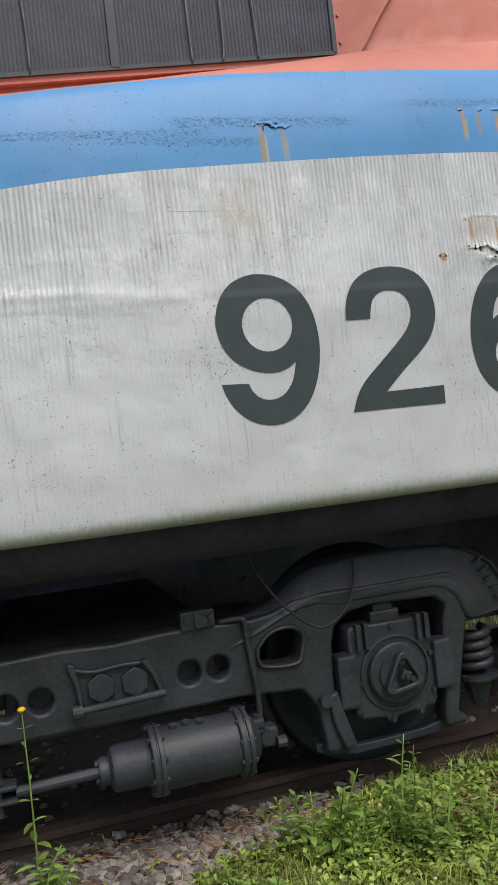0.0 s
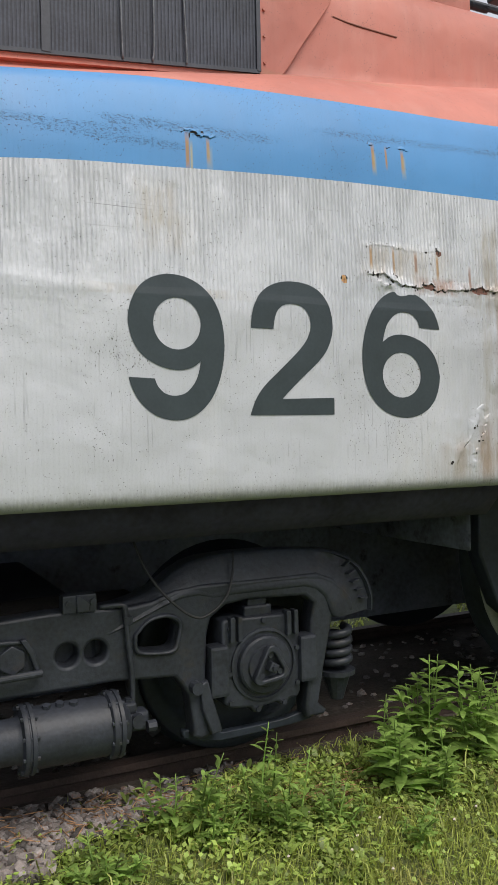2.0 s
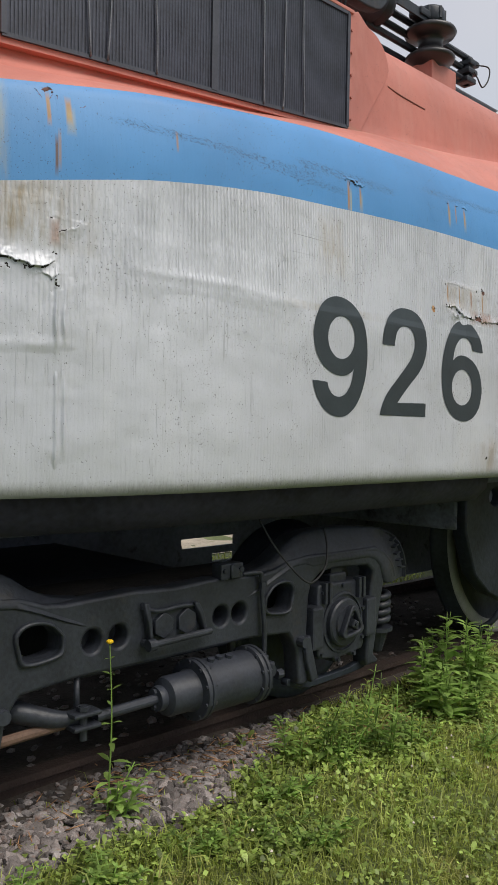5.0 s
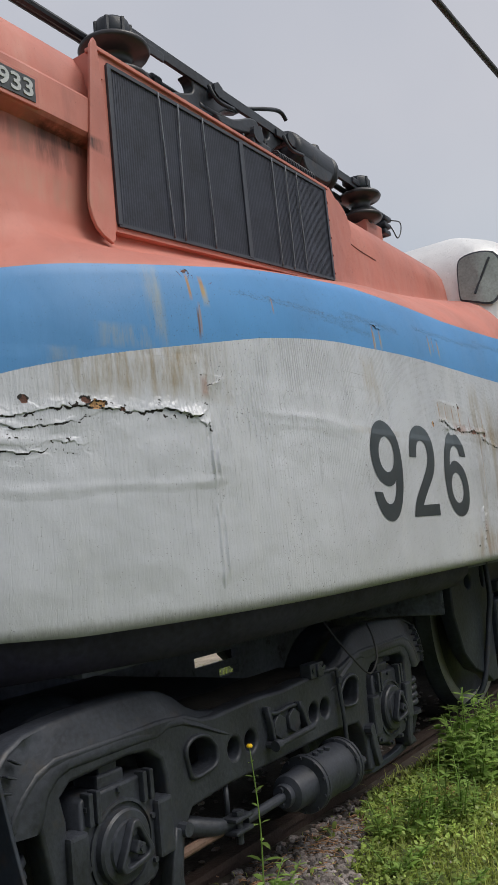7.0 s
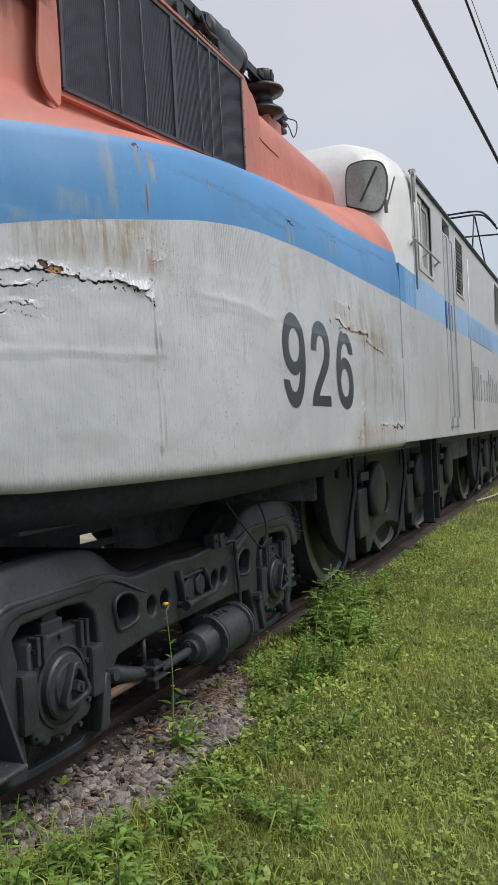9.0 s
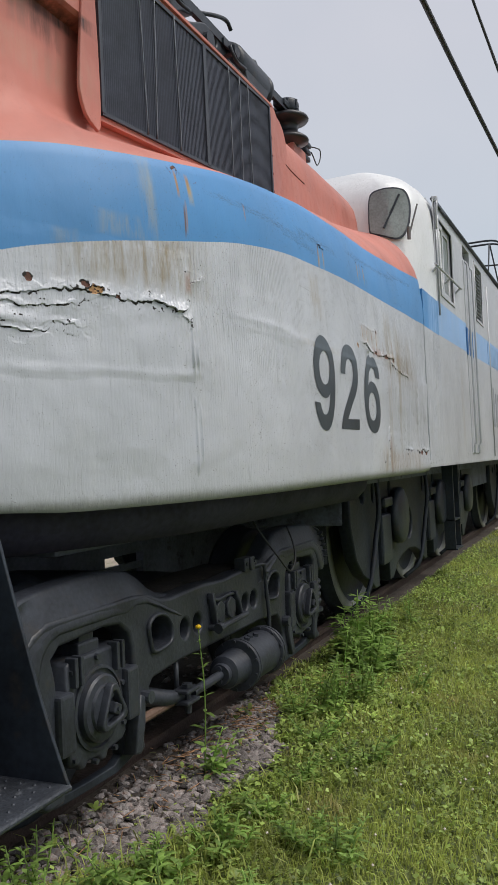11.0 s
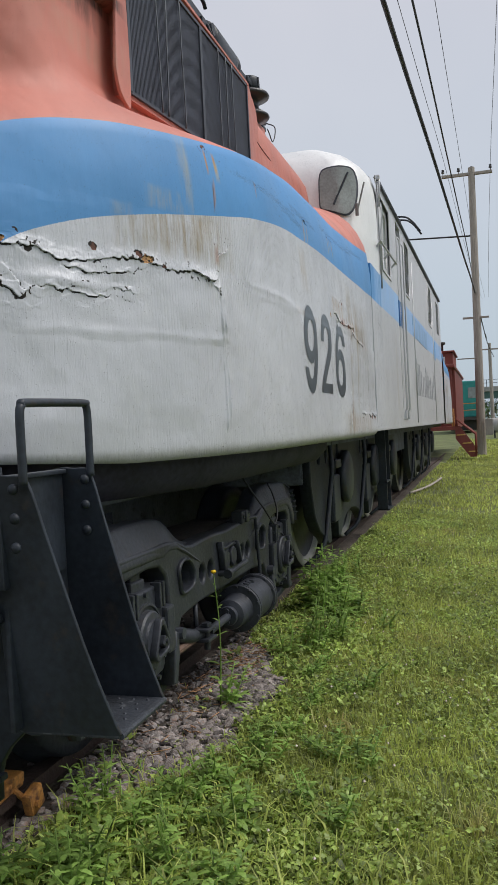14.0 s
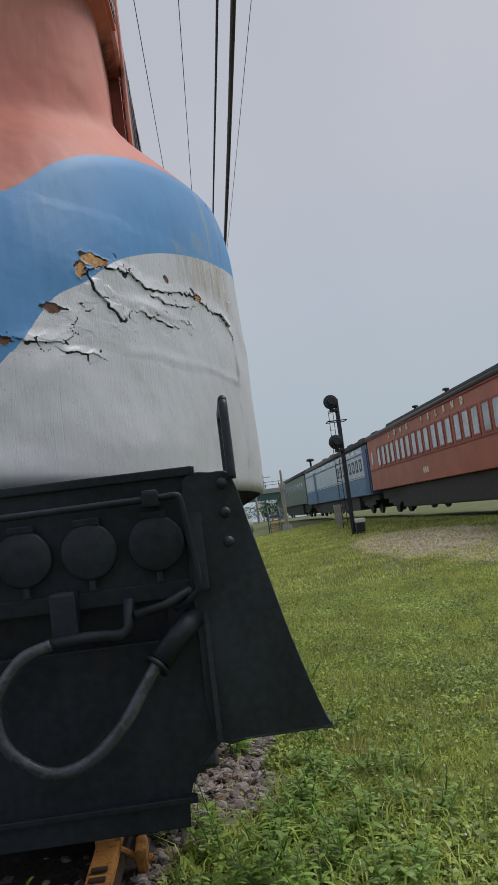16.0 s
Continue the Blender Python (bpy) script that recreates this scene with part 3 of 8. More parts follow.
def section(px):
    """Rows of (share of the way from nose plan to hood plan, height, material) at a station of the nose."""
    zw, zp, r = smooth(px, WHITE_TOP), smooth(px, BLUE_TOP), smooth(px, RISE)
    top = table(px, [(-1.85, 3.88), (0.5, 3.90), (3.4, 3.91), (4.3, 3.90)])
    zw = max(zw, ZB + 0.06)
    rows = [(0.05, ZB - 0.035, 0), (0.015, ZB - 0.025, 0), (0.0, ZB + 0.005, 0)]
    zb = ZB + table(px, [(-1.85, 0.055), (-1.5, 0.04), (-0.9, 0.0)])
    rows = [(f, z + zb - ZB, k) for f, z, k in rows]
    lo = zb + 0.05
    crease = min(table(px, [(-0.42, 1.84), (-0.34, 2.11)]), lo + (zw - lo) * 0.65)
    for k in range(8):
        rows.append((0.0 + 0.006 * math.sin(math.pi * k / 8), lo + (crease - lo) * k / 8, 0))
    late = min(1.0, max(0.0, (px - 2.3) / 1.4)) ** 1.5
    lean = table(px, [(-0.6, 0.012), (0.2, 0.045), (2.6, 0.045), (3.72, 0.0)])
    rows += [(0.0, crease - 0.012, 0), (0.006, crease + 0.014, 0)]
    for k in range(1, 5):
        rows.append((0.006 + (lean - 0.006) * k / 4, crease + 0.014 + (zw - crease - 0.014) * k / 4, 0))
    for k in range(1, 9):
        s = k / 8
        rows.append((lean + (0.162 * (1 - 0.85 * late) - lean) * s ** 2.3, zw + (zp - zw) * s, 1))
    s = min(1.0, max(0.0, (px - 0.7) / 1.0))
    for (fa, qa), (fb, qb) in zip(FILLET, SHOULDER):
        base = zp + r * (qa + (qb - qa) * s)
        rows.append(((fa + (fb - fa) * s) * (1 - 0.85 * late * max(0.0, 1 - qb) ** 0.5), base, 2))
    for k in range(1, 7):
        rows.append((0.985 + 0.015 * k / 6, base + (top - 0.34 - base) * k / 6, 2))
    for f, d in ((1.02, 0.24), (1.07, 0.15), (1.16, 0.08), (1.3, 0.035), (1.5, 0.012), (2.0, 0.0)):
        rows.append((f, top - d, 2))
    return rows


def dents(x, y, z):
    return 0.010 * noise.noise((x * 1.3, y * 1.3, z * 1.6)) + 0.004 * noise.noise((x * 5, y * 5, z * 4))


def nose_bm():
    bm = bmesh.new()
    cols = []
    for (p, h) in plan_points():
        col = []
        for j, (f, z, k) in enumerate(section(p[0])):
            if f <= 1:
                x, y = p[0] + (h[0] - p[0]) * f, p[1] + (h[1] - p[1]) * f
                z = section(x)[j][1]
            else:
                x, y = h[0] + max(0.0, (HX0 - h[0])) * (f - 1) * 0.5, h[1] * (2 - f)
            d = dents(x, y, z) if z > ZB + 0.1 and abs(f) < 0.95 else 0.0
            nx, ny = (p[0] - X0) / XA ** 2 if p[0] < X0 else 0.0, p[1] / HALF ** 2
            ln = math.hypot(nx, ny) or 1.0
            col.append((bm.verts.new((x + nx / ln * d, YC + y + ny / ln * d, z)), k))
        cols.append(col)
    for a, b in zip(cols, cols[1:]):
        for j in range(len(a) - 1):
            vs = (a[j][0], b[j][0], b[j + 1][0], a[j + 1][0])
            f = bm.faces.new(vs)
            f.material_index, f.smooth = a[j + 1][1], True
    bmesh.ops.remove_doubles(bm, verts=bm.verts[:], dist=0.0005)
    bmesh.ops.recalc_face_normals(bm, faces=bm.faces[:])
    return bm


LIVERY = [SILVER, BLUE, RED]
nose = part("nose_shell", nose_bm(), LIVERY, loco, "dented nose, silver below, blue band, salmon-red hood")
rear = nose.copy()
scene.collection.objects.link(rear)
rear.matrix_basis = Matrix.Translation((2 * 9.62, 2 * YC, 0)) @ Matrix.Rotation(math.pi, 4, "Z")

# cab and equipment room: side walls with openings, rounded ends, arched roof
MID = 9.62                                # middle of the locomotive
CAB0, CORNER = 3.78, 4.44


def cab_plan():
    res = []
    x0, c = CAB0, CORNER - CAB0
    for i in range(13):
        a = radians(90 * i / 12)
        res.append((x0 + c - c * math.cos(a) ** 0.9 if i < 12 else x0 + c, 1.16 + 0.355 * math.sin(a) ** 0.9))
    return res


def cab_rows(x):
    return [(0, 1.40), (0, 2.6), (0, 3.0), (0, 3.4), (0.004, 3.62), (0.014, 3.76), (0.036, 3.88), (0.08, 3.98), (0.148, 4.08), (0.267, 4.18), (0.43, 4.25), (0.7, 4.29), (1.0, 4.305)]


def gutter_z(x):
    """Height of the roof gutter along the side."""
    return 3.87 + 0.0195 * max(0.0, x - 4.5)


def cab_end(flip=False):
    bm = bmesh.new()
    plan = [(CAB0, 0.02), (CAB0, 0.35), (CAB0, 0.7), (CAB0, 1.0), *cab_plan()]
    plan = plan + [(x, -y) for x, y in plan]
    plan = sorted([p for p in plan if p[1] > 0], key=lambda p: (p[1], p[0]))
    full = [(x, -y) for x, y in reversed(plan)] + plan
    cols = []
    for x, y in full:
        col = []
        for f, z in cab_rows(x):
            rake = max(0.0, z - 3.1) * 0.10 * (1 if x < CORNER + 0.02 else 0)
            col.append(bm.verts.new((x + (CAB0 + 1.4 - x) * f * 0.9 + rake, YC + y * (1 - f), z)))
        cols.append(col)
    for a, b in zip(cols, cols[1:]):
        for j in range(len(a) - 1):
            try:
                fc = bm.faces.new((a[j], a[j + 1], b[j + 1], b[j]))
                fc.smooth = True
            except ValueError:
                pass
    bmesh.ops.recalc_face_normals(bm, faces=bm.faces[:])
    return bm


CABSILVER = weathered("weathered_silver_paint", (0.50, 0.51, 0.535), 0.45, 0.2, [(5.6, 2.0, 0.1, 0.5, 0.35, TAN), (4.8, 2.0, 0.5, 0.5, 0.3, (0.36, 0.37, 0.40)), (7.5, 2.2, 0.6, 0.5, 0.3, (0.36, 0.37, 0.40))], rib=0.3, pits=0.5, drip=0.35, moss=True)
PALEBLUE = weathered("faded_blue_paint", (0.26, 0.43, 0.70), 0.5, 0, [(9.2, 2.8, 1.0, 0.2, 0.6, (0.10, 0.2, 0.42))], rib=0.2, drip=0.2)
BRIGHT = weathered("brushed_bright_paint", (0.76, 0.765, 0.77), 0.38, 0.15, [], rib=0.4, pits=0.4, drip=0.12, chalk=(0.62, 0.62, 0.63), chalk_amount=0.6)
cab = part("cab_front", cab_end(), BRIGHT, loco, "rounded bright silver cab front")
bm = bmesh.new()
for z0, z1, k in ((1.40, 2.603, 0), (2.603, 2.92, 1)):
    box(bm, (SECTION + 0.001, YC - HALF - 0.001, z0), (CORNER - 0.04, YC - HALF + 0.05, z1), 0, None, k)
part("side_panel", bm, [SILVER, BLUE], loco)
c2 = cab.copy()
scene.collection.objects.link(c2)
c2.matrix_basis = rear.matrix_basis @ Matrix.Translation((0, 0, -1.4 * 0.078)) @ Matrix.Diagonal((1, 1, 1.078, 1))

OPEN = [(4.64, 5.34, 3.04, 3.75), (6.10, 6.58, 3.68, 3.84), (6.96, 7.52, 3.13, 3.79), (11.18, 11.85, 3.20, 3.87), (13.45, 14.2, 3.25, 3.90)]


def wall_bm(y0, y1):
    """The flat side between the two cabs, with openings cut through."""
    xs = sorted({CORNER - 0.04, 2 * MID - CORNER + 0.04, *[v for o in OPEN for v in o[:2]], *[5.0 + i * 0.8 for i in range(12)]})
    zs = sorted({1.40, 2.61, 2.93, 4.05, *[v for o in OPEN for v in o[2:]]})
    bm = bmesh.new()
    vs = {}

    def v(x, z, y):
        if (x, z, y) not in vs:
            top = z > 4
            up = gutter_z(x) + 0.01 if top else z + (0.011 * max(0.0, x - 4.5) if z in (2.61, 2.93) else 0.0)
            vs[(x, z, y)] = bm.verts.new((x, y + (0.02 if top else 0.0), up))
        return vs[(x, z, y)]
    for a, b in zip(xs, xs[1:]):
        for c, d in zip(zs, zs[1:]):
            hole = any(o[0] - 1e-6 <= a and b <= o[1] + 1e-6 and o[2] - 1e-6 <= c and d <= o[3] + 1e-6 for o in OPEN)
            if hole:
                continue
            for y in (y0, y1):
                f = bm.faces.new((v(a, c, y), v(b, c, y), v(b, d, y), v(a, d, y)))
                f.material_index = 1 if (c >= 2.6 and d <= 2.94) else 0
    for o in OPEN:
        for p, q in (((o[0], o[2]), (o[1], o[2])), ((o[1], o[2]), (o[1], o[3])), ((o[1], o[3]), (o[0], o[3])), ((o[0], o[3]), (o[0], o[2]))):
            bx = [t for t in xs if min(p[0], q[0]) <= t <= max(p[0], q[0])]
            bz = [t for t in zs if min(p[1], q[1]) <= t <= max(p[1], q[1])]
            line = [(t, p[1]) for t in bx] if p[1] == q[1] else [(p[0], t) for t in bz]
            for (x1, z1), (x2, z2) in zip(line, line[1:]):
                bm.faces.new((v(x1, z1, y0), v(x2, z2, y0), v(x2, z2, y1), v(x1, z1, y1)))
    bmesh.ops.recalc_face_normals(bm, faces=bm.faces[:])
    return bm


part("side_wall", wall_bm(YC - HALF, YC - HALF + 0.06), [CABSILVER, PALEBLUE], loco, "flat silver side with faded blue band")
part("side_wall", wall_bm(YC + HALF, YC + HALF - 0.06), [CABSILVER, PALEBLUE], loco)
bm = bmesh.new()
prev = None
for f, z in [(-0.02, 3.86)] + cab_rows(6)[6:]:
    y = HALF * (1 - f)
    cur = [bm.verts.new((x, YC + s * y, z + gutter_z(x) - 3.87)) for x in (5.0, 2 * MID - 5.0) for s in (-1, 1)]
    if prev:
        bm.faces.new((prev[0], cur[0], cur[2], prev[2])).smooth = True
        bm.faces.new((prev[1], prev[3], cur[3], cur[1])).smooth = True
    prev = cur
part("roof", bm, mat("dark_roof_paint", (0.12, 0.12, 0.125), 0.7, 0, 0.3, 3), loco)
bm = bmesh.new()
for v in box(bm, (4.50, YC - HALF - 0.025, -0.018), (14.78, YC - HALF + 0.02, 0.018), 0.006):
    v.co.z += gutter_z(v.co.x)
part("gutter", bm, BLACK, loco, "black roof gutter strip")

# ---- locomotive: leading truck ----
TX, HUBZ = 0.39, 0.640
FRONT_AXLE, REAR_AXLE = -0.70, 1.48
FACE = 3.0       # near face of the cast side frame


def mirror(pts):
    return [(TX + u, z) for u, z in pts] + [(TX - u, z) for u, z in reversed(pts)]


def half_of(s, pts):
    """Points of one end of the truck: s is 1 for the rear end, -1 for the front end."""
    pts = [(TX + s * u, z) for u, z in pts]
    return pts if s > 0 else pts[::-1]


def rounded(pts, n=3):
    """A closed outline with its corners eased."""
    return [(p.x, p.y) for p in bend([(*p, 0) for p in list(pts) + [pts[0]]], n)[:-1]]


outer = mirror([(0.0, 0.945), (0.20, 0.955), (0.40, 0.950), (0.52, 0.945), (0.60, 0.955), (0.70, 0.99), (0.80, 1.00), (1.36, 1.00), (1.44, 0.97), (1.50, 0.92), (1.54, 0.87), (1.55, 0.82), (1.54, 0.81), (1.44, 0.81),
                (1.425, 0.74), (1.391, 0.586), (1.36, 0.43), (1.40, 0.395), (1.385, 0.375), (1.30, 0.375), (1.295, 0.42), (1.318, 0.60), (1.325, 0.79), (1.345, 0.87), (1.30, 0.905), (1.025, 0.918), (0.921, 0.906), (0.855, 0.86),
                (0.836, 0.80), (0.826, 0.61), (0.862, 0.46), (0.872, 0.39), (0.80, 0.37), (0.765, 0.39), (0.772, 0.42), (0.751, 0.56), (0.715, 0.616), (0.692, 0.642), (0.447, 0.660), (0.15, 0.658)])
WINDOW = [(0.537, 0.831), (0.575, 0.868), (0.62, 0.884), (0.673, 0.882), (0.708, 0.855), (0.700, 0.80), (0.682, 0.760), (0.62, 0.757), (0.552, 0.768), (0.536, 0.79)]
holes = [ring(TX + u, 0.788, 0.044, 20, 1.0) for u in (-0.397, -0.275, 0.262, 0.372)] + [half_of(s, rounded(WINDOW)) for s in (-1, 1)]
CAST = mat("cast_truck_paint", (0.028, 0.032, 0.041), 0.45, 0, 0.45, 5, 0.25, 38, (0.042, 0.038, 0.036), 0.4, spec=0.4)
DUST = mat("dusty_frame_top", (0.050, 0.043, 0.037), 0.85, 0, 0.45, 6, 0.4, 50, (0.026, 0.027, 0.030), 0.6, spec=0.2)
truck = part("lead_truck_frame", plate([outer, *holes], FACE, 0.10, 0.014, 2), CAST, loco, "cast black truck side frame")
part("lead_truck_frame", plate([outer, *holes], 2 * YC - FACE - 0.10, 0.10, 0.014, 1), CAST, loco)
bm = bmesh.new()
box(bm, (TX - 0.40, 3.09, 0.62), (TX + 0.40, 2 * YC - 3.09, 0.925), 0.02)
part("bolster", bm, CAST, truck)
bm = plate([mirror([(0.0, 0.930), (0.20, 0.941), (0.40, 0.937), (0.62, 0.937), (0.62, 0.905), (0.0, 0.90)])], 3.08, 0.34, 0.008)
part("beam_top", bm, DUST, truck, "dusty brown top of the frame beam")

# the flared hood that arches over each axle: pairs of points on its outer edge and its lower lip, with the lip's depth
HOOD = [((0.40, 0.944), (0.36, 0.835), 3.010), ((0.481, 0.952), (0.42, 0.842), 2.998), ((0.564, 0.973), (0.517, 0.878), 2.992), ((0.637, 1.006), (0.623, 0.922), 2.990), ((0.711, 1.057), (0.72, 0.955), 2.992), ((0.774, 1.089), (0.80, 0.960), 2.996),
        ((0.835, 1.104), (0.870, 0.936), 2.998), ((0.968, 1.113), (0.96, 0.946), 2.996), ((1.10, 1.112), (1.07, 0.947), 2.994), ((1.24, 1.107), (1.18, 0.947), 2.994), ((1.36, 1.098), (1.299, 0.947), 2.994),
        ((1.46, 1.086), (1.355, 0.932), 2.992), ((1.535, 1.058), (1.398, 0.895), 2.990), ((1.598, 1.008), (1.415, 0.860), 2.988), ((1.643, 0.940), (1.425, 0.832), 2.986), ((1.666, 0.872), (1.435, 0.812), 2.986), ((1.664, 0.803), (1.45, 0.796), 2.986)]


def hood_bm(s):
    bm = bmesh.new()
    rows = []
    line = [(Vector((o[0], 0, o[1])), Vector((i[0], 0, i[1])), y) for o, i, y in HOOD]
    dense = []
    for k in range(len(line) - 1):
        for q in (0.0, 0.5):
            dense.append(tuple(line[k][n] + (line[k + 1][n] - line[k][n]) * q for n in range(3)))
    dense.append(line[-1])
    for o, i, y in dense:
        end = min(1.0, max(0.0, (o.x - 1.40) / 0.20))
        rim = 3.050 - 0.035 * end
        lip = 0.5 + 0.5 * min(1.0, max(0.0, (o.x - 0.62) / 0.2))
        row = []
        for f, d in ((0.0, 3.14), (0.0, rim + 0.012), (0.02, rim), (0.07, rim - 0.004), (0.085 + 0.015 * end, rim - 0.006 + 0.022 * end), (0.30, rim - 0.3 * (rim - y) + 0.016 * end), (0.55, rim - 0.62 * (rim - y) + 0.008 * end), (0.80, rim - 0.90 * (rim - y)), (0.93, y), (1.0, y + 0.004), (1.03, y + 0.016), (1.05, y + 0.02 + 0.05 * lip)):
            p = o.lerp(i, f)
            row.append(bm.verts.new((TX + s * p.x, d, p.z)))
        rows.append(row)
    for a, b in zip(rows, rows[1:]):
        for k in range(len(a) - 1):
            bm.faces.new((a[k], b[k], b[k + 1], a[k + 1])).smooth = True
    bm.faces.new(rows[0])
    bm.faces.new(rows[-1][::-1])
    bmesh.ops.recalc_face_normals(bm, faces=bm.faces[:])
    return crisp(bm, 0.9)


def wheel_bm(r, tread, face_y, dish=0.05):
    bm = bmesh.new()
    lathe(bm, [(0.06, -0.02), (0.10, -0.02), (0.12, 0.02), (r * 0.6, 0.045), (r - 0.09, 0.03), (r - 0.08, 0.0), (r - 0.012, 0.0), (r, 0.012), (r + 0.004, 0.10), (r + 0.028, 0.115), (r + 0.02, 0.135), (0.08, 0.135)],
          (0, 0, 0), "y", 48)
    return bm


def stud(name, x, y, z, r, parent, depth=0.022, seg=6):
    bm = bmesh.new()
    rod(bm, (x, y - depth, z), (x, y + 0.01, z), r, seg, r * 1.05)
    part(name, bm, CAST, parent)


for s, hx in ((-1, FRONT_AXLE), (1, REAR_AXLE)):
    part("axle_hood", hood_bm(s), CAST, truck, "flared cast hood over the axle")
    for side in (-1, 1):
        ob = part("wheel", wheel_bm(0.455, 0, 0), GRIME, truck)
        ob.location = (hx, YC + side * 0.83, HUBZ)
        if side > 0:
            ob.rotation_euler.z = math.pi
    bm = bmesh.new()
    rod(bm, (hx, 3.1, HUBZ), (hx, 2 * YC - 3.1, HUBZ), 0.075, 16)
    part("axle", bm, CAST, truck)
    # journal box: square housing with eared corners, seat above, wings beside
    o = [(-0.188, 0.19), (-0.175, 0.205), (0.16, 0.200), (0.178, 0.185), (0.180, -0.14), (0.165, -0.165), (0.125, -0.168), (0.110, -0.190), (0.085, -0.190), (0.070, -0.172), (0.0, -0.180), (-0.015, -0.200), (-0.045, -0.200), (-0.06, -0.176), (-0.16, -0.165), (-0.185, -0.14)]
    jb = part("journal_box", plate([[(hx + s * u, HUBZ + z) for u, z in (o if s > 0 else o[::-1])]], 3.0, 0.16, 0.012, 2), CAST, truck)
    bm = bmesh.new()
    box(bm, (hx - 0.075, 3.02, 0.835), (hx + 0.055, 3.14, 0.885), 0.010)
    box(bm, (hx - 0.055, 3.03, 0.880), (hx + 0.035, 3.12, 0.912), 0.008)
    part("spring_seat", bm, CAST, jb)
    for e, z0, z1 in ((-1, -0.105, 0.105), (1, -0.10, 0.10)):
        bm = bmesh.new()
        xa, xb = sorted((hx + e * 0.168, hx + e * 0.252))
        box(bm, (xa, 2.972, HUBZ + z0), (xb, 3.06, HUBZ + z1), 0.014)
        part("wear_wing", bm, CAST, jb)
        for q in (0.115, 0.150):
            bm = bmesh.new()
            box(bm, (hx + e * q - 0.010, 2.975, HUBZ + 0.11), (hx + e * q + 0.010, 3.02, HUBZ + 0.215), 0.005)
            part("guide_strip", bm, CAST, jb)
    bm = bmesh.new()
    lathe(bm, [(0.152, 0.01), (0.152, -0.006), (0.141, -0.008), (0.138, 0.012), (0.124, 0.012), (0.121, -0.020), (0.113, -0.028), (0.088, -0.030), (0.084, -0.040), (0.05, -0.042)], (hx, 2.998, HUBZ), "y", 44)
    part("bearing_cover", crisp(bm), CAST, jb)
    tri, cut = [], []
    for c in (85, -25, -140):
        c = radians(c)
        for d in (-55, -28, 0, 28, 55):
            tri.append((hx + 0.066 * math.cos(c) + 0.026 * math.cos(c + radians(d)), HUBZ + 0.066 * math.sin(c) + 0.026 * math.sin(c + radians(d))))
    tri.sort(key=lambda p: math.atan2(p[1] - HUBZ, p[0] - hx))
    cut = [(hx + (x - hx) * 0.70, HUBZ + (z - HUBZ) * 0.70) for x, z in tri]
    bm = plate([tri, cut], 2.925, 0.034, 0.006, 2)
    cap = part("bearing_cap", bm, CAST, jb)
    bm = bmesh.new()
    box(bm, (-0.020, 2.916, -0.020), (0.020, 2.96, 0.020), 0.006, Matrix.Translation((hx + 0.008, 0, HUBZ)) @ Matrix.Rotation(radians(28), 4, "Y"))
    rod(bm, (hx + 0.008, 2.908, HUBZ), (hx + 0.008, 2.93, HUBZ), 0.010, 10)
    part("square_plug", bm, CAST, cap)
    for c in (85, -25, -140):
        stud("cap_screw", hx + 0.052 * math.cos(radians(c)), 2.958, HUBZ + 0.052 * math.sin(radians(c)), 0.014, cap, 0.02)
    for u, z in ((-0.155, 0.165), (0.0, 0.185), (0.150, 0.165), (0.160, 0.05), (0.160, -0.10), (0.095, -0.175), (-0.03, -0.185), (-0.155, -0.14), (-0.160, -0.02)):
        stud("bolt", hx + u, 3.0, HUBZ + z, 0.011, jb, 0.012)
    # inboard leg with a bolted wedge, tie bar below, brake shoe behind, spring outboard
    part("pedestal_wedge", plate([half_of(s, [(0.792, 0.60), (0.826, 0.615), (0.845, 0.54), (0.888, 0.400), (0.838, 0.388), (0.80, 0.50)])], 2.975, 0.06, 0.008, 2), CAST, truck)
    stud("leg_bolt", TX + s * 0.775, 2.99, 0.592, 0.026, truck, 0.03, 10)
    part("tie_bar", plate([half_of(s, [(0.745, 0.402), (0.742, 0.372), (0.80, 0.350), (0.909, 0.330), (1.093, 0.334), (1.25, 0.340), (1.343, 0.350), (1.402, 0.386), (1.33, 0.392), (1.22, 0.372), (1.093, 0.366), (0.92, 0.364), (0.86, 0.395)])], 3.05, 0.04, 0.004, 1), GRIME, truck)
    bm = bmesh.new()
    pts = [(hx - s * 0.49 * math.cos(radians(a)), 3.30, HUBZ - 0.49 * math.sin(radians(a))) for a in range(-8, 44, 4)]
    tube(bm, pts, 0.028, 8)
    part("brake_shoe", bm, CAST, truck)
    bm = bmesh.new()
    pts = [(TX + s * 1.515 + 0.058 * math.cos(k * 0.42), 3.10 + 0.058 * math.sin(k * 0.42), 0.548 + k * 0.0028) for k in range(62)]
    tube(bm, pts, 0.0195, 8)
    part("coil_spring", bm, CAST, truck)
    bm = bmesh.new()
    rod(bm, (TX + s * 1.515, 3.10, 0.40), (TX + s * 1.515, 3.10, 0.53), 0.030, 12, 0.07)
    rod(bm, (TX + s * 1.515, 3.10, 0.515), (TX + s * 1.515, 3.10, 0.535), 0.085, 20)
    part("spring_cup", bm, CAST, truck)
    # rim round the cast window
    i = [(0.62 + (u - 0.62) * 1.0, 0.82 + (z - 0.82) * 1.0) for u, z in WINDOW]
    o = [(0.62 + (u - 0.62) * 1.20, 0.82 + (z - 0.82) * 1.26) for u, z in WINDOW]
    part("window_rim", plate([half_of(s, rounded(o)), half_of(s, rounded(i))], 2.984, 0.04, 0.010, 2), CAST, truck)
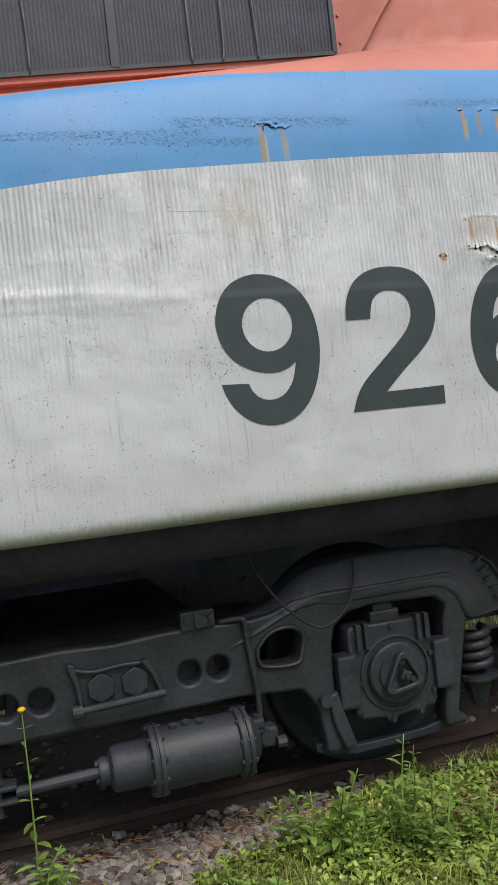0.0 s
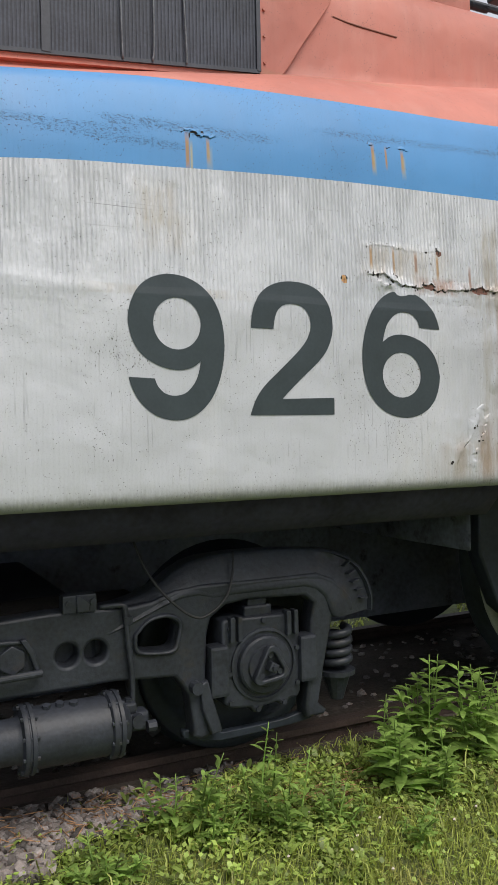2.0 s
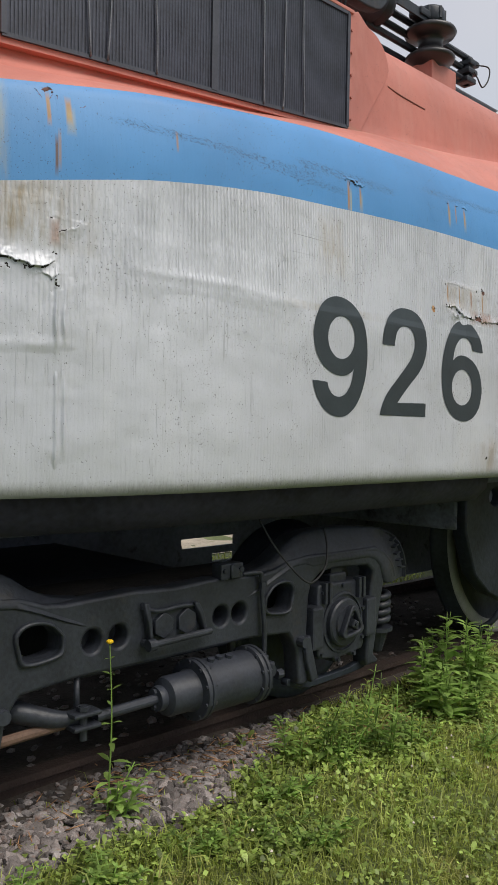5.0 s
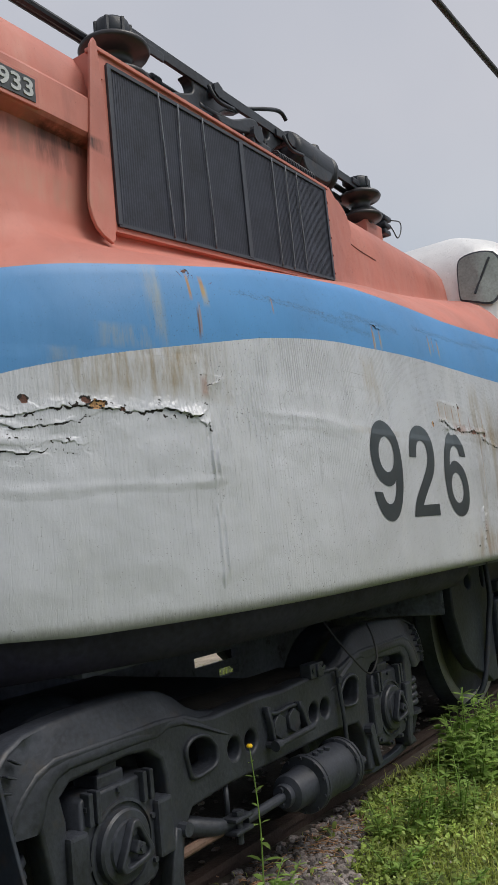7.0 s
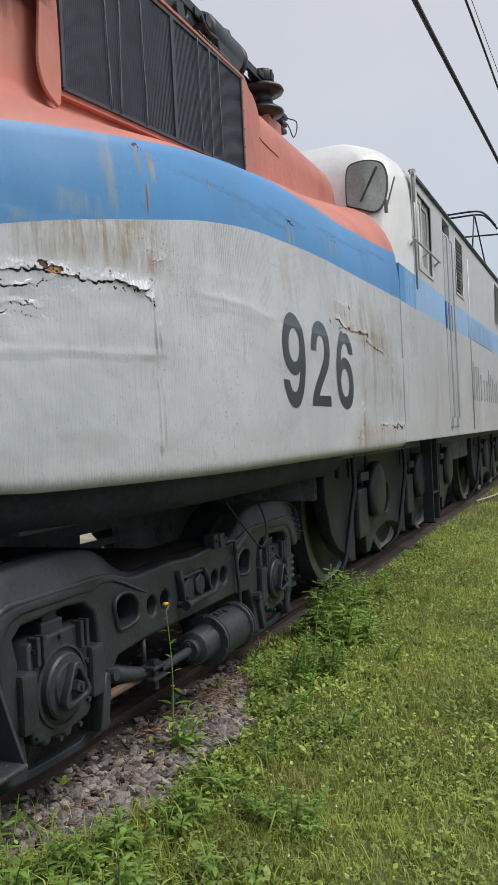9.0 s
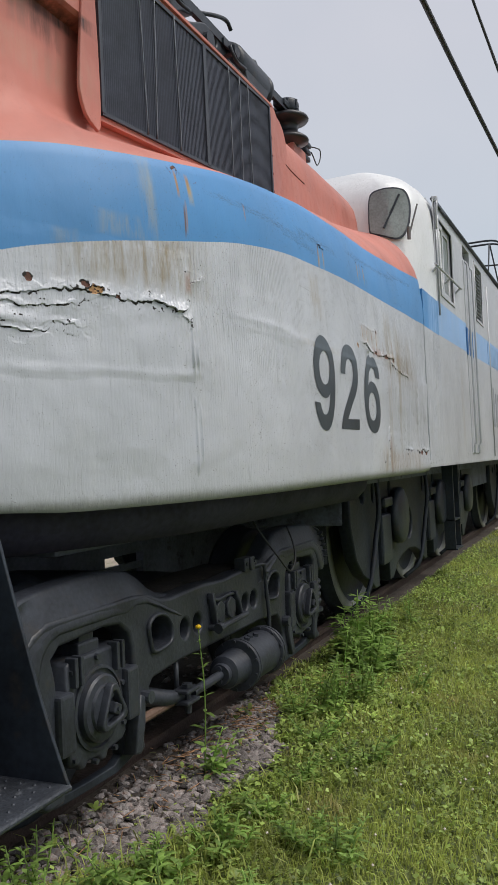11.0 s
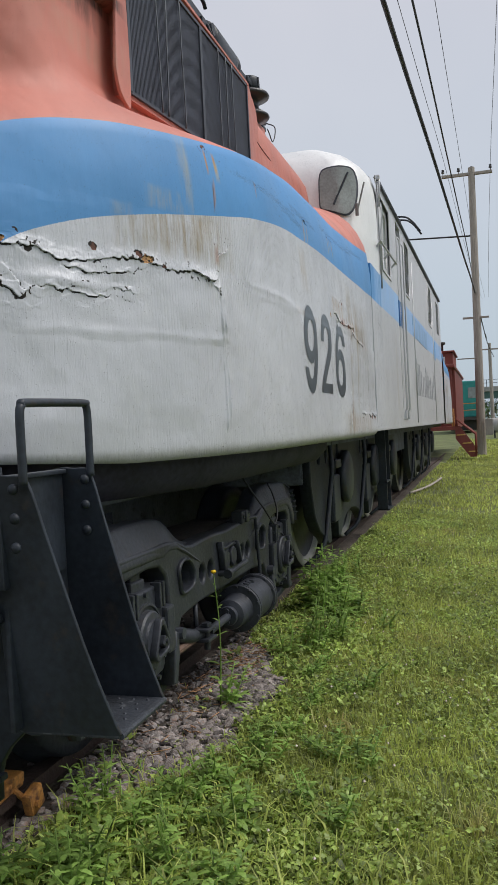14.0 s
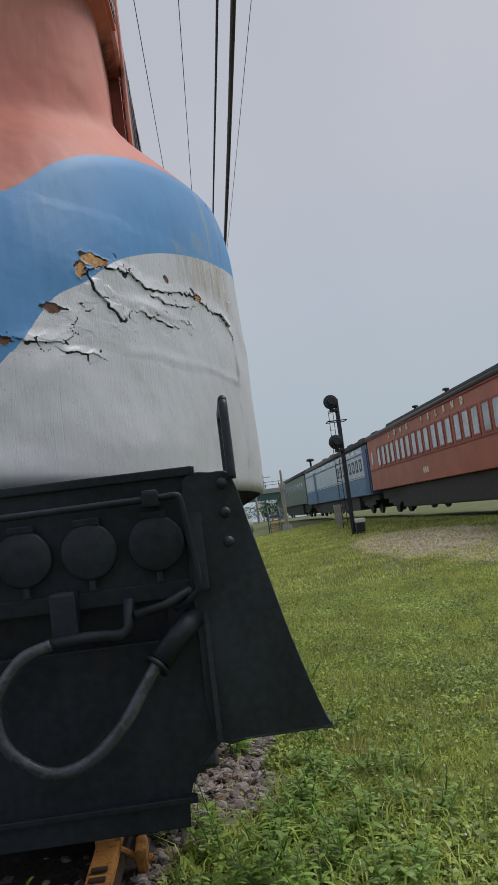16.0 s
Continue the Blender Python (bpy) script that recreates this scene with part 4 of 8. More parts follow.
    for e in range(5):
        u = 1.515 + 0.022 * e
        bm = bmesh.new()
        box(bm, (-0.0035, 2.992, -0.020), (0.0035, 3.02, 0.020), 0.003, Matrix.Translation((TX + s * u, 0, 1.025 - 0.040 * e)) @ Matrix.Rotation(radians(s * (58 + 8 * e)), 4, "Y"))
        part("casting_rib", bm, CAST, truck)

# brake cylinder with bolted flanges, rod and clevis
CY, CZ = 2.985, 0.508
SLATE = mat("slate_cylinder_paint", (0.023, 0.027, 0.037), 0.55, 0, 0.4, 6, 0.2, 40, (0.024, 0.027, 0.033), 0.5)
cyl = bmesh.new()
lathe(cyl, [(0.030, 0.285), (0.048, 0.285), (0.052, 0.305), (0.048, 0.318), (0.076, 0.330), (0.082, 0.345), (0.082, 0.445), (0.090, 0.462), (0.126, 0.466), (0.128, 0.470), (0.128, 0.482), (0.122, 0.485), (0.122, 0.489), (0.128, 0.492), (0.128, 0.506), (0.112, 0.510), (0.112, 0.785), (0.126, 0.790),
             (0.128, 0.794), (0.128, 0.806), (0.121, 0.809), (0.121, 0.815), (0.128, 0.818), (0.128, 0.832), (0.10, 0.84), (0.07, 0.872), (0.03, 0.876)], (0, CY, CZ), "x", 40)
cyl = part("brake_cylinder", crisp(cyl), SLATE, truck, "slate-grey brake cylinder")
for x in (0.487, 0.812):
    for k in range(10):
        a = radians(18 + 36 * k)
        bm = bmesh.new()
        rod(bm, (x - 0.030, CY + 0.118 * math.cos(a), CZ + 0.118 * math.sin(a)), (x + 0.030, CY + 0.118 * math.cos(a), CZ + 0.118 * math.sin(a)), 0.008, 6)
        part("flange_bolt", bm, CAST, cyl)
for x, a in ((0.56, 78), (0.61, 80), (0.66, 76)):
    bm = bmesh.new()
    rod(bm, (x, CY - 0.10 * math.cos(radians(a)), CZ + 0.10 * math.sin(radians(a))), (x, CY - 0.125 * math.cos(radians(a)), CZ + 0.125 * math.sin(radians(a))), 0.016, 8)
    part("mounting_bolt", bm, SLATE, cyl)
for sx, sz in ((0.0, 0.03), (0.0, -0.03)):
    bm = bmesh.new()
    rod(bm, (0.272, CY, CZ + sz), (0.325, CY, CZ + sz), 0.013, 8)
    part("gland_bolt", bm, CAST, cyl)
bm = bmesh.new()
rod(bm, (0.0, CY, CZ - 0.005), (0.30, CY, CZ), 0.021, 14)
part("piston_rod", bm, SLATE, truck)
bm = bmesh.new()
for e in (0.024, -0.024):
    box(bm, (-0.115, CY - 0.04, CZ + e - 0.009), (0.005, CY + 0.04, CZ + e + 0.009), 0.008)
rod(bm, (-0.06, CY - 0.01, CZ - 0.075), (-0.06, CY - 0.01, CZ + 0.055), 0.016, 10)
rod(bm, (-0.06, CY - 0.01, CZ + 0.036), (-0.06, CY - 0.01, CZ + 0.052), 0.026, 6)
part("clevis", bm, CAST, truck)
bm = bmesh.new()
tube(bm, [(-0.055, 3.03, 0.50), (-0.055, 3.03, 0.655)], 0.012, 6)
tube(bm, bend([(-0.06, 3.0, 0.505), (-0.16, 3.03, 0.52), (-0.30, 3.10, 0.565)], 4), [0.024, 0.028, 0.030, 0.033, 0.036, 0.038, 0.04, 0.042, 0.044], 8)
part("brake_lever", bm, CAST, truck)
bm = bmesh.new()
rod(bm, (-0.58, 3.10, 0.448), (-0.08, 3.02, 0.495), 0.020, 10)
part("brake_pull_rod", bm, mat("rusty_rod", (0.14, 0.085, 0.06), 0.8, 0, 0.3, 9), truck)
bm = bmesh.new()
box(bm, (0.635, 2.985, 0.945), (0.765, 3.05, 1.015), 0.007)
block = part("bracket_block", bm, CAST, truck)
bm = plate([[(0.685, 0.95), (0.735, 0.95), (0.735, 0.985), (0.70, 1.012), (0.685, 1.01)]], 2.972, 0.02, 0.005)
part("block_lug", bm, CAST, block)
stud("block_bolt", 0.655, 2.985, 0.985, 0.011, block, 0.008)
stud("block_bolt", 0.750, 2.985, 0.985, 0.013, block, 0.010)

# keeper over two hexagonal plates on the beam
bm = bmesh.new()
rod(bm, (0.232, 2.948, 0.742), (0.545, 2.948, 0.752), 0.014, 12)
rod(bm, (0.215, 2.948, 0.742), (0.250, 2.948, 0.743), 0.024, 12)
rod(bm, (0.232, 2.93, 0.742), (0.232, 3.0, 0.742), 0.016, 10)
keeper = part("keeper_bar", bm, CAST, truck)
for pts in ([(0.212, 0.905), (0.234, 0.905), (0.250, 0.83), (0.262, 0.735), (0.242, 0.738), (0.232, 0.83)], [(0.475, 0.875), (0.497, 0.875), (0.524, 0.83), (0.548, 0.745), (0.530, 0.742), (0.505, 0.82)]):
    part("keeper_arm", plate([pts], 2.965, 0.035, 0.006, 2), CAST, keeper)
bm = bmesh.new()
tube(bm, bend([(0.215, 2.99, 0.885), (0.30, 2.985, 0.862), (0.40, 2.985, 0.868), (0.49, 2.99, 0.862)], 4), 0.009, 8)
part("keeper_lip", bm, CAST, keeper)
for x in (0.325, 0.447):
    part("hex_plate", plate([[(x + 0.053 * math.cos(radians(30 + 60 * k)), 0.80 + 0.055 * math.sin(radians(30 + 60 * k))) for k in range(6)]], 2.982, 0.03, 0.004), CAST, truck)
bm = bmesh.new()
tube(bm, bend([(0.93, 3.10, 1.25), (0.965, 3.02, 1.10), (1.03, 2.965, 0.985), (1.13, 2.945, 0.895), (1.20, 2.945, 0.885), (1.29, 2.955, 0.945), (1.34, 2.99, 1.04), (1.36, 3.03, 1.12)], 6), 0.0055, 6)
part("hanging_cable", bm, WIRE, truck)
bm = bmesh.new()
tube(bm, bend([(0.78, 3.01, 0.955), (0.86, 2.985, 0.958), (0.875, 2.98, 0.94), (0.88, 2.978, 0.85), (0.895, 2.975, 0.70), (0.895, 2.975, 0.56)], 5), 0.011, 8)
pipe = part("brake_pipe", bm, CAST, truck)
for z in (0.90, 0.585):
    bm = bmesh.new()
    rod(bm, (0.884, 2.977, z - 0.014), (0.884, 2.977, z + 0.014), 0.019, 6)
    part("pipe_union", bm, CAST, pipe)
bm = bmesh.new()
box(bm, (0.868, 2.955, 0.47), (0.955, 3.03, 0.545), 0.014)
rod(bm, (0.905, 2.93, 0.515), (0.905, 3.03, 0.515), 0.028, 10)
rod(bm, (0.94, 2.94, 0.49), (0.975, 2.94, 0.49), 0.022, 8)
box(bm, (0.855, 2.95, 0.545), (0.905, 3.02, 0.585), 0.010)
part("cylinder_valve", bm, SLATE, truck)

# ---- locomotive: under-frame and driving wheels ----
bm = bmesh.new()
box(bm, (-0.60, 3.24, 1.17), (1.2, 2 * YC - 3.24, 1.42), 0.02)
box(bm, (1.2, 3.3, 1.17), (2.9, 2 * YC - 3.3, 1.42), 0.02)
box(bm, (-1.5, 4.57, 0.35), (1.72, 4.63, 1.2))
box(bm, (2.24, 4.57, 0.35), (9.0, 4.63, 1.2))
box(bm, (1.71, 4.57, 0.30), (2.25, 4.63, 0.69))
box(bm, (1.71, 4.575, 0.75), (2.25, 4.60, 0.80))
box(bm, (1.71, 4.576, 0.68), (2.0, 4.60, 0.76))
box(bm, (1.95, 4.58, 0.67), (2.03, 4.61, 0.86), 0, Matrix.Rotation(0.12, 4, 'Y'))
box(bm, (1.71, 4.57, 0.868), (2.25, 4.63, 1.2))
box(bm, (2.7, 3.10, 1.0), (17.0, 2 * YC - 3.10, 1.42), 0.02)
box(bm, (0.0, 2.98, 1.30), (20.0, 2 * YC - 2.98, 1.398))
box(bm, (-1.5, 3.85, 1.25), (-0.6, 2 * YC - 3.85, 1.398))
part("underframe", bm, UNDER, loco)
DRIVERS = [3.66, 5.62, 7.56]
ends = [2 * MID - d for d in DRIVERS]
for hx in DRIVERS + ends:
    for side in (-1, 1):
        bm = wheel_bm(0.724, 0, 0)
        for f in bm.faces:
            c = f.calc_center_median()
            if 0.63 < math.hypot(c.x, c.z) < 0.724 and c.y < 0.02:
                f.material_index = 1
        ob = part("driving_wheel", bm, [GRIME, TYRE], loco, "black driving wheel with white-painted rim")
        ob.location = (hx, YC + side * 0.83, RAIL + 0.724)
        if side > 0:
            ob.rotation_euler.z = math.pi
for base in (0, 1):
    a = DRIVERS if base == 0 else sorted(ends)
    x0, x1 = a[0] - 0.95, a[2] + 0.95
    top = [(x0, 1.38), (x1, 1.38), (x1 + 0.05, 1.1), (x1 - 0.1, 0.75)]
    low = []
    for hx in reversed(a):
        low += [(hx + 0.42, 0.50), (hx + 0.30, 0.43), (hx + 0.18, 0.43), (hx + 0.17, 0.98), (hx + 0.1, 1.06), (hx - 0.1, 1.06), (hx - 0.17, 0.98), (hx - 0.18, 0.43), (hx - 0.30, 0.43), (hx - 0.42, 0.50)]
        if hx != a[0]:
            low += [(hx - 0.55, 0.55), (hx - 0.75, 0.60), (hx - 1.0, 0.62), (hx - 1.25, 0.60), (hx - 1.45, 0.55)]
    frame_out = top + low + [(x0 + 0.3, 0.58), (x0 + 0.12, 0.72), (x0, 1.0)]
    cut = [ring(x0 + 0.35, 1.2, 0.07, 12, 0.8)] + [ring(hx + d, 1.22, 0.045, 12, 2.0) for hx in a for d in (-0.28, 0.28)] + [ring(hx + 0.98, 0.87, 0.15, 20, 1.0) for hx in a[:2]]
    for y in (3.04, 2 * YC - 3.14):
        fr = part("driver_frame", plate([frame_out, *cut], y, 0.10, 0.012, 1), GRIME, loco)
        if y > YC:
            continue
        for hx in a:
            bm = bmesh.new()
            box(bm, (hx - 0.155, 3.0, 0.60), (hx + 0.155, 3.16, 1.02), 0.02)
            part("driving_box", bm, BLACK, fr)
            bm = bmesh.new()
            lathe(bm, [(0.25, 0.0), (0.25, -0.05), (0.22, -0.07), (0.05, -0.075)], (hx + 0.42, 3.02, 0.98), "y", 32)
            part("round_cover", bm, BLACK, fr)
            bm = bmesh.new()
            tube(bm, bend([(hx - 0.3, 3.0, 1.35), (hx - 0.33, 2.98, 1.1), (hx - 0.36, 3.0, 0.9), (hx - 0.5, 3.05, 0.45), (hx - 0.58, 3.2, 0.28)]), 0.022, 8)
            part("sand_pipe", bm, BLACK, fr)
            bm = bmesh.new()
            box(bm, (hx - 0.12, 2.98, 1.08), (hx + 0.16, 3.05, 1.16), 0.015)
            part("spring_cap", bm, BLACK, fr)

# ---- locomotive: hood grille, roof gear, pilot ----
# grille on the hood side
GY = 3.10
gz0 = lambda x: 2.988 + (x + 0.34) * 0.098
gz1 = lambda x: 3.702 + (x + 0.36) * 0.028
lip = lambda x: 3.752 + (x + 0.44) * 0.011
bm = bmesh.new()
vs = []
for x in (-0.43, 1.60):
    for y in (GY - 0.0, GY + 0.25):
        vs += [bm.verts.new((x, y, gz0(x) - 0.03)), bm.verts.new((x, y, lip(x)))]
bmesh.ops.convex_hull(bm, input=bm.verts[:])
grille = part("radiator_grille", bm, RED, loco, "dark ribbed grille in a riveted red frame")
bm = bmesh.new()
for x0, x1 in ((-0.345, 0.625), (0.662, 1.55)):
    n = int((x1 - x0) / 0.0155)
    for i in range(n):
        x = x0 + (x1 - x0) * (i + 0.5) / n
        v = [bm.verts.new((x + dx, GY - dy, zf(x) + dz)) for dx, dy in ((-0.0036, 0.005), (0.0036, 0.005)) for zf, dz in ((gz0, 0.01), (gz1, -0.01))]
        bm.faces.new((v[0], v[2], v[3], v[1]))
part("grille_ribs", bm, RIB, grille)["kind"] = "stuff"
bm = bmesh.new()
v = [bm.verts.new((x, GY - 0.003, zf(x))) for x in (-0.35, 1.56) for zf in (gz0, gz1)]
bm.faces.new((v[0], v[2], v[3], v[1]))
part("grille_backing", bm, GRILLE, grille)


def bar(name, x0, x1, zf, dz, w, parent, material):
    bm = bmesh.new()
    a = [(x0, zf(x0) + dz - w), (x1, zf(x1) + dz - w), (x1, zf(x1) + dz + w), (x0, zf(x0) + dz + w)]
    n = [bm.verts.new((x, GY - 0.012, z)) for x, z in a]
    f = [bm.verts.new((x, GY + 0.02, z)) for x, z in a]
    bm.faces.new(n)
    for k in range(4):
        bm.faces.new((n[k], f[k], f[(k + 1) % 4], n[(k + 1) % 4]))
    bmesh.ops.recalc_face_normals(bm, faces=bm.faces[:])
    return part(name, bm, material, parent)


bar("frame_rail", -0.36, 1.565, gz0, 0.0, 0.008, grille, GREYFRAME)
bar("frame_rail", -0.36, 1.565, gz1, 0.0, 0.009, grille, GREYFRAME)
PALEWIRE = mat("pale_grille_wire", (0.13, 0.14, 0.16), 0.5, 0.2, 0.4, 12)
for k, (x, xl) in enumerate(((-0.034, 0.004), (0.110, 0.082), (0.301, 0.322), (0.937, 0.946), (1.085, 1.072), (1.205, 1.219))):
    bm = bmesh.new()
    tube(bm, bend([(xl, GY - 0.016, gz0(xl)), (xl * 0.72 + x * 0.28 + 0.003 * (k % 3), GY - 0.016, 3.2), (xl * 0.3 + x * 0.7, GY - 0.016, 3.5), (x, GY - 0.016, gz1(x))], 4), 0.0042, 5)
    part("bent_wire", bm, PALEWIRE, grille)
for x, w in ((-0.355, 0.012), (0.642, 0.018), (1.56, 0.010)):
    bm = bmesh.new()
    box(bm, (x - w, GY - 0.014, gz0(x)), (x + w, GY + 0.01, gz1(x)), 0.002)
    part("mullion", bm, GREYFRAME, grille)
for i in range(7):
    for x in (-0.395,):
        bm = bmesh.new()
        z = gz0(x) + (gz1(x) - gz0(x)) * (i + 0.3) / 7
        rod(bm, (x, GY - 0.008, z), (x, GY, z), 0.009, 8)
        part("rivet", bm, RED, grille)
# flared side plates of the grille: a tall lip in front, a short fillet behind
part("side_flange", plate([rounded([(-0.478, 3.735), (-0.440, 3.76), (-0.415, 3.40), (-0.405, 3.10), (-0.412, 2.90), (-0.45, 2.888), (-0.515, 2.925), (-0.548, 3.005), (-0.542, 3.11), (-0.508, 3.425)], 2)], GY - 0.032, 0.016, 0.003), RED, grille)
bm = plate([rounded([(1.568, 3.12), (1.66, 3.15), (1.80, 3.35), (1.95, 3.56), (1.958, 3.62), (1.92, 3.69), (1.84, 3.74), (1.74, 3.757), (1.568, 3.762)], 2)], GY - 0.004, 0.14, 0.004)
for v in bm.verts:
    v.co.y += 0.035 * max(0.0, (v.co.x - 1.60) / 0.36)
part("rear_fillet", bm, RED, grille)
for k in range(5):
    bm = bmesh.new()
    rod(bm, (1.592, GY - 0.010, 3.22 + 0.115 * k), (1.592, GY, 3.22 + 0.115 * k), 0.007, 8)
    part("rivet", bm, RED, grille)
bm = bmesh.new()
box(bm, (-0.44, GY - 0.014, -0.010), (1.60, GY + 0.04, 0.008), 0.003)
for v in bm.verts:
    v.co.z += lip(v.co.x)
part("top_lip", bm, RED, grille)

# roof gear over the hood: insulators, channel rail, brackets, motor, rods
PORC = mat("dark_porcelain", (0.022, 0.022, 0.026), 0.38, 0, 0.2, 6)
for x, z0, r in ((0.060, 3.895, 1.0), (2.775, 3.975, 0.93)):
    bm = bmesh.new()
    lathe(bm, [(a * r, b) for a, b in [(0.075, -0.15), (0.075, -0.02), (0.095, 0.0), (0.165, 0.02), (0.174, 0.035), (0.168, 0.048), (0.11, 0.085), (0.085, 0.10), (0.083, 0.15), (0.10, 0.165), (0.170, 0.186), (0.180, 0.202), (0.172, 0.218), (0.12, 0.245), (0.080, 0.262)]],
          (x, 3.41, z0), "z", 30)
    ins = part("insulator", bm, PORC, loco, "dark ribbed porcelain insulator")
    bm = bmesh.new()
    lathe(bm, [(0.07, 0.25), (0.082, 0.26), (0.090, 0.275), (0.090, 0.335), (0.084, 0.352), (0.05, 0.360)], (x, 3.41, z0), "z", 24)
    part("insulator_cap", bm, BLACK, ins)
    for k in range(7):
        a = math.tau * k / 7
        bm = bmesh.new()
        rod(bm, (x + 0.088 * math.cos(a), 3.41 + 0.088 * math.sin(a), z0 + 0.27), (x + 0.088 * math.cos(a), 3.41 + 0.088 * math.sin(a), z0 + 0.345), 0.012, 6)
        part("cap_lug", bm, BLACK, ins)
bm = bmesh.new()
box(bm, (2.70, 3.34, 3.80), (2.98, 3.52, 3.975), 0.01)
part("insulator_base", bm, RED, loco)
bm = bmesh.new()
box(bm, (0.10, 3.375, 4.262), (2.86, 3.445, 4.276), 0.003)
box(bm, (0.10, 3.375, 4.212), (2.86, 3.387, 4.266), 0.003)
box(bm, (2.60, 3.36, 4.235), (2.90, 3.46, 4.285), 0.012)
rail = part("pantograph_rail", bm, BLACK, loco, "black steel channel rail on the roof")
for x0, x1, z0 in ((0.14, 0.40, 4.185), (1.52, 1.80, 4.20), (2.16, 2.34, 4.205)):
    bm = bmesh.new()
    box(bm, (x0, 3.362, z0), (x1, 3.376, z0 + 0.05), 0.004)
    part("splice_plate", bm, BLACK, rail)
# two cast gussets that arch up from the hood to the rail
GUSSETS = (
    [(0.62, 4.225), (0.66, 4.205), (0.675, 4.17), (0.655, 4.135), (0.58, 4.10), (0.46, 4.05), (0.42, 3.95), (0.82, 3.95), (0.84, 4.06), (0.90, 4.10), (0.98, 4.16), (1.08, 4.19), (1.12, 4.225)],
    [(1.42, 4.225), (1.455, 4.20), (1.45, 4.165), (1.38, 4.13), (1.24, 4.09), (1.12, 4.05), (1.08, 3.95), (1.38, 3.95), (1.46, 4.06), (1.56, 4.15), (1.64, 4.19), (1.70, 4.225)],
)
for g in GUSSETS:
    gusset = part("rail_bracket", crisp(plate([rounded(g, 3)], 3.385, 0.075, 0.012, 2), 0.7), BLACK, loco)
    x = g[0][0] + 0.22
    bm = bmesh.new()
    rod(bm, (x, 3.33, 4.205), (x, 3.50, 4.205), 0.030, 12)
    rod(bm, (x, 3.345, 4.205), (x, 3.325, 4.205), 0.046, 6)
    part("pivot_pin", bm, BLACK, gusset)
    bm = bmesh.new()
    tube(bm, bend([(x - 0.07, 3.345, 4.21), (x - 0.05, 3.33, 4.15), (x + 0.0, 3.325, 4.125), (x + 0.16, 3.34, 4.155)], 5), 0.012, 8)
    part("lever_arm", bm, BLACK, gusset)
# forked crank, its links and the valve block beside it
bm = plate([rounded([(0.80, 4.045), (0.98, 4.085), (1.16, 4.165), (1.24, 4.165), (1.25, 4.11), (1.16, 4.06), (0.98, 4.015), (0.84, 4.005)], 3)], 3.33, 0.05, 0.012, 2)
crank = part("crank_arm", crisp(bm, 0.7), BLACK, loco)
for pts, r in (([(0.72, 3.40, 4.09), (0.95, 3.40, 4.10), (1.30, 3.40, 4.145)], 0.022), ([(0.60, 3.44, 4.035), (0.84, 3.42, 4.06), (1.02, 3.40, 4.09)], 0.026), ([(1.06, 3.33, 4.02), (1.055, 3.33, 3.975), (1.07, 3.33, 3.94)], 0.009)):
    bm = bmesh.new()
    tube(bm, bend(pts, 4), r, 8)
    part("link_rod", bm, BLACK, crank)
bm = bmesh.new()
rod(bm, (1.19, 3.30, 4.06), (1.19, 3.42, 4.06), 0.055, 14)
rod(bm, (1.24, 3.35, 4.02), (1.24, 3.35, 4.13), 0.040, 12)
box(bm, (1.14, 3.31, 3.94), (1.34, 3.42, 4.035), 0.015)
for k in range(3):
    rod(bm, (1.27 + 0.03 * k, 3.33, 4.03), (1.27 + 0.03 * k, 3.33, 4.10 - 0.02 * k), 0.009, 6)
part("valve_block", crisp(bm), BLACK, loco)
# air motor: a drum slung beside the rail with a flanged end
bm = bmesh.new()
lathe(bm, [(0.02, 1.755), (0.11, 1.755), (0.135, 1.77), (0.142, 1.80), (0.142, 2.24), (0.130, 2.25), (0.130, 2.27), (0.142, 2.275), (0.142, 2.31), (0.10, 2.32), (0.09, 2.37), (0.04, 2.38), (0.04, 2.41), (0.01, 2.412)], (0, 3.475, 4.225), "x", 32)
motor = part("air_motor", bm, BLACK, loco, "black drum of the pantograph's air motor")
bm = bmesh.new()
rod(bm, (2.16, 3.475, 4.33), (2.16, 3.475, 4.385), 0.085, 20, 0.07)
part("motor_cover", bm, BLACK, motor)
for k in range(8):
    a = math.tau * k / 8
    bm = bmesh.new()
    rod(bm, (2.30, 3.475 + 0.118 * math.cos(a), 4.225 + 0.118 * math.sin(a)), (2.33, 3.475 + 0.118 * math.cos(a), 4.225 + 0.118 * math.sin(a)), 0.014, 6)
    part("flange_bolt", bm, BLACK, motor)
bm = plate([rounded([(1.80, 4.20), (1.84, 4.09), (1.95, 4.06), (2.12, 4.07), (2.20, 4.12), (2.22, 4.22)], 2)], 3.345, 0.07, 0.01, 2)
part("motor_bracket", bm, BLACK, motor)
bm = bmesh.new()
tube(bm, [(1.24 + 0.0038 * k, 3.24 + 0.034 * math.cos(k * 0.75), 3.915 + 0.034 * math.sin(k * 0.75)) for k in range(120)], 0.007, 5)
part("return_spring", bm, BLACK, loco)
bm = bmesh.new()
tube(bm, bend([(1.0, 3.47, 4.26), (1.25, 3.45, 4.31), (1.46, 3.41, 4.375), (1.62, 3.41, 4.432), (1.70, 3.41, 4.440), (1.745, 3.41, 4.41)], 4), 0.014, 8)
part("horn_rod", bm, BLACK, loco)
bm = bmesh.new()
tube(bm, bend([(3.36, 3.42, 4.17), (3.44, 3.37, 4.16), (3.44, 3.37, 4.08), (3.38, 3.38, 4.01), (3.33, 3.39, 4.06), (3.30, 3.40, 4.10)], 5), 0.005, 6)
part("loose_wire", bm, WIRE, loco)
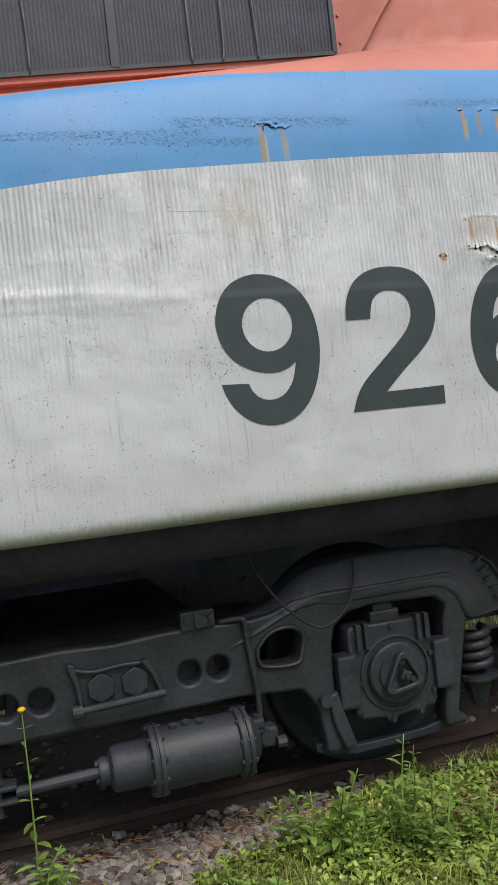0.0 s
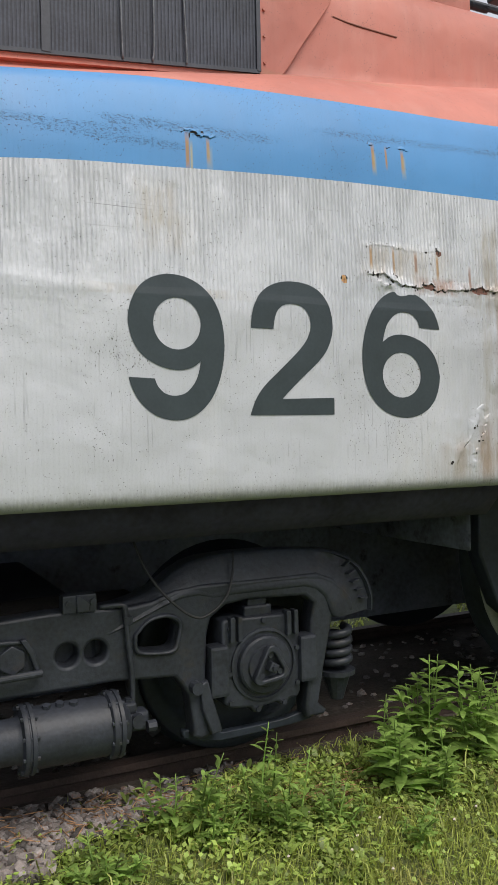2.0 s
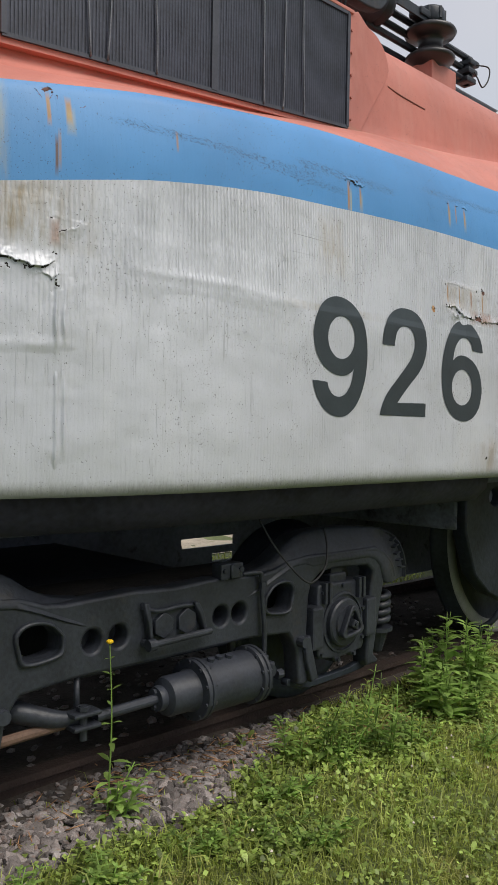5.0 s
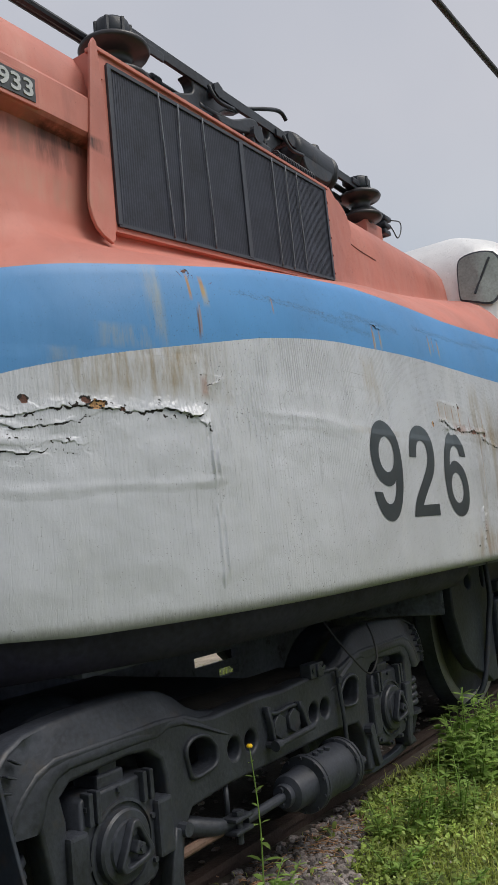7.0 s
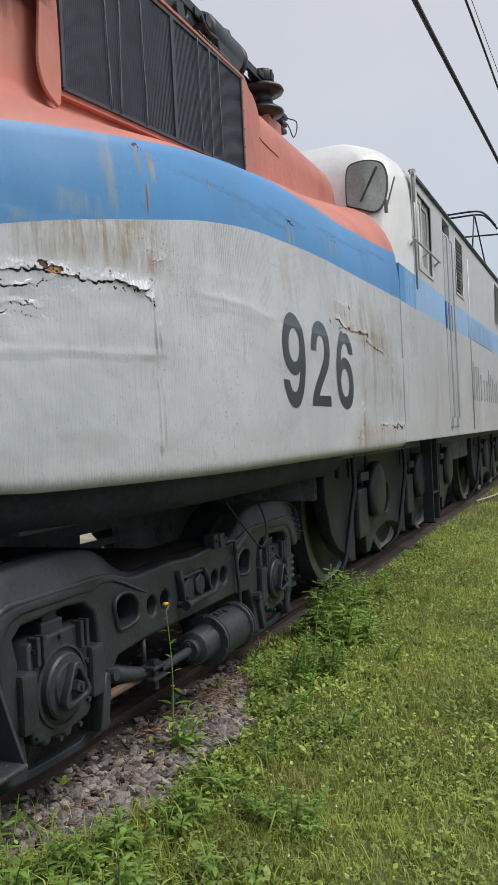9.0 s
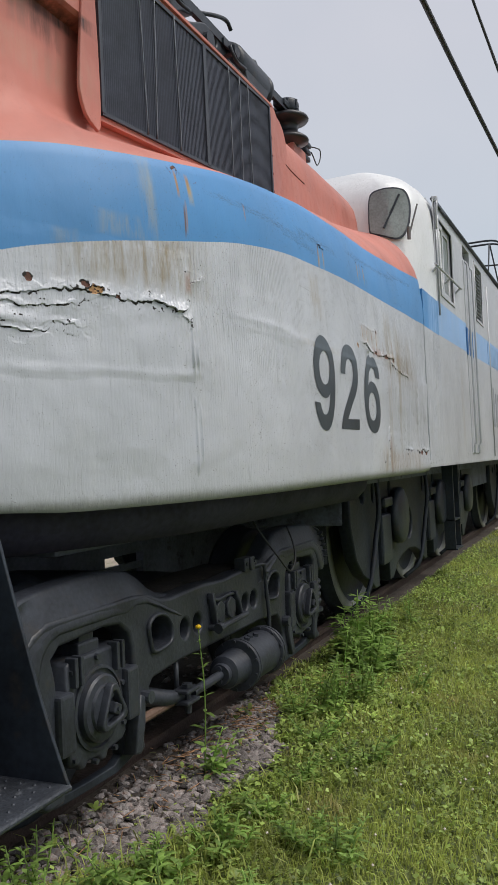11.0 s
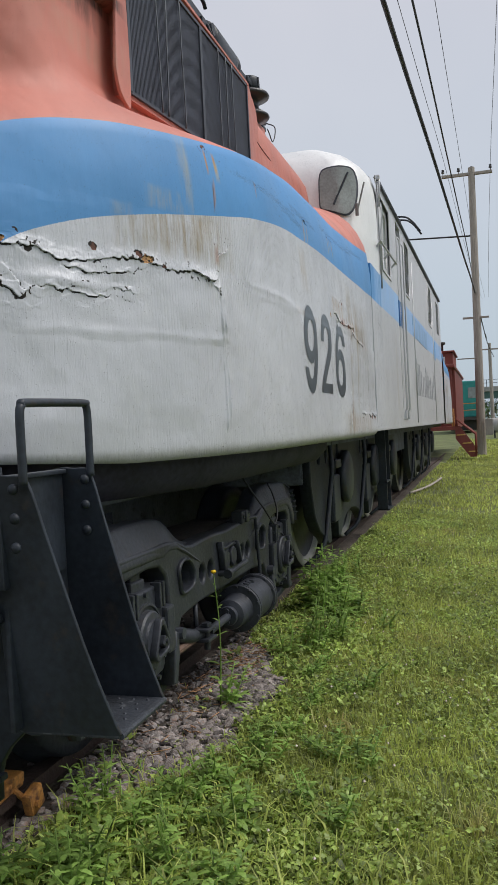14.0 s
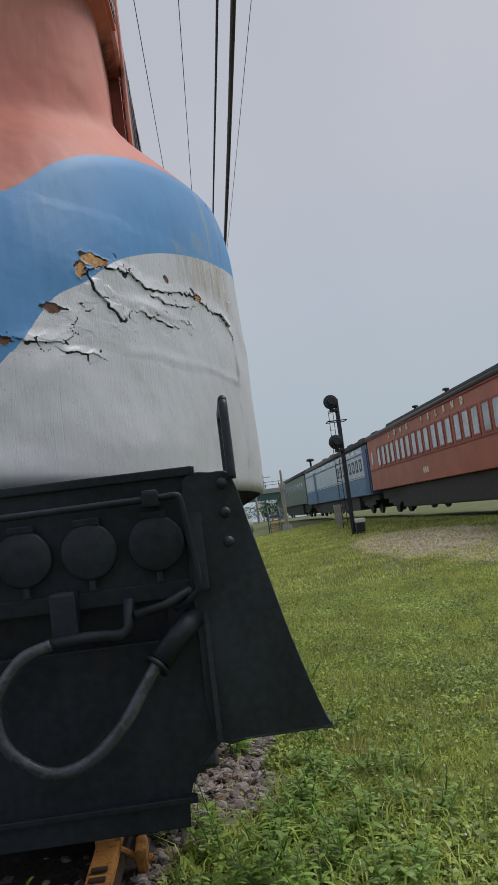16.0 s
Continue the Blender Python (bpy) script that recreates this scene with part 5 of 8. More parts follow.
for y, z, x0, x1 in ((3.50, 4.245, 1.5, 3.42), (3.52, 4.175, 2.2, 3.40), (3.50, 4.085, 2.2, 3.36), (3.56, 4.03, 2.2, 3.30), (3.50, 4.165, -1.0, 0.9), (3.75, 4.17, -1.0, 4.3), (3.62, 4.26, -1.0, 0.2), (4.2, 4.3, -1.0, 4.3)):
    bm = bmesh.new()
    rod(bm, (x0, y, z), (x1, y, z), 0.022, 8)
    part("roof_pipe", bm, BLACK, loco)
for x in (0.47,):
    bm = bmesh.new()
    lathe(bm, [(0.02, x - 0.03), (0.036, x - 0.03), (0.036, x + 0.03), (0.02, x + 0.03)], (0, 3.50, 4.165), "x", 16)
    part("pipe_collar", crisp(bm), BLACK, loco)
bm = bmesh.new()
tube(bm, bend([(1.42, 3.25, 3.84), (1.44, 3.25, 3.935), (1.50, 3.25, 3.945), (1.545, 3.25, 3.92), (1.555, 3.25, 3.84)], 4), 0.010, 6)
part("roof_eye", bm, BLACK, loco)
bm = bmesh.new()
for k in range(3):
    box(bm, (3.28 + 0.02 * k, 3.44, 4.05 + 0.065 * k), (3.40 + 0.02 * k, 3.54, 4.09 + 0.065 * k), 0.012)
box(bm, (3.33, 3.46, 4.05), (3.38, 3.52, 4.24), 0.01)
part("cable_clamp", bm, BLACK, loco)
bm = bmesh.new()
tube(bm, bend([(1.98, YC - HHALF + 0.0, 3.525), (2.10, YC - HHALF - 0.002, 3.51), (2.34, YC - HHALF - 0.002, 3.50)], 6), 0.0045, 6)
part("weld_seam", bm, mat("rusty_weld", (0.16, 0.055, 0.04), 0.8), loco)

# pilot: front plate, steps, hand rails
def lean(bm):
    """Sets a piece of the pilot front back, the more the lower it sits: the plate slopes like the sides of the steps."""
    for v in bm.verts:
        d = 0.055 + 0.125 * (1.381 - v.co.z)
        v.co = (v.co.x + d, v.co.y + d * 0.37 * (v.co.y - 2.93), v.co.z + d * 0.48 * (v.co.z - 1.22))
    return bm


half = [(2.985, 1.40), (2.975, 1.02), (2.968, 0.74), (2.972, 0.71), (3.0, 0.665), (3.05, 0.62), (3.083, 0.575), (3.098, 0.53), (3.103, 0.467)]
bm = plate([half + [(2 * YC - y, z) for y, z in half[::-1]], [(3.10, 0.95), (3.10, 1.06), (3.62, 1.06), (3.62, 0.95)]], -1.0, 0.03, 0.004)
bmesh.ops.transform(bm, matrix=Matrix(((0, 1, 0, -0.79), (1, 0, 0, 0), (0, 0, 1, 0), (0, 0, 0, 1))), verts=bm.verts[:])
bmesh.ops.recalc_face_normals(bm, faces=bm.faces[:])
pilot = part("pilot_plate", lean(bm), GRIME, loco, "black steel pilot plate with steps")
STEP = rounded([(2.945, 1.381), (2.905, 1.381), (2.885, 1.36), (2.868, 1.30), (2.850, 1.22), (2.813, 1.07), (2.774, 0.91), (2.730, 0.76), (2.696, 0.66), (2.690, 0.641), (2.72, 0.636), (2.90, 0.636), (3.02, 0.640), (3.03, 0.90), (3.03, 1.30), (3.01, 1.381)], 2)
for side in (0, 1):
    for top, low in ((-1.748, -1.655), (-1.376, -1.342)):
        bm = plate([STEP], 0, 0.012, 0.003)
        for v in bm.verts:
            y, z = v.co.x, v.co.z
            v.co = (top + (low - top) * (1.381 - z) / 0.745 + v.co.y, y if not side else 2 * YC - y, z)
        bmesh.ops.recalc_face_normals(bm, faces=bm.faces[:])
        part("step_side_plate", bm, BLACK, pilot)
    bm = bmesh.new()
    ys = (2.694, 3.0) if not side else (2 * YC - 3.0, 2 * YC - 2.694)
    box(bm, (-1.655, ys[0], 0.630), (-1.335, ys[1], 0.646), 0.004)
    tread = part("step_tread", bm, TREAD, pilot)
    bm = bmesh.new()
    y = 2.692 if not side else 2 * YC - 2.692
    rod(bm, (-1.648, y, 0.636), (-1.335, y, 0.636), 0.010, 10)
    part("rolled_edge", bm, TREAD, tread)
    if not side:
        for k in range(7):
            for j in range(5):
                bm = bmesh.new()
                rod(bm, (-1.625 + 0.042 * k, 2.73 + 0.05 * j + 0.02 * (k % 2), 0.644), (-1.625 + 0.042 * k, 2.73 + 0.05 * j + 0.02 * (k % 2), 0.650), 0.007, 6, 0.004)
                part("raised_stud", bm, TREAD, tread)
    bm = bmesh.new()
    ys = (2.995, 3.01) if not side else (2 * YC - 3.01, 2 * YC - 2.995)
    box(bm, (-1.70, ys[0], 0.646), (-1.345, ys[1], 1.379), 0.002)
    part("step_back", bm, BLACK, pilot)
    bm = bmesh.new()
    box(bm, (-1.735, min(ys) - 0.014, 1.06), (-1.383, max(ys) + 0.012, 1.377), 0.004)
    part("step_panel", bm, BLACK, pilot)
    bm = bmesh.new()
    box(bm, (-1.738, min(ys) - 0.03 * (1 - side), 1.366), (-1.382, max(ys) + 0.03 * side, 1.380), 0.004)
    part("step_ledge", bm, BLACK, pilot)
    bm = bmesh.new()
    y = 2.885 if not side else 2 * YC - 2.885
    tube(bm, bend([(-1.765, y, 1.355), (-1.765, y, 1.42), (-1.765, y, 1.54), (-1.755, y, 1.572), (-1.725, y, 1.58), (-1.41, y, 1.585), (-1.385, y, 1.577), (-1.375, y, 1.545), (-1.375, y, 1.42), (-1.375, y, 1.355)], 5), 0.0125, 10)
    part("hand_rail", bm, BLACK, pilot)

# added dark backing, stands in for the shade inside the plate's opening
bm = bmesh.new()
box(bm, (-1.74, 3.04, 0.90), (-1.70, 2 * YC - 3.04, 1.10), 0.004)
part("coupler_pocket", lean(bm), GRIME, pilot)

pilot.location = (-0.005, -0.03, -0.006)

# ---- yard behind ----
def car(name, label, length, half, z0, z1, zroof, body, roofm, at, yaw, category="railway car"):
    c = thing(name, label, category)
    bm = bmesh.new()
    box(bm, (0, -half, z0), (length, half, z1), 0.02)
    part("body", bm, body, c)
    bm = bmesh.new()
    n = 12
    prof = [(-half - 0.08, z1)] + [(-half * math.cos(math.pi * k / n), z1 + 0.12 + (zroof - z1 - 0.12) * math.sin(math.pi * k / n)) for k in range(n + 1)] + [(half + 0.08, z1)]
    a = [bm.verts.new((-0.1, y, z)) for y, z in prof]
    b = [bm.verts.new((length + 0.1, y, z)) for y, z in prof]
    for k in range(len(prof) - 1):
        bm.faces.new((a[k], a[k + 1], b[k + 1], b[k])).smooth = True
    bm.faces.new(a)
    bm.faces.new(b)
    bm.faces.new((a[0], b[0], b[-1], a[-1]))
    bmesh.ops.recalc_face_normals(bm, faces=bm.faces[:])
    part("roof", bm, roofm, c)
    for tx in (2.6, length - 2.6):
        tr = None
        for y in (-1.05, 1.05):
            bm = plate([[(tx - 1.4, 0.42), (tx - 1.25, 0.7), (tx - 0.6, 0.72), (tx - 0.4, 0.85), (tx + 0.4, 0.85), (tx + 0.6, 0.72), (tx + 1.25, 0.7), (tx + 1.4, 0.42), (tx + 0.8, 0.42), (tx + 0.5, 0.3), (tx - 0.5, 0.3), (tx - 0.8, 0.42)]], y - 0.05, 0.1, 0.02)
            ob = part("truck_frame", bm, ROOF, c)
            tr = tr or ob
        for w in (-1.0, 1.0):
            for s in (-0.75, 0.75):
                bm = bmesh.new()
                rod(bm, (tx + w, s - 0.06, 0.44), (tx + w, s + 0.06, 0.44), 0.44, 20)
                part("wheel", bm, ROOF, tr)
    # dark boxes fill the underside: running gear and the shade around it
    bm = bmesh.new()
    box(bm, (4.4, -1.25, 0.22), (length - 4.4, 1.25, z0), 0.05)
    box(bm, (0.3, -1.1, 0.62), (length - 0.3, 1.1, z0 - 0.002), 0.05)
    part("underframe_gear", bm, ROOF, c)
    c.matrix_basis = pose(*at, 0, 0, yaw)
    return c


LINE = lambda x: (x, -6.0 + 0.0035 * (x - 10), 0.74 + 0.007 * (x - 10))
coach = car("passenger_coach", "orange-red wooden passenger coach with cream lettering", 22.2, 1.45, 1.05, 3.30, 3.62, COACH, ROOF, LINE(10.0), 0.2)
blue_car = car("baggage_car", "dark blue and pale grey railway car on distant track", 23.2, 1.45, 0.90, 3.2, 3.75, NAVY, ROOF, LINE(32.45), 0.2)
green_car = car("olive_car", "olive-green railway car coupled behind a blue one", 20, 1.42, 1.05, 3.2, 3.75, OLIVE, ROOF, LINE(56.4), 0.2)
for c in (coach, blue_car, green_car):
    c.rotation_euler.y = radians(-0.40)

# coach: windows, belt rail, letter board, clerestory, sill brackets
NEAR = 1.45
TRIM = mat("coach_trim_paint", (0.30, 0.07, 0.04), 0.55, 0, 0.15, 3)
for k in range(24):
    x = 20.1 - 0.80 * k - 0.09 * ((k + 2) // 3)
    if x < 0.8:
        break
    fr = plate([[(x - 0.33, 1.98), (x + 0.33, 1.98), (x + 0.33, 2.84), (x - 0.33, 2.84)], [(x - 0.25, 2.05), (x + 0.25, 2.05), (x + 0.25, 2.77), (x - 0.25, 2.77)]], -0.02, 0.04, 0.004)
    bmesh.ops.translate(fr, vec=(0, NEAR, 0), verts=fr.verts[:])
    w = part("window", fr, TRIM, coach)
    bm = bmesh.new()
    box(bm, (x - 0.25, NEAR - 0.01, 2.05), (x + 0.25, NEAR + 0.006, 2.77))
    part("pane", bm, PANE, w)
bm = bmesh.new()
box(bm, (0.2, NEAR, 1.90), (22.0, NEAR + 0.03, 1.96), 0.006)
part("belt_rail", bm, TRIM, coach)
bm = bmesh.new()
box(bm, (0.0, NEAR, 3.24), (22.2, NEAR + 0.05, 3.32), 0.01)
part("eave_strip", bm, TRIM, coach)
bm = bmesh.new()
box(bm, (1.0, -0.75, 3.5), (21.2, 0.75, 3.85), 0.08)
part("clerestory", bm, ROOF, coach)
bm = plate([ring(21.45, 2.42, 0.15, 18, 1.9)], 0, 0.02, 0.003)
bmesh.ops.translate(bm, vec=(0, NEAR, 0), verts=bm.verts[:])
part("oval_window", bm, PANE, coach)
for body, x0, x1 in (("LONG", 14.85, 17.75), ("ISLAND", 8.5, 12.85)):
    n = len(body)
    for k, ch in enumerate(body):
        t = text_bm(ch, 0.29, 0.02, 0.016)
        cx = x1 - (x1 - x0) * k / (n - 1)
        bmesh.ops.transform(t, matrix=Matrix.Translation((cx, NEAR + 0.02, 2.99)) @ Matrix.Rotation(math.pi, 4, "Z"), verts=t.verts[:])
        part("letter", t, CREAM, coach, "cream painted letter")
for k in range(3):
    bm = bmesh.new()
    box(bm, (13.35 - 0.24 * k, NEAR, 1.33), (13.50 - 0.24 * k, NEAR + 0.008, 1.53))
    part("number_bar", bm, CREAM, coach)
for x in (6.0, 12.8, 16.9):
    bm = bmesh.new()
    lathe(bm, [(0.05, 0.0), (0.05, 0.12), (0.12, 0.14), (0.12, 0.2), (0.02, 0.22)], (x, 0.5, 3.83), "z", 12)
    part("roof_vent", bm, ROOF, coach)
for x in (3.0, 9.5, 12.5, 15.0):
    bm = bmesh.new()
    box(bm, (x, 0.5, 0.45), (x + 1.4, 1.1, 1.0), 0.05)
    part("battery_box", bm, GRIME, coach)

# blue car: pale panel, stripes, lettering bars, windows, roof vents
bm = bmesh.new()
box(bm, (1.1, 1.45, 1.82), (22.9, 1.47, 2.78), 0.004)
part("pale_panel", bm, PALE, blue_car)
bm = bmesh.new()
box(bm, (1.1, 1.45, 2.86), (22.9, 1.468, 3.14), 0.004)
part("letter_board", bm, PALE, blue_car)
bm = bmesh.new()
box(bm, (0.5, 1.45, 0.92), (22.9, 1.465, 1.70), 0.004)
part("lower_panel", bm, mat("mid_blue_car_paint", (0.11, 0.20, 0.33), 0.5, 0, 0.25, 2), blue_car)
bm = bmesh.new()
box(bm, (0.2, 1.45, 1.74), (23.0, 1.478, 1.79))
part("stripe", bm, PALE, blue_car)
for k in range(8):
    bm = bmesh.new()
    box(bm, (1.5 + 0.95 * k, 1.45, 2.05), (2.1 + 0.95 * k, 1.48, 2.62))
    part("lettering_bar", bm, GREYFRAME, blue_car)
    bm = bmesh.new()
    box(bm, (1.68 + 0.95 * k, 1.45, 2.18), (1.92 + 0.95 * k, 1.484, 2.5))
    part("lettering_bar", bm, PALE, blue_car)
for k in range(14):
    bm = bmesh.new()
    box(bm, (1.5 + 1.4 * k, 1.45, 2.92), (2.3 + 1.4 * k, 1.475, 3.08))
    part("clerestory_pane", bm, PANE, blue_car)
for x in (0.15, 17.6):
    bm = bmesh.new()
    box(bm, (x, 1.45, 1.0), (x + 0.85, 1.49, 2.95), 0.01)
    part("door", bm, NAVY, blue_car)
for k in range(6):
    bm = bmesh.new()
    box(bm, (2.0 + 3.4 * k, -0.3, 3.6), (3.2 + 3.4 * k, 0.5, 3.9), 0.05)
    part("roof_vent", bm, ROOF, blue_car)
for k in range(12):
    bm = bmesh.new()
    box(bm, (1.5 + 1.4 * k, 1.42, 2.05), (2.3 + 1.4 * k, 1.44, 2.7))
    part("window_pane", bm, PANE, green_car)
bm = bmesh.new()
lathe(bm, [(0.08, 0), (0.08, 0.4), (0.3, 0.45), (0.3, 0.6), (0.05, 0.65)], (3.0, 0.4, 3.85), "z", 12)
part("roof_vent", bm, ROOF, green_car)

# colour-light signal
sig = thing("railway_signal", "black railway signal mast with two round heads", "signal")
bm = bmesh.new()
rod(bm, (0, 0, -0.2), (0, 0, 4.75), 0.075, 12)
part("mast", bm, BLACK, sig)
for z in (4.65, 3.25):
    bm = bmesh.new()
    lathe(bm, [(0.25, 0.0), (0.25, -0.05), (0.24, -0.06), (0.10, -0.06)], (-0.14, 0.22, z), "x", 28)
    h = part("signal_head", bm, BLACK, sig)
    bm = bmesh.new()
    rod(bm, (-0.20, 0.22, z), (-0.42, 0.22, z), 0.11, 16)
    part("hood", bm, BLACK, h)
    bm = bmesh.new()
    box(bm, (-0.16, -0.03, z - 0.35), (0.0, 0.28, z - 0.24), 0.02)
    part("bracket", bm, BLACK, h)
bm = bmesh.new()
tube(bm, [(0.0, -0.2, 3.95), (0.0, 0.45, 3.95), (-0.5, 0.45, 3.95), (-0.5, -0.2, 3.95), (0.0, -0.2, 3.95)], 0.018, 6)
part("platform_rail", bm, BLACK, sig)
bm = bmesh.new()
for y in (0.14, 0.30):
    tube(bm, [(0.15, y, 0.3), (0.1, y, 4.4)], 0.012, 5)
for k in range(14):
    tube(bm, [(0.14, 0.14, 0.4 + 0.3 * k), (0.14, 0.30, 0.4 + 0.3 * k)], 0.009, 5)
part("ladder", bm, BLACK, sig)
bm = bmesh.new()
box(bm, (-0.2, -0.38, -0.1), (0.15, -0.1, 0.42), 0.03)
part("relay_box", bm, BLACK, sig)
bm = bmesh.new()
box(bm, (-0.22, -0.42, 0.42), (0.17, -0.06, 0.56), 0.03)
part("box_lid", bm, mat("white_enamel", (0.7, 0.7, 0.68), 0.5), sig)
bm = bmesh.new()
box(bm, (-0.35, -0.45, -0.15), (0.35, 0.35, -0.02), 0.02)
part("foundation", bm, CONCRETE, sig)
sig.matrix_basis = pose(24.0, -1.93, 0.35, 0, 0, 0)
cab1 = thing("relay_cabinet", "pale grey trackside relay cabinet on two posts", "cabinet")
bm = bmesh.new()
box(bm, (-0.2, -0.25, 0.55), (0.2, 0.25, 1.75), 0.02)
part("body", bm, CONCRETE, cab1)
for y in (-0.18, 0.18):
    bm = bmesh.new()
    box(bm, (-0.05, y - 0.05, -0.2), (0.05, y + 0.05, 0.56))
    part("post", bm, CONCRETE, cab1)
cab1.matrix_basis = pose(29.5, -2.36, 0.42) @ Matrix.Scale(0.62, 4)
dw = thing("crossing_signal", "weathered trackside signal post on a concrete foot", "signal")
bm = bmesh.new()
rod(bm, (0, 0, -0.1), (0, 0, 3.7), 0.12, 10, 0.06)
part("post", bm, WOOD, dw)
bm = bmesh.new()
box(bm, (-0.10, -0.16, 2.5), (0.10, 0.16, 2.9), 0.04)
part("head", bm, CONCRETE, dw)
bm = bmesh.new()
rod(bm, (0, 0, -0.1), (0, 0, 0.45), 0.35, 12, 0.25)
part("foot", bm, CONCRETE, dw)
dw.location = (45.0, -1.65, 0.42)
st = thing("platform_stairs", "dark blue platform with yellow-edged stairs", "stairs")
for k in range(6):
    bm = bmesh.new()
    box(bm, (0.0, -0.5, 0.12 + 0.24 * k), (0.25, 0.5, 0.2 + 0.24 * k))
    part("tread", bm, SAFETY, st).location.x = 0.22 * k
for y in (-0.55, 0.55):
    bm = bmesh.new()
    tube(bm, [(0, y, -0.1), (0, y, 1.2), (1.3, y, 2.6), (2.4, y, 2.6), (2.4, y, 0)], 0.04, 6)
    part("rail", bm, NAVY, st)
bm = bmesh.new()
box(bm, (1.3, -0.6, 1.45), (2.6, 0.6, 1.6))
part("landing", bm, NAVY, st)
st.matrix_basis = pose(47.0, -1.15, 0.45, 0, 0, 0) @ Matrix.Scale(0.62, 4)

# caboose and teal locomotive behind the train
cb = thing("caboose", "maroon caboose with yellow hand rails and end steps", "railway car")
bm = bmesh.new()
box(bm, (1.3, -1.4, 1.05), (9.0, 1.4, 3.05), 0.02)
part("body", bm, MAROON, cb)
bm = bmesh.new()
box(bm, (0.1, -1.45, 3.02), (9.2, 1.45, 3.14), 0.05)
part("roof", bm, MAROON, cb)
bm = bmesh.new()
box(bm, (0.1, -1.4, 1.0), (1.3, 1.4, 1.12))
part("platform", bm, MAROON, cb)
for y in (-1.3, 1.3):
    for x in (0.15, 1.2):
        bm = bmesh.new()
        tube(bm, bend([(x, y, 1.1), (x, y, 1.62), (x, y * 0.97, 1.70), (x, y * 0.85, 1.71), (x, y * 0.72, 1.71)], 4), 0.028, 6)
        part("hand_rail", bm, SAFETY, cb)
    bm = bmesh.new()
    box(bm, (0.2, y - 0.04, 1.1), (0.28, y + 0.04, 3.1))
    part("roof_post", bm, MAROON, cb)
# flared end steps with sloping rails and yellow nosings
for side in (-1, 1):
    for x in (0.12, 1.02):
        bm = bmesh.new()
        o = [(side * 1.38, 1.12), (side * 1.38, 0.72), (side * 1.82, 0.12), (side * 2.02, 0.12), (side * 2.02, 0.34), (side * 1.50, 1.12)]
        a = [bm.verts.new((x, y, z)) for y, z in o]
        b = [bm.verts.new((x + 0.05, y, z)) for y, z in o]
        bm.faces.new(a)
        bm.faces.new(b)
        for k in range(6):
            bm.faces.new((a[k], a[(k + 1) % 6], b[(k + 1) % 6], b[k]))
        bmesh.ops.recalc_face_normals(bm, faces=bm.faces[:])
        part("stringer", bm, MAROON, cb)
        bm = bmesh.new()
        tube(bm, [(x, side * 1.40, 1.12), (x, side * 1.40, 1.36), (x, side * 2.0, 0.86), (x, side * 2.0, 0.2)], 0.035, 6)
        part("step_rail", bm, MAROON, cb)
    for k in range(3):
        y = side * (1.55 + 0.18 * k)
        bm = bmesh.new()
        box(bm, (0.17, y - 0.12, 0.80 - 0.27 * k), (1.02, y + 0.12, 0.84 - 0.27 * k))
        step = part("step", bm, MAROON, cb)
        bm = bmesh.new()
        box(bm, (0.10, y - 0.13, 0.825 - 0.27 * k), (0.19, y + 0.14, 0.855 - 0.27 * k))
        part("nosing", bm, mat("yellow_nosing_paint", (0.62, 0.42, 0.10), 0.6) if (k, side) == (0, -1) else bpy.data.materials["yellow_nosing_paint"], step)
bm = bmesh.new()
box(bm, (1.0, -1.38, 3.1), (3.6, 1.38, 3.58), 0.04)
cupola = part("cupola", bm, MAROON, cb)
bm = bmesh.new()
box(bm, (0.9, -1.44, 3.58), (3.7, 1.44, 3.64), 0.02)
part("cupola_roof", bm, MAROON, cupola)
for y in (-0.95, -0.35, 0.35, 0.95):
    bm = bmesh.new()
    box(bm, (0.985, y - 0.17, 3.2), (1.01, y + 0.17, 3.45), 0.01)
    part("cupola_window", bm, PANE, cupola)
bm = bmesh.new()
lathe(bm, [(0.07, 3.6), (0.07, 3.84), (0.14, 3.88), (0.14, 3.95), (0.03, 3.96)], (1.2, -1.0, 0.0), "z", 12)
part("chimney", bm, ROOF, cb)
cb.matrix_basis = pose(23.4, YC, 0.12, 0, 0, 0)
tl = thing("teal_locomotive", "teal diesel switcher with yellow railings", "locomotive")
bm = bmesh.new()
box(bm, (0.0, -1.35, 1.3), (2.6, 1.35, 4.0), 0.1)
box(bm, (2.6, -0.9, 1.3), (10.0, 0.9, 3.4), 0.1)
part("body", bm, TEAL, tl)
bm = bmesh.new()
box(bm, (-0.5, -1.45, 1.05), (10.5, 1.45, 1.3), 0.02)
part("deck", bm, ROOF, tl)
for y in (-0.65, 0.65):
    bm = bmesh.new()
    box(bm, (-0.02, y - 0.35, 2.7), (0.02, y + 0.35, 3.5), 0.01)
    part("window", bm, GLASSY, tl)
bm = bmesh.new()
tube(bm, [(-0.45, -1.4, 1.3), (-0.45, -1.4, 2.3), (-0.45, 1.4, 2.3), (-0.45, 1.4, 1.3)], 0.04, 6)
tube(bm, [(-0.45, -1.4, 1.8), (-0.45, 1.4, 1.8)], 0.03, 6)
part("railing", bm, SAFETY, tl)
for x in (1.5, 8.0):
    bm = bmesh.new()
    box(bm, (x - 1.2, -1.1, 0.3), (x + 1.2, 1.1, 1.05), 0.1)
    part("truck", bm, ROOF, tl)
tl.matrix_basis = pose(60.0, 3.5, 0.3, 0, 0, 2)

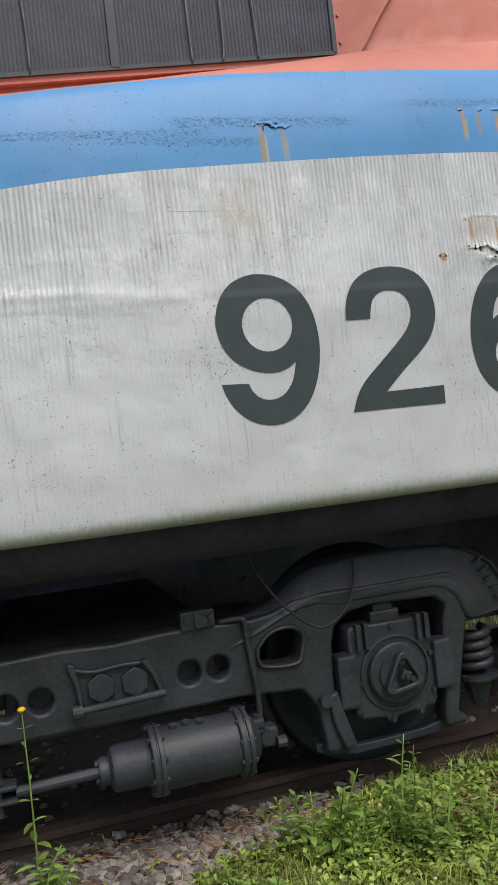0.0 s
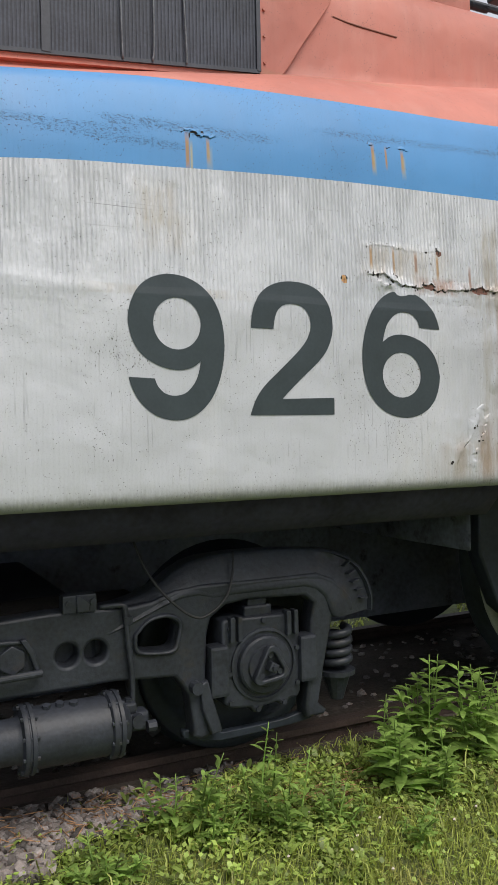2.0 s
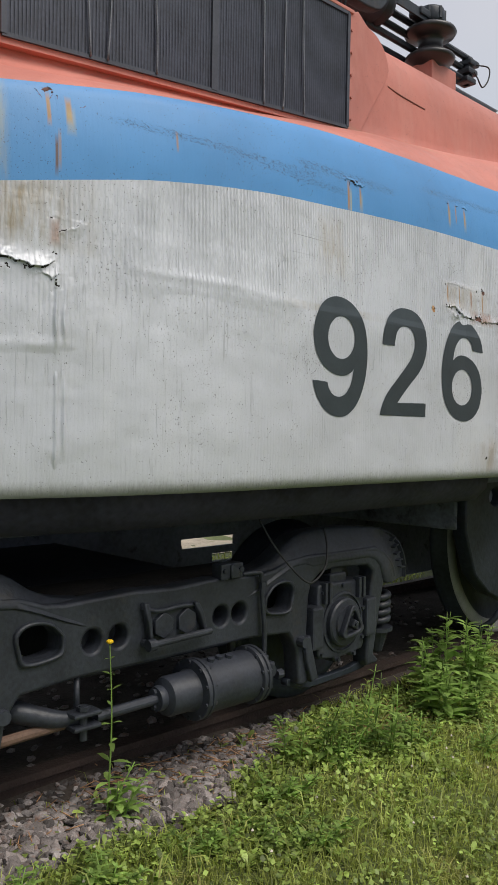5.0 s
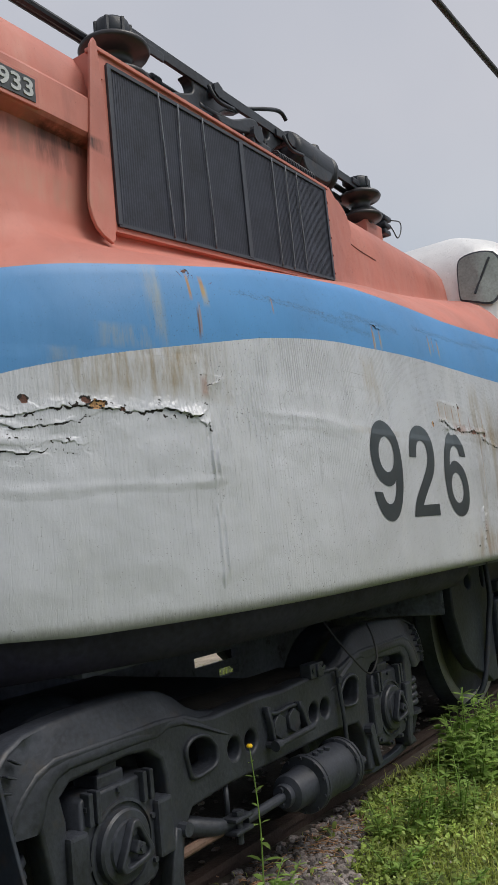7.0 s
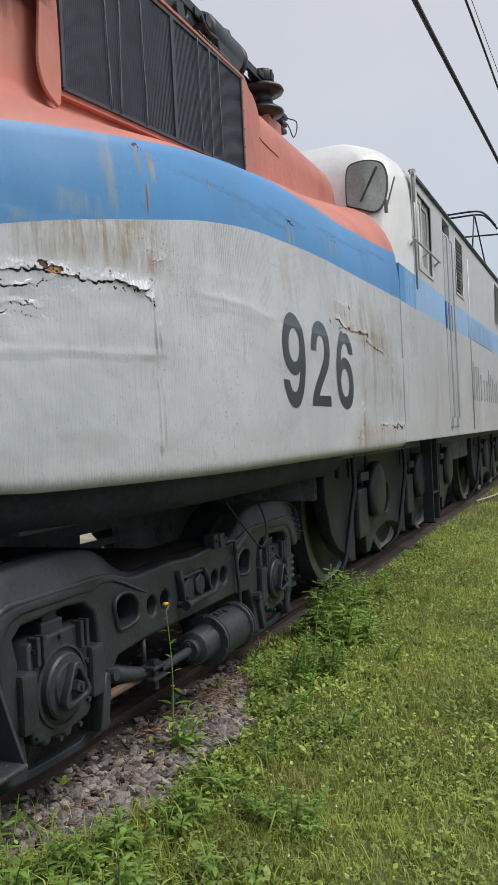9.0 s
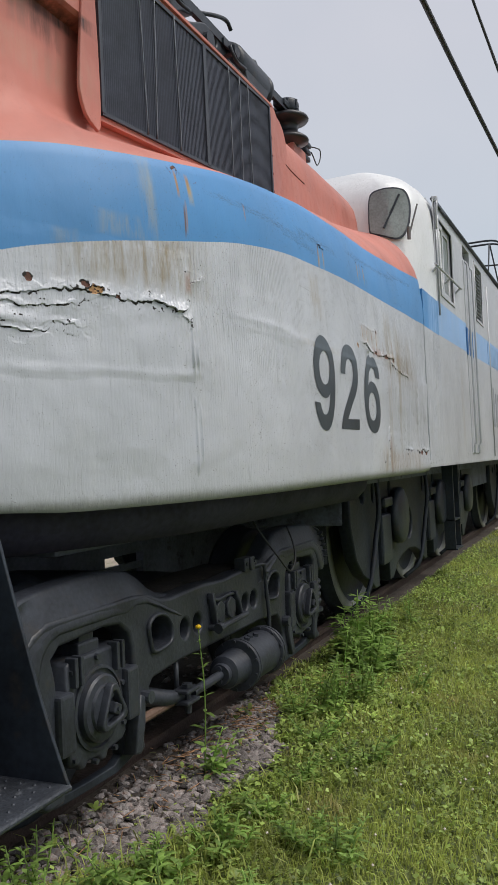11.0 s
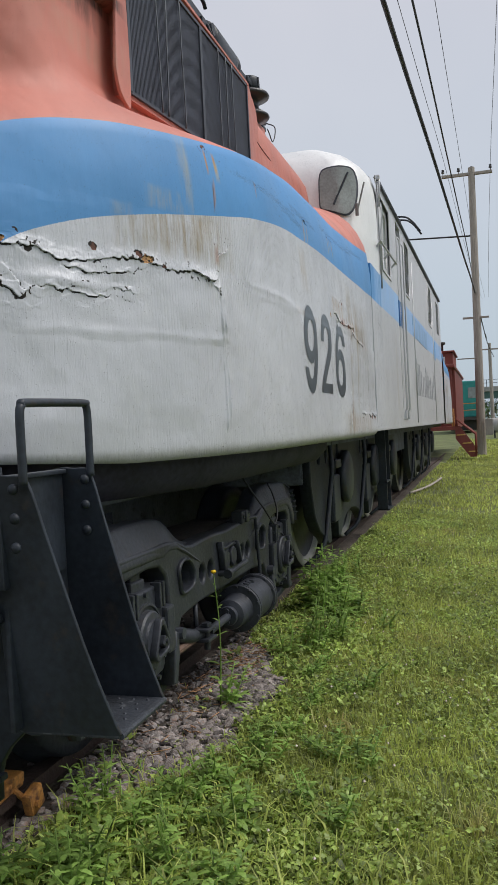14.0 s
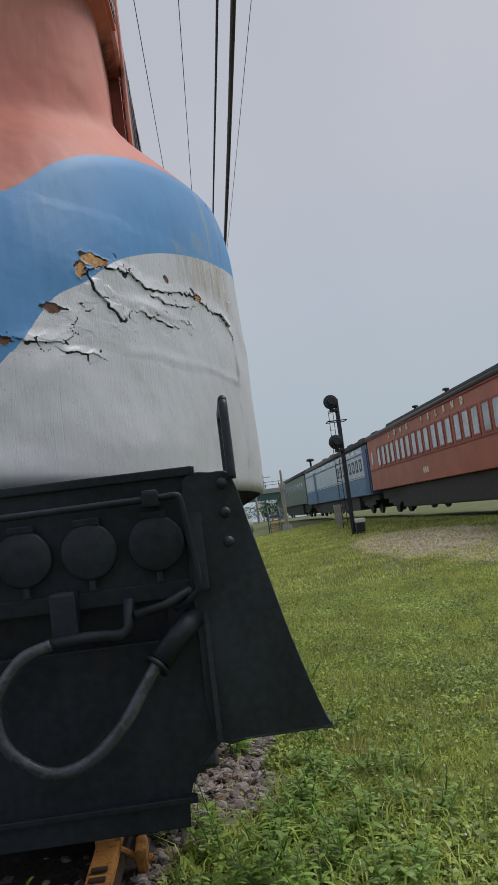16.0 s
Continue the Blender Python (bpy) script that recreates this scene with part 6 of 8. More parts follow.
# road bridge
br = thing("road_bridge", "concrete road bridge with green girders and railings", "bridge")
bm = bmesh.new()
box(bm, (0, -60, 4.7), (9, 60, 5.4), 0.05)
part("deck", bm, CONCRETE, br)
bm = bmesh.new()
box(bm, (0.3, -60, 3.7), (0.8, 60, 4.7))
part("girder", bm, mat("green_girder_paint", (0.06, 0.13, 0.12), 0.6), br)
for y in range(-60, 61, 12):
    bm = bmesh.new()
    box(bm, (2, y + 3.4, -0.5), (3.2, y + 4.6, 4.7), 0.05)
    part("pier", bm, CONCRETE, br)
for k in range(61):
    bm = bmesh.new()
    box(bm, (0.2, -60 + 2 * k, 5.4), (0.28, -59.92 + 2 * k, 6.4))
    part("rail_post", bm, GREYFRAME, br)
for z in (5.9, 6.35):
    bm = bmesh.new()
    box(bm, (0.2, -60, z), (0.27, 60, z + 0.06))
    part("railing", bm, GREYFRAME, br)
br.location = (118, 0, 0.5)
br.rotation_euler.z = radians(-6)


def bush(x, y, w, h, seed, n=1500):
    r = np.random.default_rng(seed)
    t = thing("tree", "leafy green tree in the distance", "tree", "distant trees")
    t.location = (x, y, ground_z(x, y))
    bm = bmesh.new()
    tube(bm, [(0, 0, -0.2), (0.1, 0, h * 0.35), (0.0, 0.1, h * 0.7)], [0.18, 0.13, 0.05], 7)
    for k in range(4):
        a = k * 1.6
        tube(bm, [(0.05, 0, h * 0.3), (math.cos(a) * w * 0.3, math.sin(a) * w * 0.3, h * 0.62)], [0.08, 0.03], 5)
    part("trunk", bm, WOOD, t)
    V, F = [], []
    lobes = [(r.normal(0, w * 0.28), r.normal(0, w * 0.28), h * r.uniform(0.35, 0.85), w * r.uniform(0.16, 0.3)) for _ in range(9)]
    for _ in range(n):
        cx, cy, cz, cr = lobes[r.integers(9)]
        d = r.normal(0, 1, 3)
        d /= np.linalg.norm(d)
        p = np.array((cx, cy, cz)) + d * cr * r.uniform(0.6, 1.1)
        u, v = r.normal(0, 1, 3), r.normal(0, 1, 3)
        s = 0.16 * h / 5
        k = len(V)
        V += [tuple(p - u * s), tuple(p + v * s), tuple(p + u * s)]
        F.append((k, k + 1, k + 2))
    me = bpy.data.meshes.new("crown")
    me.from_pydata(V, [], F)
    me.materials.append(LEAF)
    ob = new("crown", me)
    ob.parent = t


for k, (x, y, w, h) in enumerate(((95, 3.5, 6, 5), (102, -1.5, 5, 4), (108, 7, 7, 6), (70, 0.6, 3, 2.4), (125, -8, 8, 6), (128, 2, 8, 6.5), (130, 14, 9, 7), (80, 9, 5, 5), (112, -6, 6, 5), (132, -18, 9, 7), (135, -30, 10, 8), (88, 6.5, 5, 4.4))):
    bush(x, y, w * 0.7, h * 0.5, 100 + k)
pole = thing("utility_pole", "weathered leaning wooden utility pole with crossarm and insulators", "utility pole")
bm = bmesh.new()
rod(bm, (0, 0, -0.3), (0, 0, 10.4), 0.16, 14, 0.115)
part("post", bm, WOOD, pole)
bm = bmesh.new()
box(bm, (-0.07, -0.72, 10.12), (0.05, 1.05, 10.22), 0.01)
part("crossarm", bm, WOOD, pole)
PORC = mat("dark_porcelain", (0.022, 0.022, 0.026), 0.3, 0, 0.15, 6)


def pin_insulator(y, z, up=True):
    bm = bmesh.new()
    lathe(bm, [(0.015, -0.02), (0.015, 0.08), (0.06, 0.09), (0.055, 0.13), (0.03, 0.15), (0.05, 0.17), (0.045, 0.21), (0.02, 0.22)], (0, y, z), "z", 14)
    part("insulator", bm, PORC, pole)


for y in (-0.66, 0.0, 0.45, 1.0):
    pin_insulator(y, 10.22)
bm = bmesh.new()
rod(bm, (0, 0.12, 7.95), (0, 3.6, 8.1), 0.03, 8)
part("bracket_arm", bm, WIRE, pole)
bm = bmesh.new()
box(bm, (-0.1, -0.42, 4.95), (-0.02, 0.5, 5.02), 0.01)
box(bm, (-0.1, -0.1, 3.5), (-0.06, 0.75, 3.54), 0.01)
part("lower_crossarm", bm, WOOD, pole)
bm = bmesh.new()
box(bm, (-0.30, -0.42, 0.72), (-0.1, -0.15, 1.32), 0.02)
part("meter_box", bm, CONCRETE, pole)
pole.matrix_basis = pose(27.2, 1.99, 0.12, 0.4, 0, 0)

far_pole = thing("utility_pole", "distant weathered wooden utility pole with crossarm", "utility pole")
bm = bmesh.new()
rod(bm, (0, 0, -0.3), (0, 0, 6.7), 0.15, 10, 0.11)
part("post", bm, WOOD, far_pole)
bm = bmesh.new()
box(bm, (-0.06, -1.0, 6.2), (0.06, 1.0, 6.3), 0.01)
part("crossarm", bm, WOOD, far_pole)
far_pole.matrix_basis = pose(60, 1.5, 0.3, 0, 0, 0)
for at in ((112, -4.0, 0.5), (125, -6.2, 0.5), (160, -8, 0.5)):
    copy_thing(far_pole, pose(*at, 0, 0, 0) @ Matrix.Scale(1.2, 4))


def wire(pts, r):
    bm = bmesh.new()
    tube(bm, bend(pts, 8), r, 6)
    tagged(bm_object("overhead_wire", bm, WIRE), "black overhead cable strung between wooden poles", "wire", "overhead wires")


# each: height and sideways place over x = 0, their slopes up to the pole, thickness
for y0, z0, dy, dz, r in ((2.354, 4.777, -0.01365, 0.0450, 0.022), (2.303, 5.909, -0.00562, 0.0564, 0.014), (3.276, 9.246, -0.01767, 0.0467, 0.007), (2.476, 9.690, -0.00819, 0.0335, 0.007), (0.906, 10.699, 0.01263, -0.0037, 0.007)):
    pts = [(-40, y0 - 40 * dy, z0 + 1.6), (-15, y0 - 15 * dy, z0 + 0.1)] + [(x, y0 + x * dy, z0 + x * dz) for x in (0, 9, 18, 27.2)]
    wire(pts + [(45, y0 + 45 * dy - 0.1, z0 + 26 * dz - 0.2), (62, y0 + 62 * dy - 0.3, z0 + 27.2 * dz + 0.1)], r)

# fallen pole length lying by the far rail
bm = bmesh.new()
tube(bm, bend([(15.0, 2.75, ground_z(15, 2.75) + 0.08), (13.2, 2.9, ground_z(13.2, 2.9) + 0.05), (11.8, 3.15, ground_z(11.8, 3.15) + 0.05)], 4), 0.025, 6)
tagged(bm_object("stick", bm, WOOD), "pale bent stick lying on the grass beside the rail", "stick")
tank = thing("storage_tank", "galvanised steel tank on dark legs in the grass", "tank")
bm = bmesh.new()
lathe(bm, [(0.05, 0.0), (0.34, 0.02), (0.42, 0.08), (0.42, 1.22), (0.34, 1.28), (0.05, 1.3)], (0, 0, 0.62), "y", 20)
part("shell", bm, CONCRETE, tank)
for y in (0.2, 1.1):
    for x in (-0.25, 0.25):
        bm = bmesh.new()
        box(bm, (x - 0.04, y - 0.04, -0.1), (x + 0.04, y + 0.04, 0.45), 0.01)
        part("leg", bm, BLACK, tank)
tank.location = (45.0, 0.36, 0.40)

from mathutils.bvhtree import BVHTree

# ---- locomotive: lettering, peeling paint, number boards, cab fittings ----
def skin(x, z, off=0.0):
    """A point on the near side of the nose, off metres proud of it."""
    if x >= X0:
        return Vector((x, YC - HALF - off, z))
    c = max(-1.0, (x - X0) / XA)
    s = math.sqrt(max(0.0, 1 - c * c))
    nrm = Vector((c / XA, -s / HALF, 0)).normalized()
    return Vector((X0 + XA * c, YC - HALF * s, z)) + nrm * off


NOSE_TREE = BVHTree.FromBMesh(nose_bm())


def on_skin(x, z, off):
    """A point off metres proud of the true, dented nose side."""
    a, b = skin(x, z, 0.3), skin(x, z, 0.0)
    d = (b - a).normalized()
    hit = NOSE_TREE.ray_cast(a, d)[0] or b
    return hit - d * off


def fit_text(body, x0, x1, z0, z1, bold):
    bm = text_bm(body, 1.0, 0.004, bold)
    lo = Vector([min(v.co[i] for v in bm.verts) for i in range(3)])
    hi = Vector([max(v.co[i] for v in bm.verts) for i in range(3)])
    for v in bm.verts:
        v.co.x = x0 + (v.co.x - lo.x) / (hi.x - lo.x) * (x1 - x0)
        v.co.z = z0 + (v.co.z - lo.z) / (hi.z - lo.z) * (z1 - z0)
    return bm


NINE = [(0.0, 0.293), (0.13, 0.29), (0.26, 0.285), (0.285, 0.235), (0.35, 0.185), (0.46, 0.165), (0.58, 0.185), (0.67, 0.25), (0.715, 0.32), (0.74, 0.407), (0.66, 0.365), (0.56, 0.345), (0.44, 0.345), (0.30, 0.37), (0.15, 0.43), (0.05, 0.52), (0.0, 0.64),
        (0.0, 0.72), (0.05, 0.84), (0.15, 0.93), (0.30, 0.985), (0.47, 1.0), (0.65, 0.975), (0.80, 0.91), (0.92, 0.80), (0.98, 0.67), (1.0, 0.53), (0.985, 0.40), (0.94, 0.27), (0.86, 0.15), (0.74, 0.06), (0.60, 0.01), (0.47, 0.0), (0.33, 0.015), (0.20, 0.06), (0.09, 0.14), (0.03, 0.22)]
BOWL = ring(0.4975, 0.661, 0.246, 28, 0.72)
TWO = [(0.0, 0.0), (1.0, 0.0), (1.0, 0.128), (0.375, 0.120), (0.46, 0.18), (0.62, 0.285), (0.80, 0.39), (0.92, 0.49), (0.98, 0.60), (0.99, 0.70), (0.955, 0.82), (0.87, 0.92), (0.73, 0.98), (0.52, 1.0), (0.31, 0.98), (0.14, 0.91), (0.05, 0.81), (0.02, 0.71), (0.015, 0.635),
       (0.275, 0.635), (0.285, 0.70), (0.32, 0.775), (0.40, 0.82), (0.52, 0.83), (0.63, 0.81), (0.70, 0.755), (0.725, 0.68), (0.70, 0.60), (0.63, 0.52), (0.50, 0.43), (0.32, 0.315), (0.16, 0.215), (0.06, 0.12)]


def glyph(outlines, x0, x1, z0, z1):
    """A painted numeral that follows the dented sheet."""
    bm = plate([[(x0 + u * (x1 - x0), z0 + v * (z1 - z0)) for u, v in o] for o in outlines], 0, 0.004, 0.0, 0)
    bmesh.ops.delete(bm, geom=[f for f in bm.faces if abs(f.normal.y) < 0.5 or f.calc_center_median().y > 0.002], context="FACES")
    for k in range(1, 14):
        for co, no in (((x0 + (x1 - x0) * k / 14, 0, 0), (1, 0, 0)), ((0, 0, z0 + (z1 - z0) * k / 14), (0, 0, 1))):
            bmesh.ops.bisect_plane(bm, geom=bm.verts[:] + bm.edges[:] + bm.faces[:], plane_co=co, plane_no=no)
    for v in bm.verts:
        v.co = on_skin(v.co.x, v.co.z, 0.0024)
    bmesh.ops.recalc_face_normals(bm, faces=bm.faces[:])
    return bm


def softer(o):
    """Cuts the blunt corners of an outline and keeps the sharp ones."""
    for _ in range(2):
        res = []
        for k, b in enumerate(o):
            a, c = o[k - 1], o[(k + 1) % len(o)]
            u, v = Vector((b[0] - a[0], 1.4 * (b[1] - a[1]))), Vector((c[0] - b[0], 1.4 * (c[1] - b[1])))
            if abs(u.angle_signed(v, 0.0)) < 0.75:
                res += [tuple(0.25 * p + 0.75 * q for p, q in zip(e, b)) for e in (a, c)]
            else:
                res.append(b)
        o = res
    return o


def turned(o):
    return [(1 - u, 1 - v) for u, v in o]


for outlines, x0, x1, z0, z1 in (([NINE, BOWL], 0.787, 1.150, 1.660, 2.174), ([TWO], 1.250, 1.612, 1.677, 2.180), ([turned(NINE), turned(BOWL)], 1.742, 2.127, 1.660, 2.174)):
    part("numeral", glyph([softer(o) for o in outlines], x0, x1, z0, z1), CHAR, loco, "large dark grey painted numeral")
# weathered brand lettering, as plain bars
FADED = mat("faded_lettering", (0.27, 0.285, 0.31), 0.6, 0, 0.25, 9)
for k, (x, w, z1) in enumerate(((8.05, 0.42, 2.20), (8.56, 0.56, 2.10), (9.22, 0.26, 2.18), (9.56, 0.30, 2.10), (9.94, 0.34, 2.10), (10.46, 0.30, 2.20))):
    for u in ((0.0, 0.09), (w - 0.09, w)) + (((w / 2 - 0.045, w / 2 + 0.045),) if w > 0.4 else ()):
        bm = bmesh.new()
        box(bm, (8.15 + (x + u[0] - 8.05) * 1.45, YC - HALF - 0.003, 1.84), (8.15 + (x + u[1] - 8.05) * 1.45, YC - HALF + 0.01, 1.84 + (z1 - 1.84) * 1.45 - (0.06 if u[0] else 0.0)))
        part("lettering_bar", bm, FADED, loco)

CRACK = mat("dark_crack", (0.022, 0.019, 0.017), 0.9, 0, 0.4, 20)
FILLER = mat("ochre_body_filler", (0.50, 0.29, 0.13), 0.85, 0, 0.4, 20, 0.6, 60, (0.20, 0.075, 0.04), 0.6)
PRIMER = mat("bare_rusty_primer", (0.13, 0.06, 0.045), 0.85, 0, 0.4, 25, 0.5, 60)


def bumpy(points, scale, seed):
    return np.array([noise.noise((a * scale, b * scale, seed)) for a, b in points])


def paint_patch(x0, x1, z0, z1, step, cracks, bare=(), ridges=(), plates=0.0, seed=1.0, label="", dents=()):
    """A sheet of old paint over the nose side that lifts along cracks.

    cracks: (points, gap, lift, length of the lifted sheet, side that lifts: 1 above, -1 below)
    bare: (x, z, half width, half height, material index) where the coat has fallen off
    ridges: (x, z low, z high, height, half width), upright wrinkles
    dents: (points, height, half width), soft lengthwise folds in the sheet"""
    nx, nz = int((x1 - x0) / step) + 1, int((z1 - z0) / step) + 1
    gx_, gz_ = np.meshgrid(np.linspace(x0, x1, nx), np.linspace(z0, z1, nz), indexing="ij")
    X, Z = gx_.ravel(), gz_.ravel()
    pts = list(zip(X, Z))
    n1, n2 = bumpy(pts, 24, seed), bumpy(pts, 70, seed + 5)
    n3, n4 = bumpy(pts, 9, seed + 9), bumpy(pts, 31, seed + 14)
    n5 = bumpy(pts, 5, seed + 20)
    WX, WZ = X + 0.008 * n1 + 0.004 * n2, Z + 0.010 * n4 + 0.005 * n2
    edge = np.minimum(np.minimum(X - x0, x1 - X), np.minimum(Z - z0, z1 - Z))
    h = -0.0030 + 0.0045 * np.clip((edge + 0.02 * n3 + 0.01 * n1) / 0.11, 0, 1)
    idx = np.zeros(len(X), int)
    near = np.full(len(X), 9.0)
    dark = np.zeros(len(X), bool)
    for line, gap, lift, length, up in cracks:
        best, sign, run = np.full(len(X), 9.0), np.ones(len(X)), np.zeros(len(X))
        total = sum(math.hypot(c - a, d - b) for (a, b), (c, d) in zip(line, line[1:]))
        done = 0.0
        for (ax, az), (bx, bz) in zip(line, line[1:]):
            ux, uz = bx - ax, bz - az
            ln = math.hypot(ux, uz)
            PX, PZ = (WX, WZ) if lift > 0.0036 else (X, Z + 0.003 * n3)
            t = np.clip(((PX - ax) * ux + (PZ - az) * uz) / ln ** 2, 0, 1)
            d = np.hypot(PX - ax - t * ux, PZ - az - t * uz)
            hit = d < best
            side = ux * (PZ - az) - uz * (PX - ax)
            sign[hit], run[hit], best[hit] = np.sign(side[hit]), done + t[hit] * ln, d[hit]
            done += ln
        taper = np.clip(np.minimum(run, total - run) / min(0.05, total * 0.35), 0, 1)
        d = best * sign * up
        near = np.minimum(near, best) if lift > 0.0065 else near
        rise = 0.7 * lift * taper * np.clip(0.7 + 0.7 * n5, 0.2, 1.2)
        h += np.where((d >= 0) & (d < length), rise * np.clip(1 - d / length, 0, 1) ** 1.4, 0)
        width = 0.48 * gap * (0.15 + taper) * np.clip(0.75 + 1.6 * n4, 0.0, 1.8)
        open_ = (d < 0) & (d > -width)
        dark |= open_
        h[open_] = np.minimum(h[open_], 0.0012)
    if plates:
        r = np.random.default_rng(int(seed * 10))
        kx, kz = int((x1 - x0) / 0.042) + 1, int((z1 - z0) / 0.030) + 1
        sx = x0 + (np.arange(kx)[:, None] + r.uniform(0, 1, (kx, kz))) * 0.042
        sz = z0 + (np.arange(kz)[None, :] + r.uniform(0, 1, (kx, kz))) * 0.030
        lift_of, tx, tz = r.uniform(0, 1, kx * kz), r.uniform(-1, 1, kx * kz), r.uniform(-1, 1, kx * kz)
        ci, cj = ((X - x0) / 0.042).astype(int), ((Z - z0) / 0.030).astype(int)
        f1, f2, cell = np.full(len(X), 9.0), np.full(len(X), 9.0), np.zeros(len(X), int)
        for di in (-1, 0, 1):
            for dj in (-1, 0, 1):
                i, j = np.clip(ci + di, 0, kx - 1), np.clip(cj + dj, 0, kz - 1)
                d = np.hypot(WX - sx[i, j], (WZ - sz[i, j]) * 1.3)
                new1 = d < f1
                f2 = np.where(new1, f1, np.minimum(f2, np.where(i * kz + j == cell, 9.0, d)))
                cell = np.where(new1, i * kz + j, cell)
                f1 = np.minimum(f1, d)
        m = np.clip(1.15 - near / (0.055 * (1 + 0.8 * n3)), 0, 1) * (edge > 0.03)
        h += m * plates * (0.004 * lift_of[cell] + 0.022 * (tx[cell] * (WX - sx.ravel()[cell]) + tz[cell] * (WZ - sz.ravel()[cell])))
        dark |= (f2 - f1 < 0.0022 * m) & (m > 0.5) & (n1 > 0.28)
    for x, z, rx, rz, k in bare:
        q = np.hypot((WX - x) / rx, (WZ - z) / rz) + 0.55 * n4 + 0.35 * n1 + 0.2 * n2
        h = np.where(q < 1, np.minimum(h, 0.0016), np.where(q < 1.25, h + 0.001, h))
        idx[q < 1] = k
        dark |= (q >= 1) & (q < 1.0 + 0.004 / min(rx, rz)) & (Z > z) & (n2 > -0.2)
    for x, za, zb, height, w in ridges:
        on = np.clip(np.minimum(Z - za, zb - Z) / 0.05, 0, 1) * np.clip(0.6 + n3, 0, 1)
        h += height * on * np.exp(-((X + 0.006 * n3 - x) / w) ** 2)
    for line, height, w in dents:
        lx, lz = [p[0] for p in line], [p[1] for p in line]
        on = np.clip(np.minimum(X - lx[0], lx[-1] - X) / 0.15, 0, 1) * np.clip(0.75 + 0.5 * n5, 0.2, 1.2)
        h += height * on * np.exp(-((Z + 0.006 * n3 - np.interp(X, lx, lz)) / w) ** 2)
    idx[dark] = 2
    verts = [on_skin(a, b, c)[:] for a, b, c in zip(X, Z, h)]
    i, j = np.meshgrid(np.arange(nx - 1), np.arange(nz - 1), indexing="ij")
    q = (i * nz + j).ravel()
    quads = np.stack([q, q + nz, q + nz + 1, q + 1], 1)
    hh = h[quads]
    keep = hh.max(1) > -0.001
    quads, hh = quads[keep], hh[keep]
    k = idx[quads]
    mi = np.where((k == 2).sum(1) > 1, 2, np.where(k == 2, 0, k).max(1))
    cx, cz = X[quads[:, 0]], Z[quads[:, 0]]
    blue = cz > np.array([smooth(v, WHITE_TOP) for v in cx])
    mi = np.where((mi == 0) & blue, 1, mi)
    me = bpy.data.meshes.new("peeling_paint")
    me.from_pydata(verts, [], quads.tolist())
    me.polygons.foreach_set("material_index", mi.astype(np.int32))
    me.polygons.foreach_set("use_smooth", (hh.max(1) - hh.min(1) < 0.0022))
    for m in (SILVER, BLUE, CRACK, FILLER, PRIMER):
        me.materials.append(m)
    ob = new("peeling_paint", me)
    ob.parent = loco
    if label:
        ob["label"] = label


paint_patch(-1.66, -0.20, 1.76, 2.42, 0.0026, [
    ([(-1.42, 2.069), (-1.34, 2.135), (-1.22, 2.133), (-1.15, 2.101), (-1.03, 2.105), (-0.93, 2.133), (-0.83, 2.137), (-0.65, 2.119), (-0.52, 2.135), (-0.40, 2.106), (-0.34, 2.142)], 0.008, 0.016, 0.05, 1),
    ([(-1.38, 2.119), (-1.37, 2.049), (-1.32, 2.000), (-1.27, 1.957), (-1.22, 1.993)], 0.008, 0.012, 0.05, 1),
    ([(-1.32, 2.090), (-1.27, 2.002), (-1.24, 1.963)], 0.004, 0.008, 0.04, -1),
    ([(-1.22, 2.003), (-1.13, 1.996), (-1.06, 1.979), (-0.98, 1.982), (-0.955, 1.997)], 0.006, 0.008, 0.02, 1),
    ([(-0.96, 2.004), (-0.92, 2.016), (-0.84, 2.001)], 0.004, 0.008, 0.03, 1),
    ([(-1.14, 2.081), (-1.05, 2.064), (-0.95, 2.073), (-0.85, 2.086)], 0.008, 0.012, 0.05, 1),
    ([(-1.62, 1.852), (-1.53, 1.848), (-1.47, 1.853), (-1.44, 1.889), (-1.43, 1.949), (-1.40, 1.989)], 0.004, 0.008, 0.05, 1),
    ([(-1.51, 1.843), (-1.46, 1.828), (-1.40, 1.824), (-1.33, 1.810)], 0.006, 0.007, 0.03, 1),
    ([(-1.41, 1.829), (-1.40, 1.789), (-1.41, 1.769)], 0.003, 0.004, 0.02, 1),
    ([(-1.44, 1.919), (-1.39, 1.899), (-1.36, 1.870)], 0.002, 0.004, 0.03, 1),
    ([(-0.35, 2.192), (-0.34, 2.232), (-0.28, 2.253), (-0.25, 2.294)], 0.004, 0.008, 0.04, -1),
    ([(-0.40, 2.101), (-0.36, 2.072), (-0.335, 2.102)], 0.004, 0.008, 0.04, 1)],
    [(-1.355, 2.152, 0.040, 0.026, 3), (-1.405, 2.105, 0.014, 0.028, 3), (-0.79, 2.142, 0.030, 0.014, 3), (-0.83, 2.162, 0.014, 0.012, 4), (-1.02, 2.160, 0.012, 0.012, 4), (-1.490, 1.962, 0.026, 0.014, 4), (-1.63, 1.846, 0.03, 0.013, 4), (-1.63, 1.966, 0.02, 0.007, 3), (-0.70, 2.133, 0.012, 0.010, 4)],
    [(-0.345, 1.792, 2.12, 0.010, 0.0062), (-0.318, 1.813, 2.08, 0.008, 0.006)], 0.5, 2.0, "silver paint sheet cracked and lifting off",
    [([(-1.35, 1.85), (-1.0, 1.855), (-0.75, 1.858), (-0.5, 1.855), (-0.22, 1.865)], 0.0026, 0.018), ([(-1.30, 2.03), (-1.15, 2.032), (-1.05, 2.018), (-0.93, 2.018)], 0.010, 0.026)])
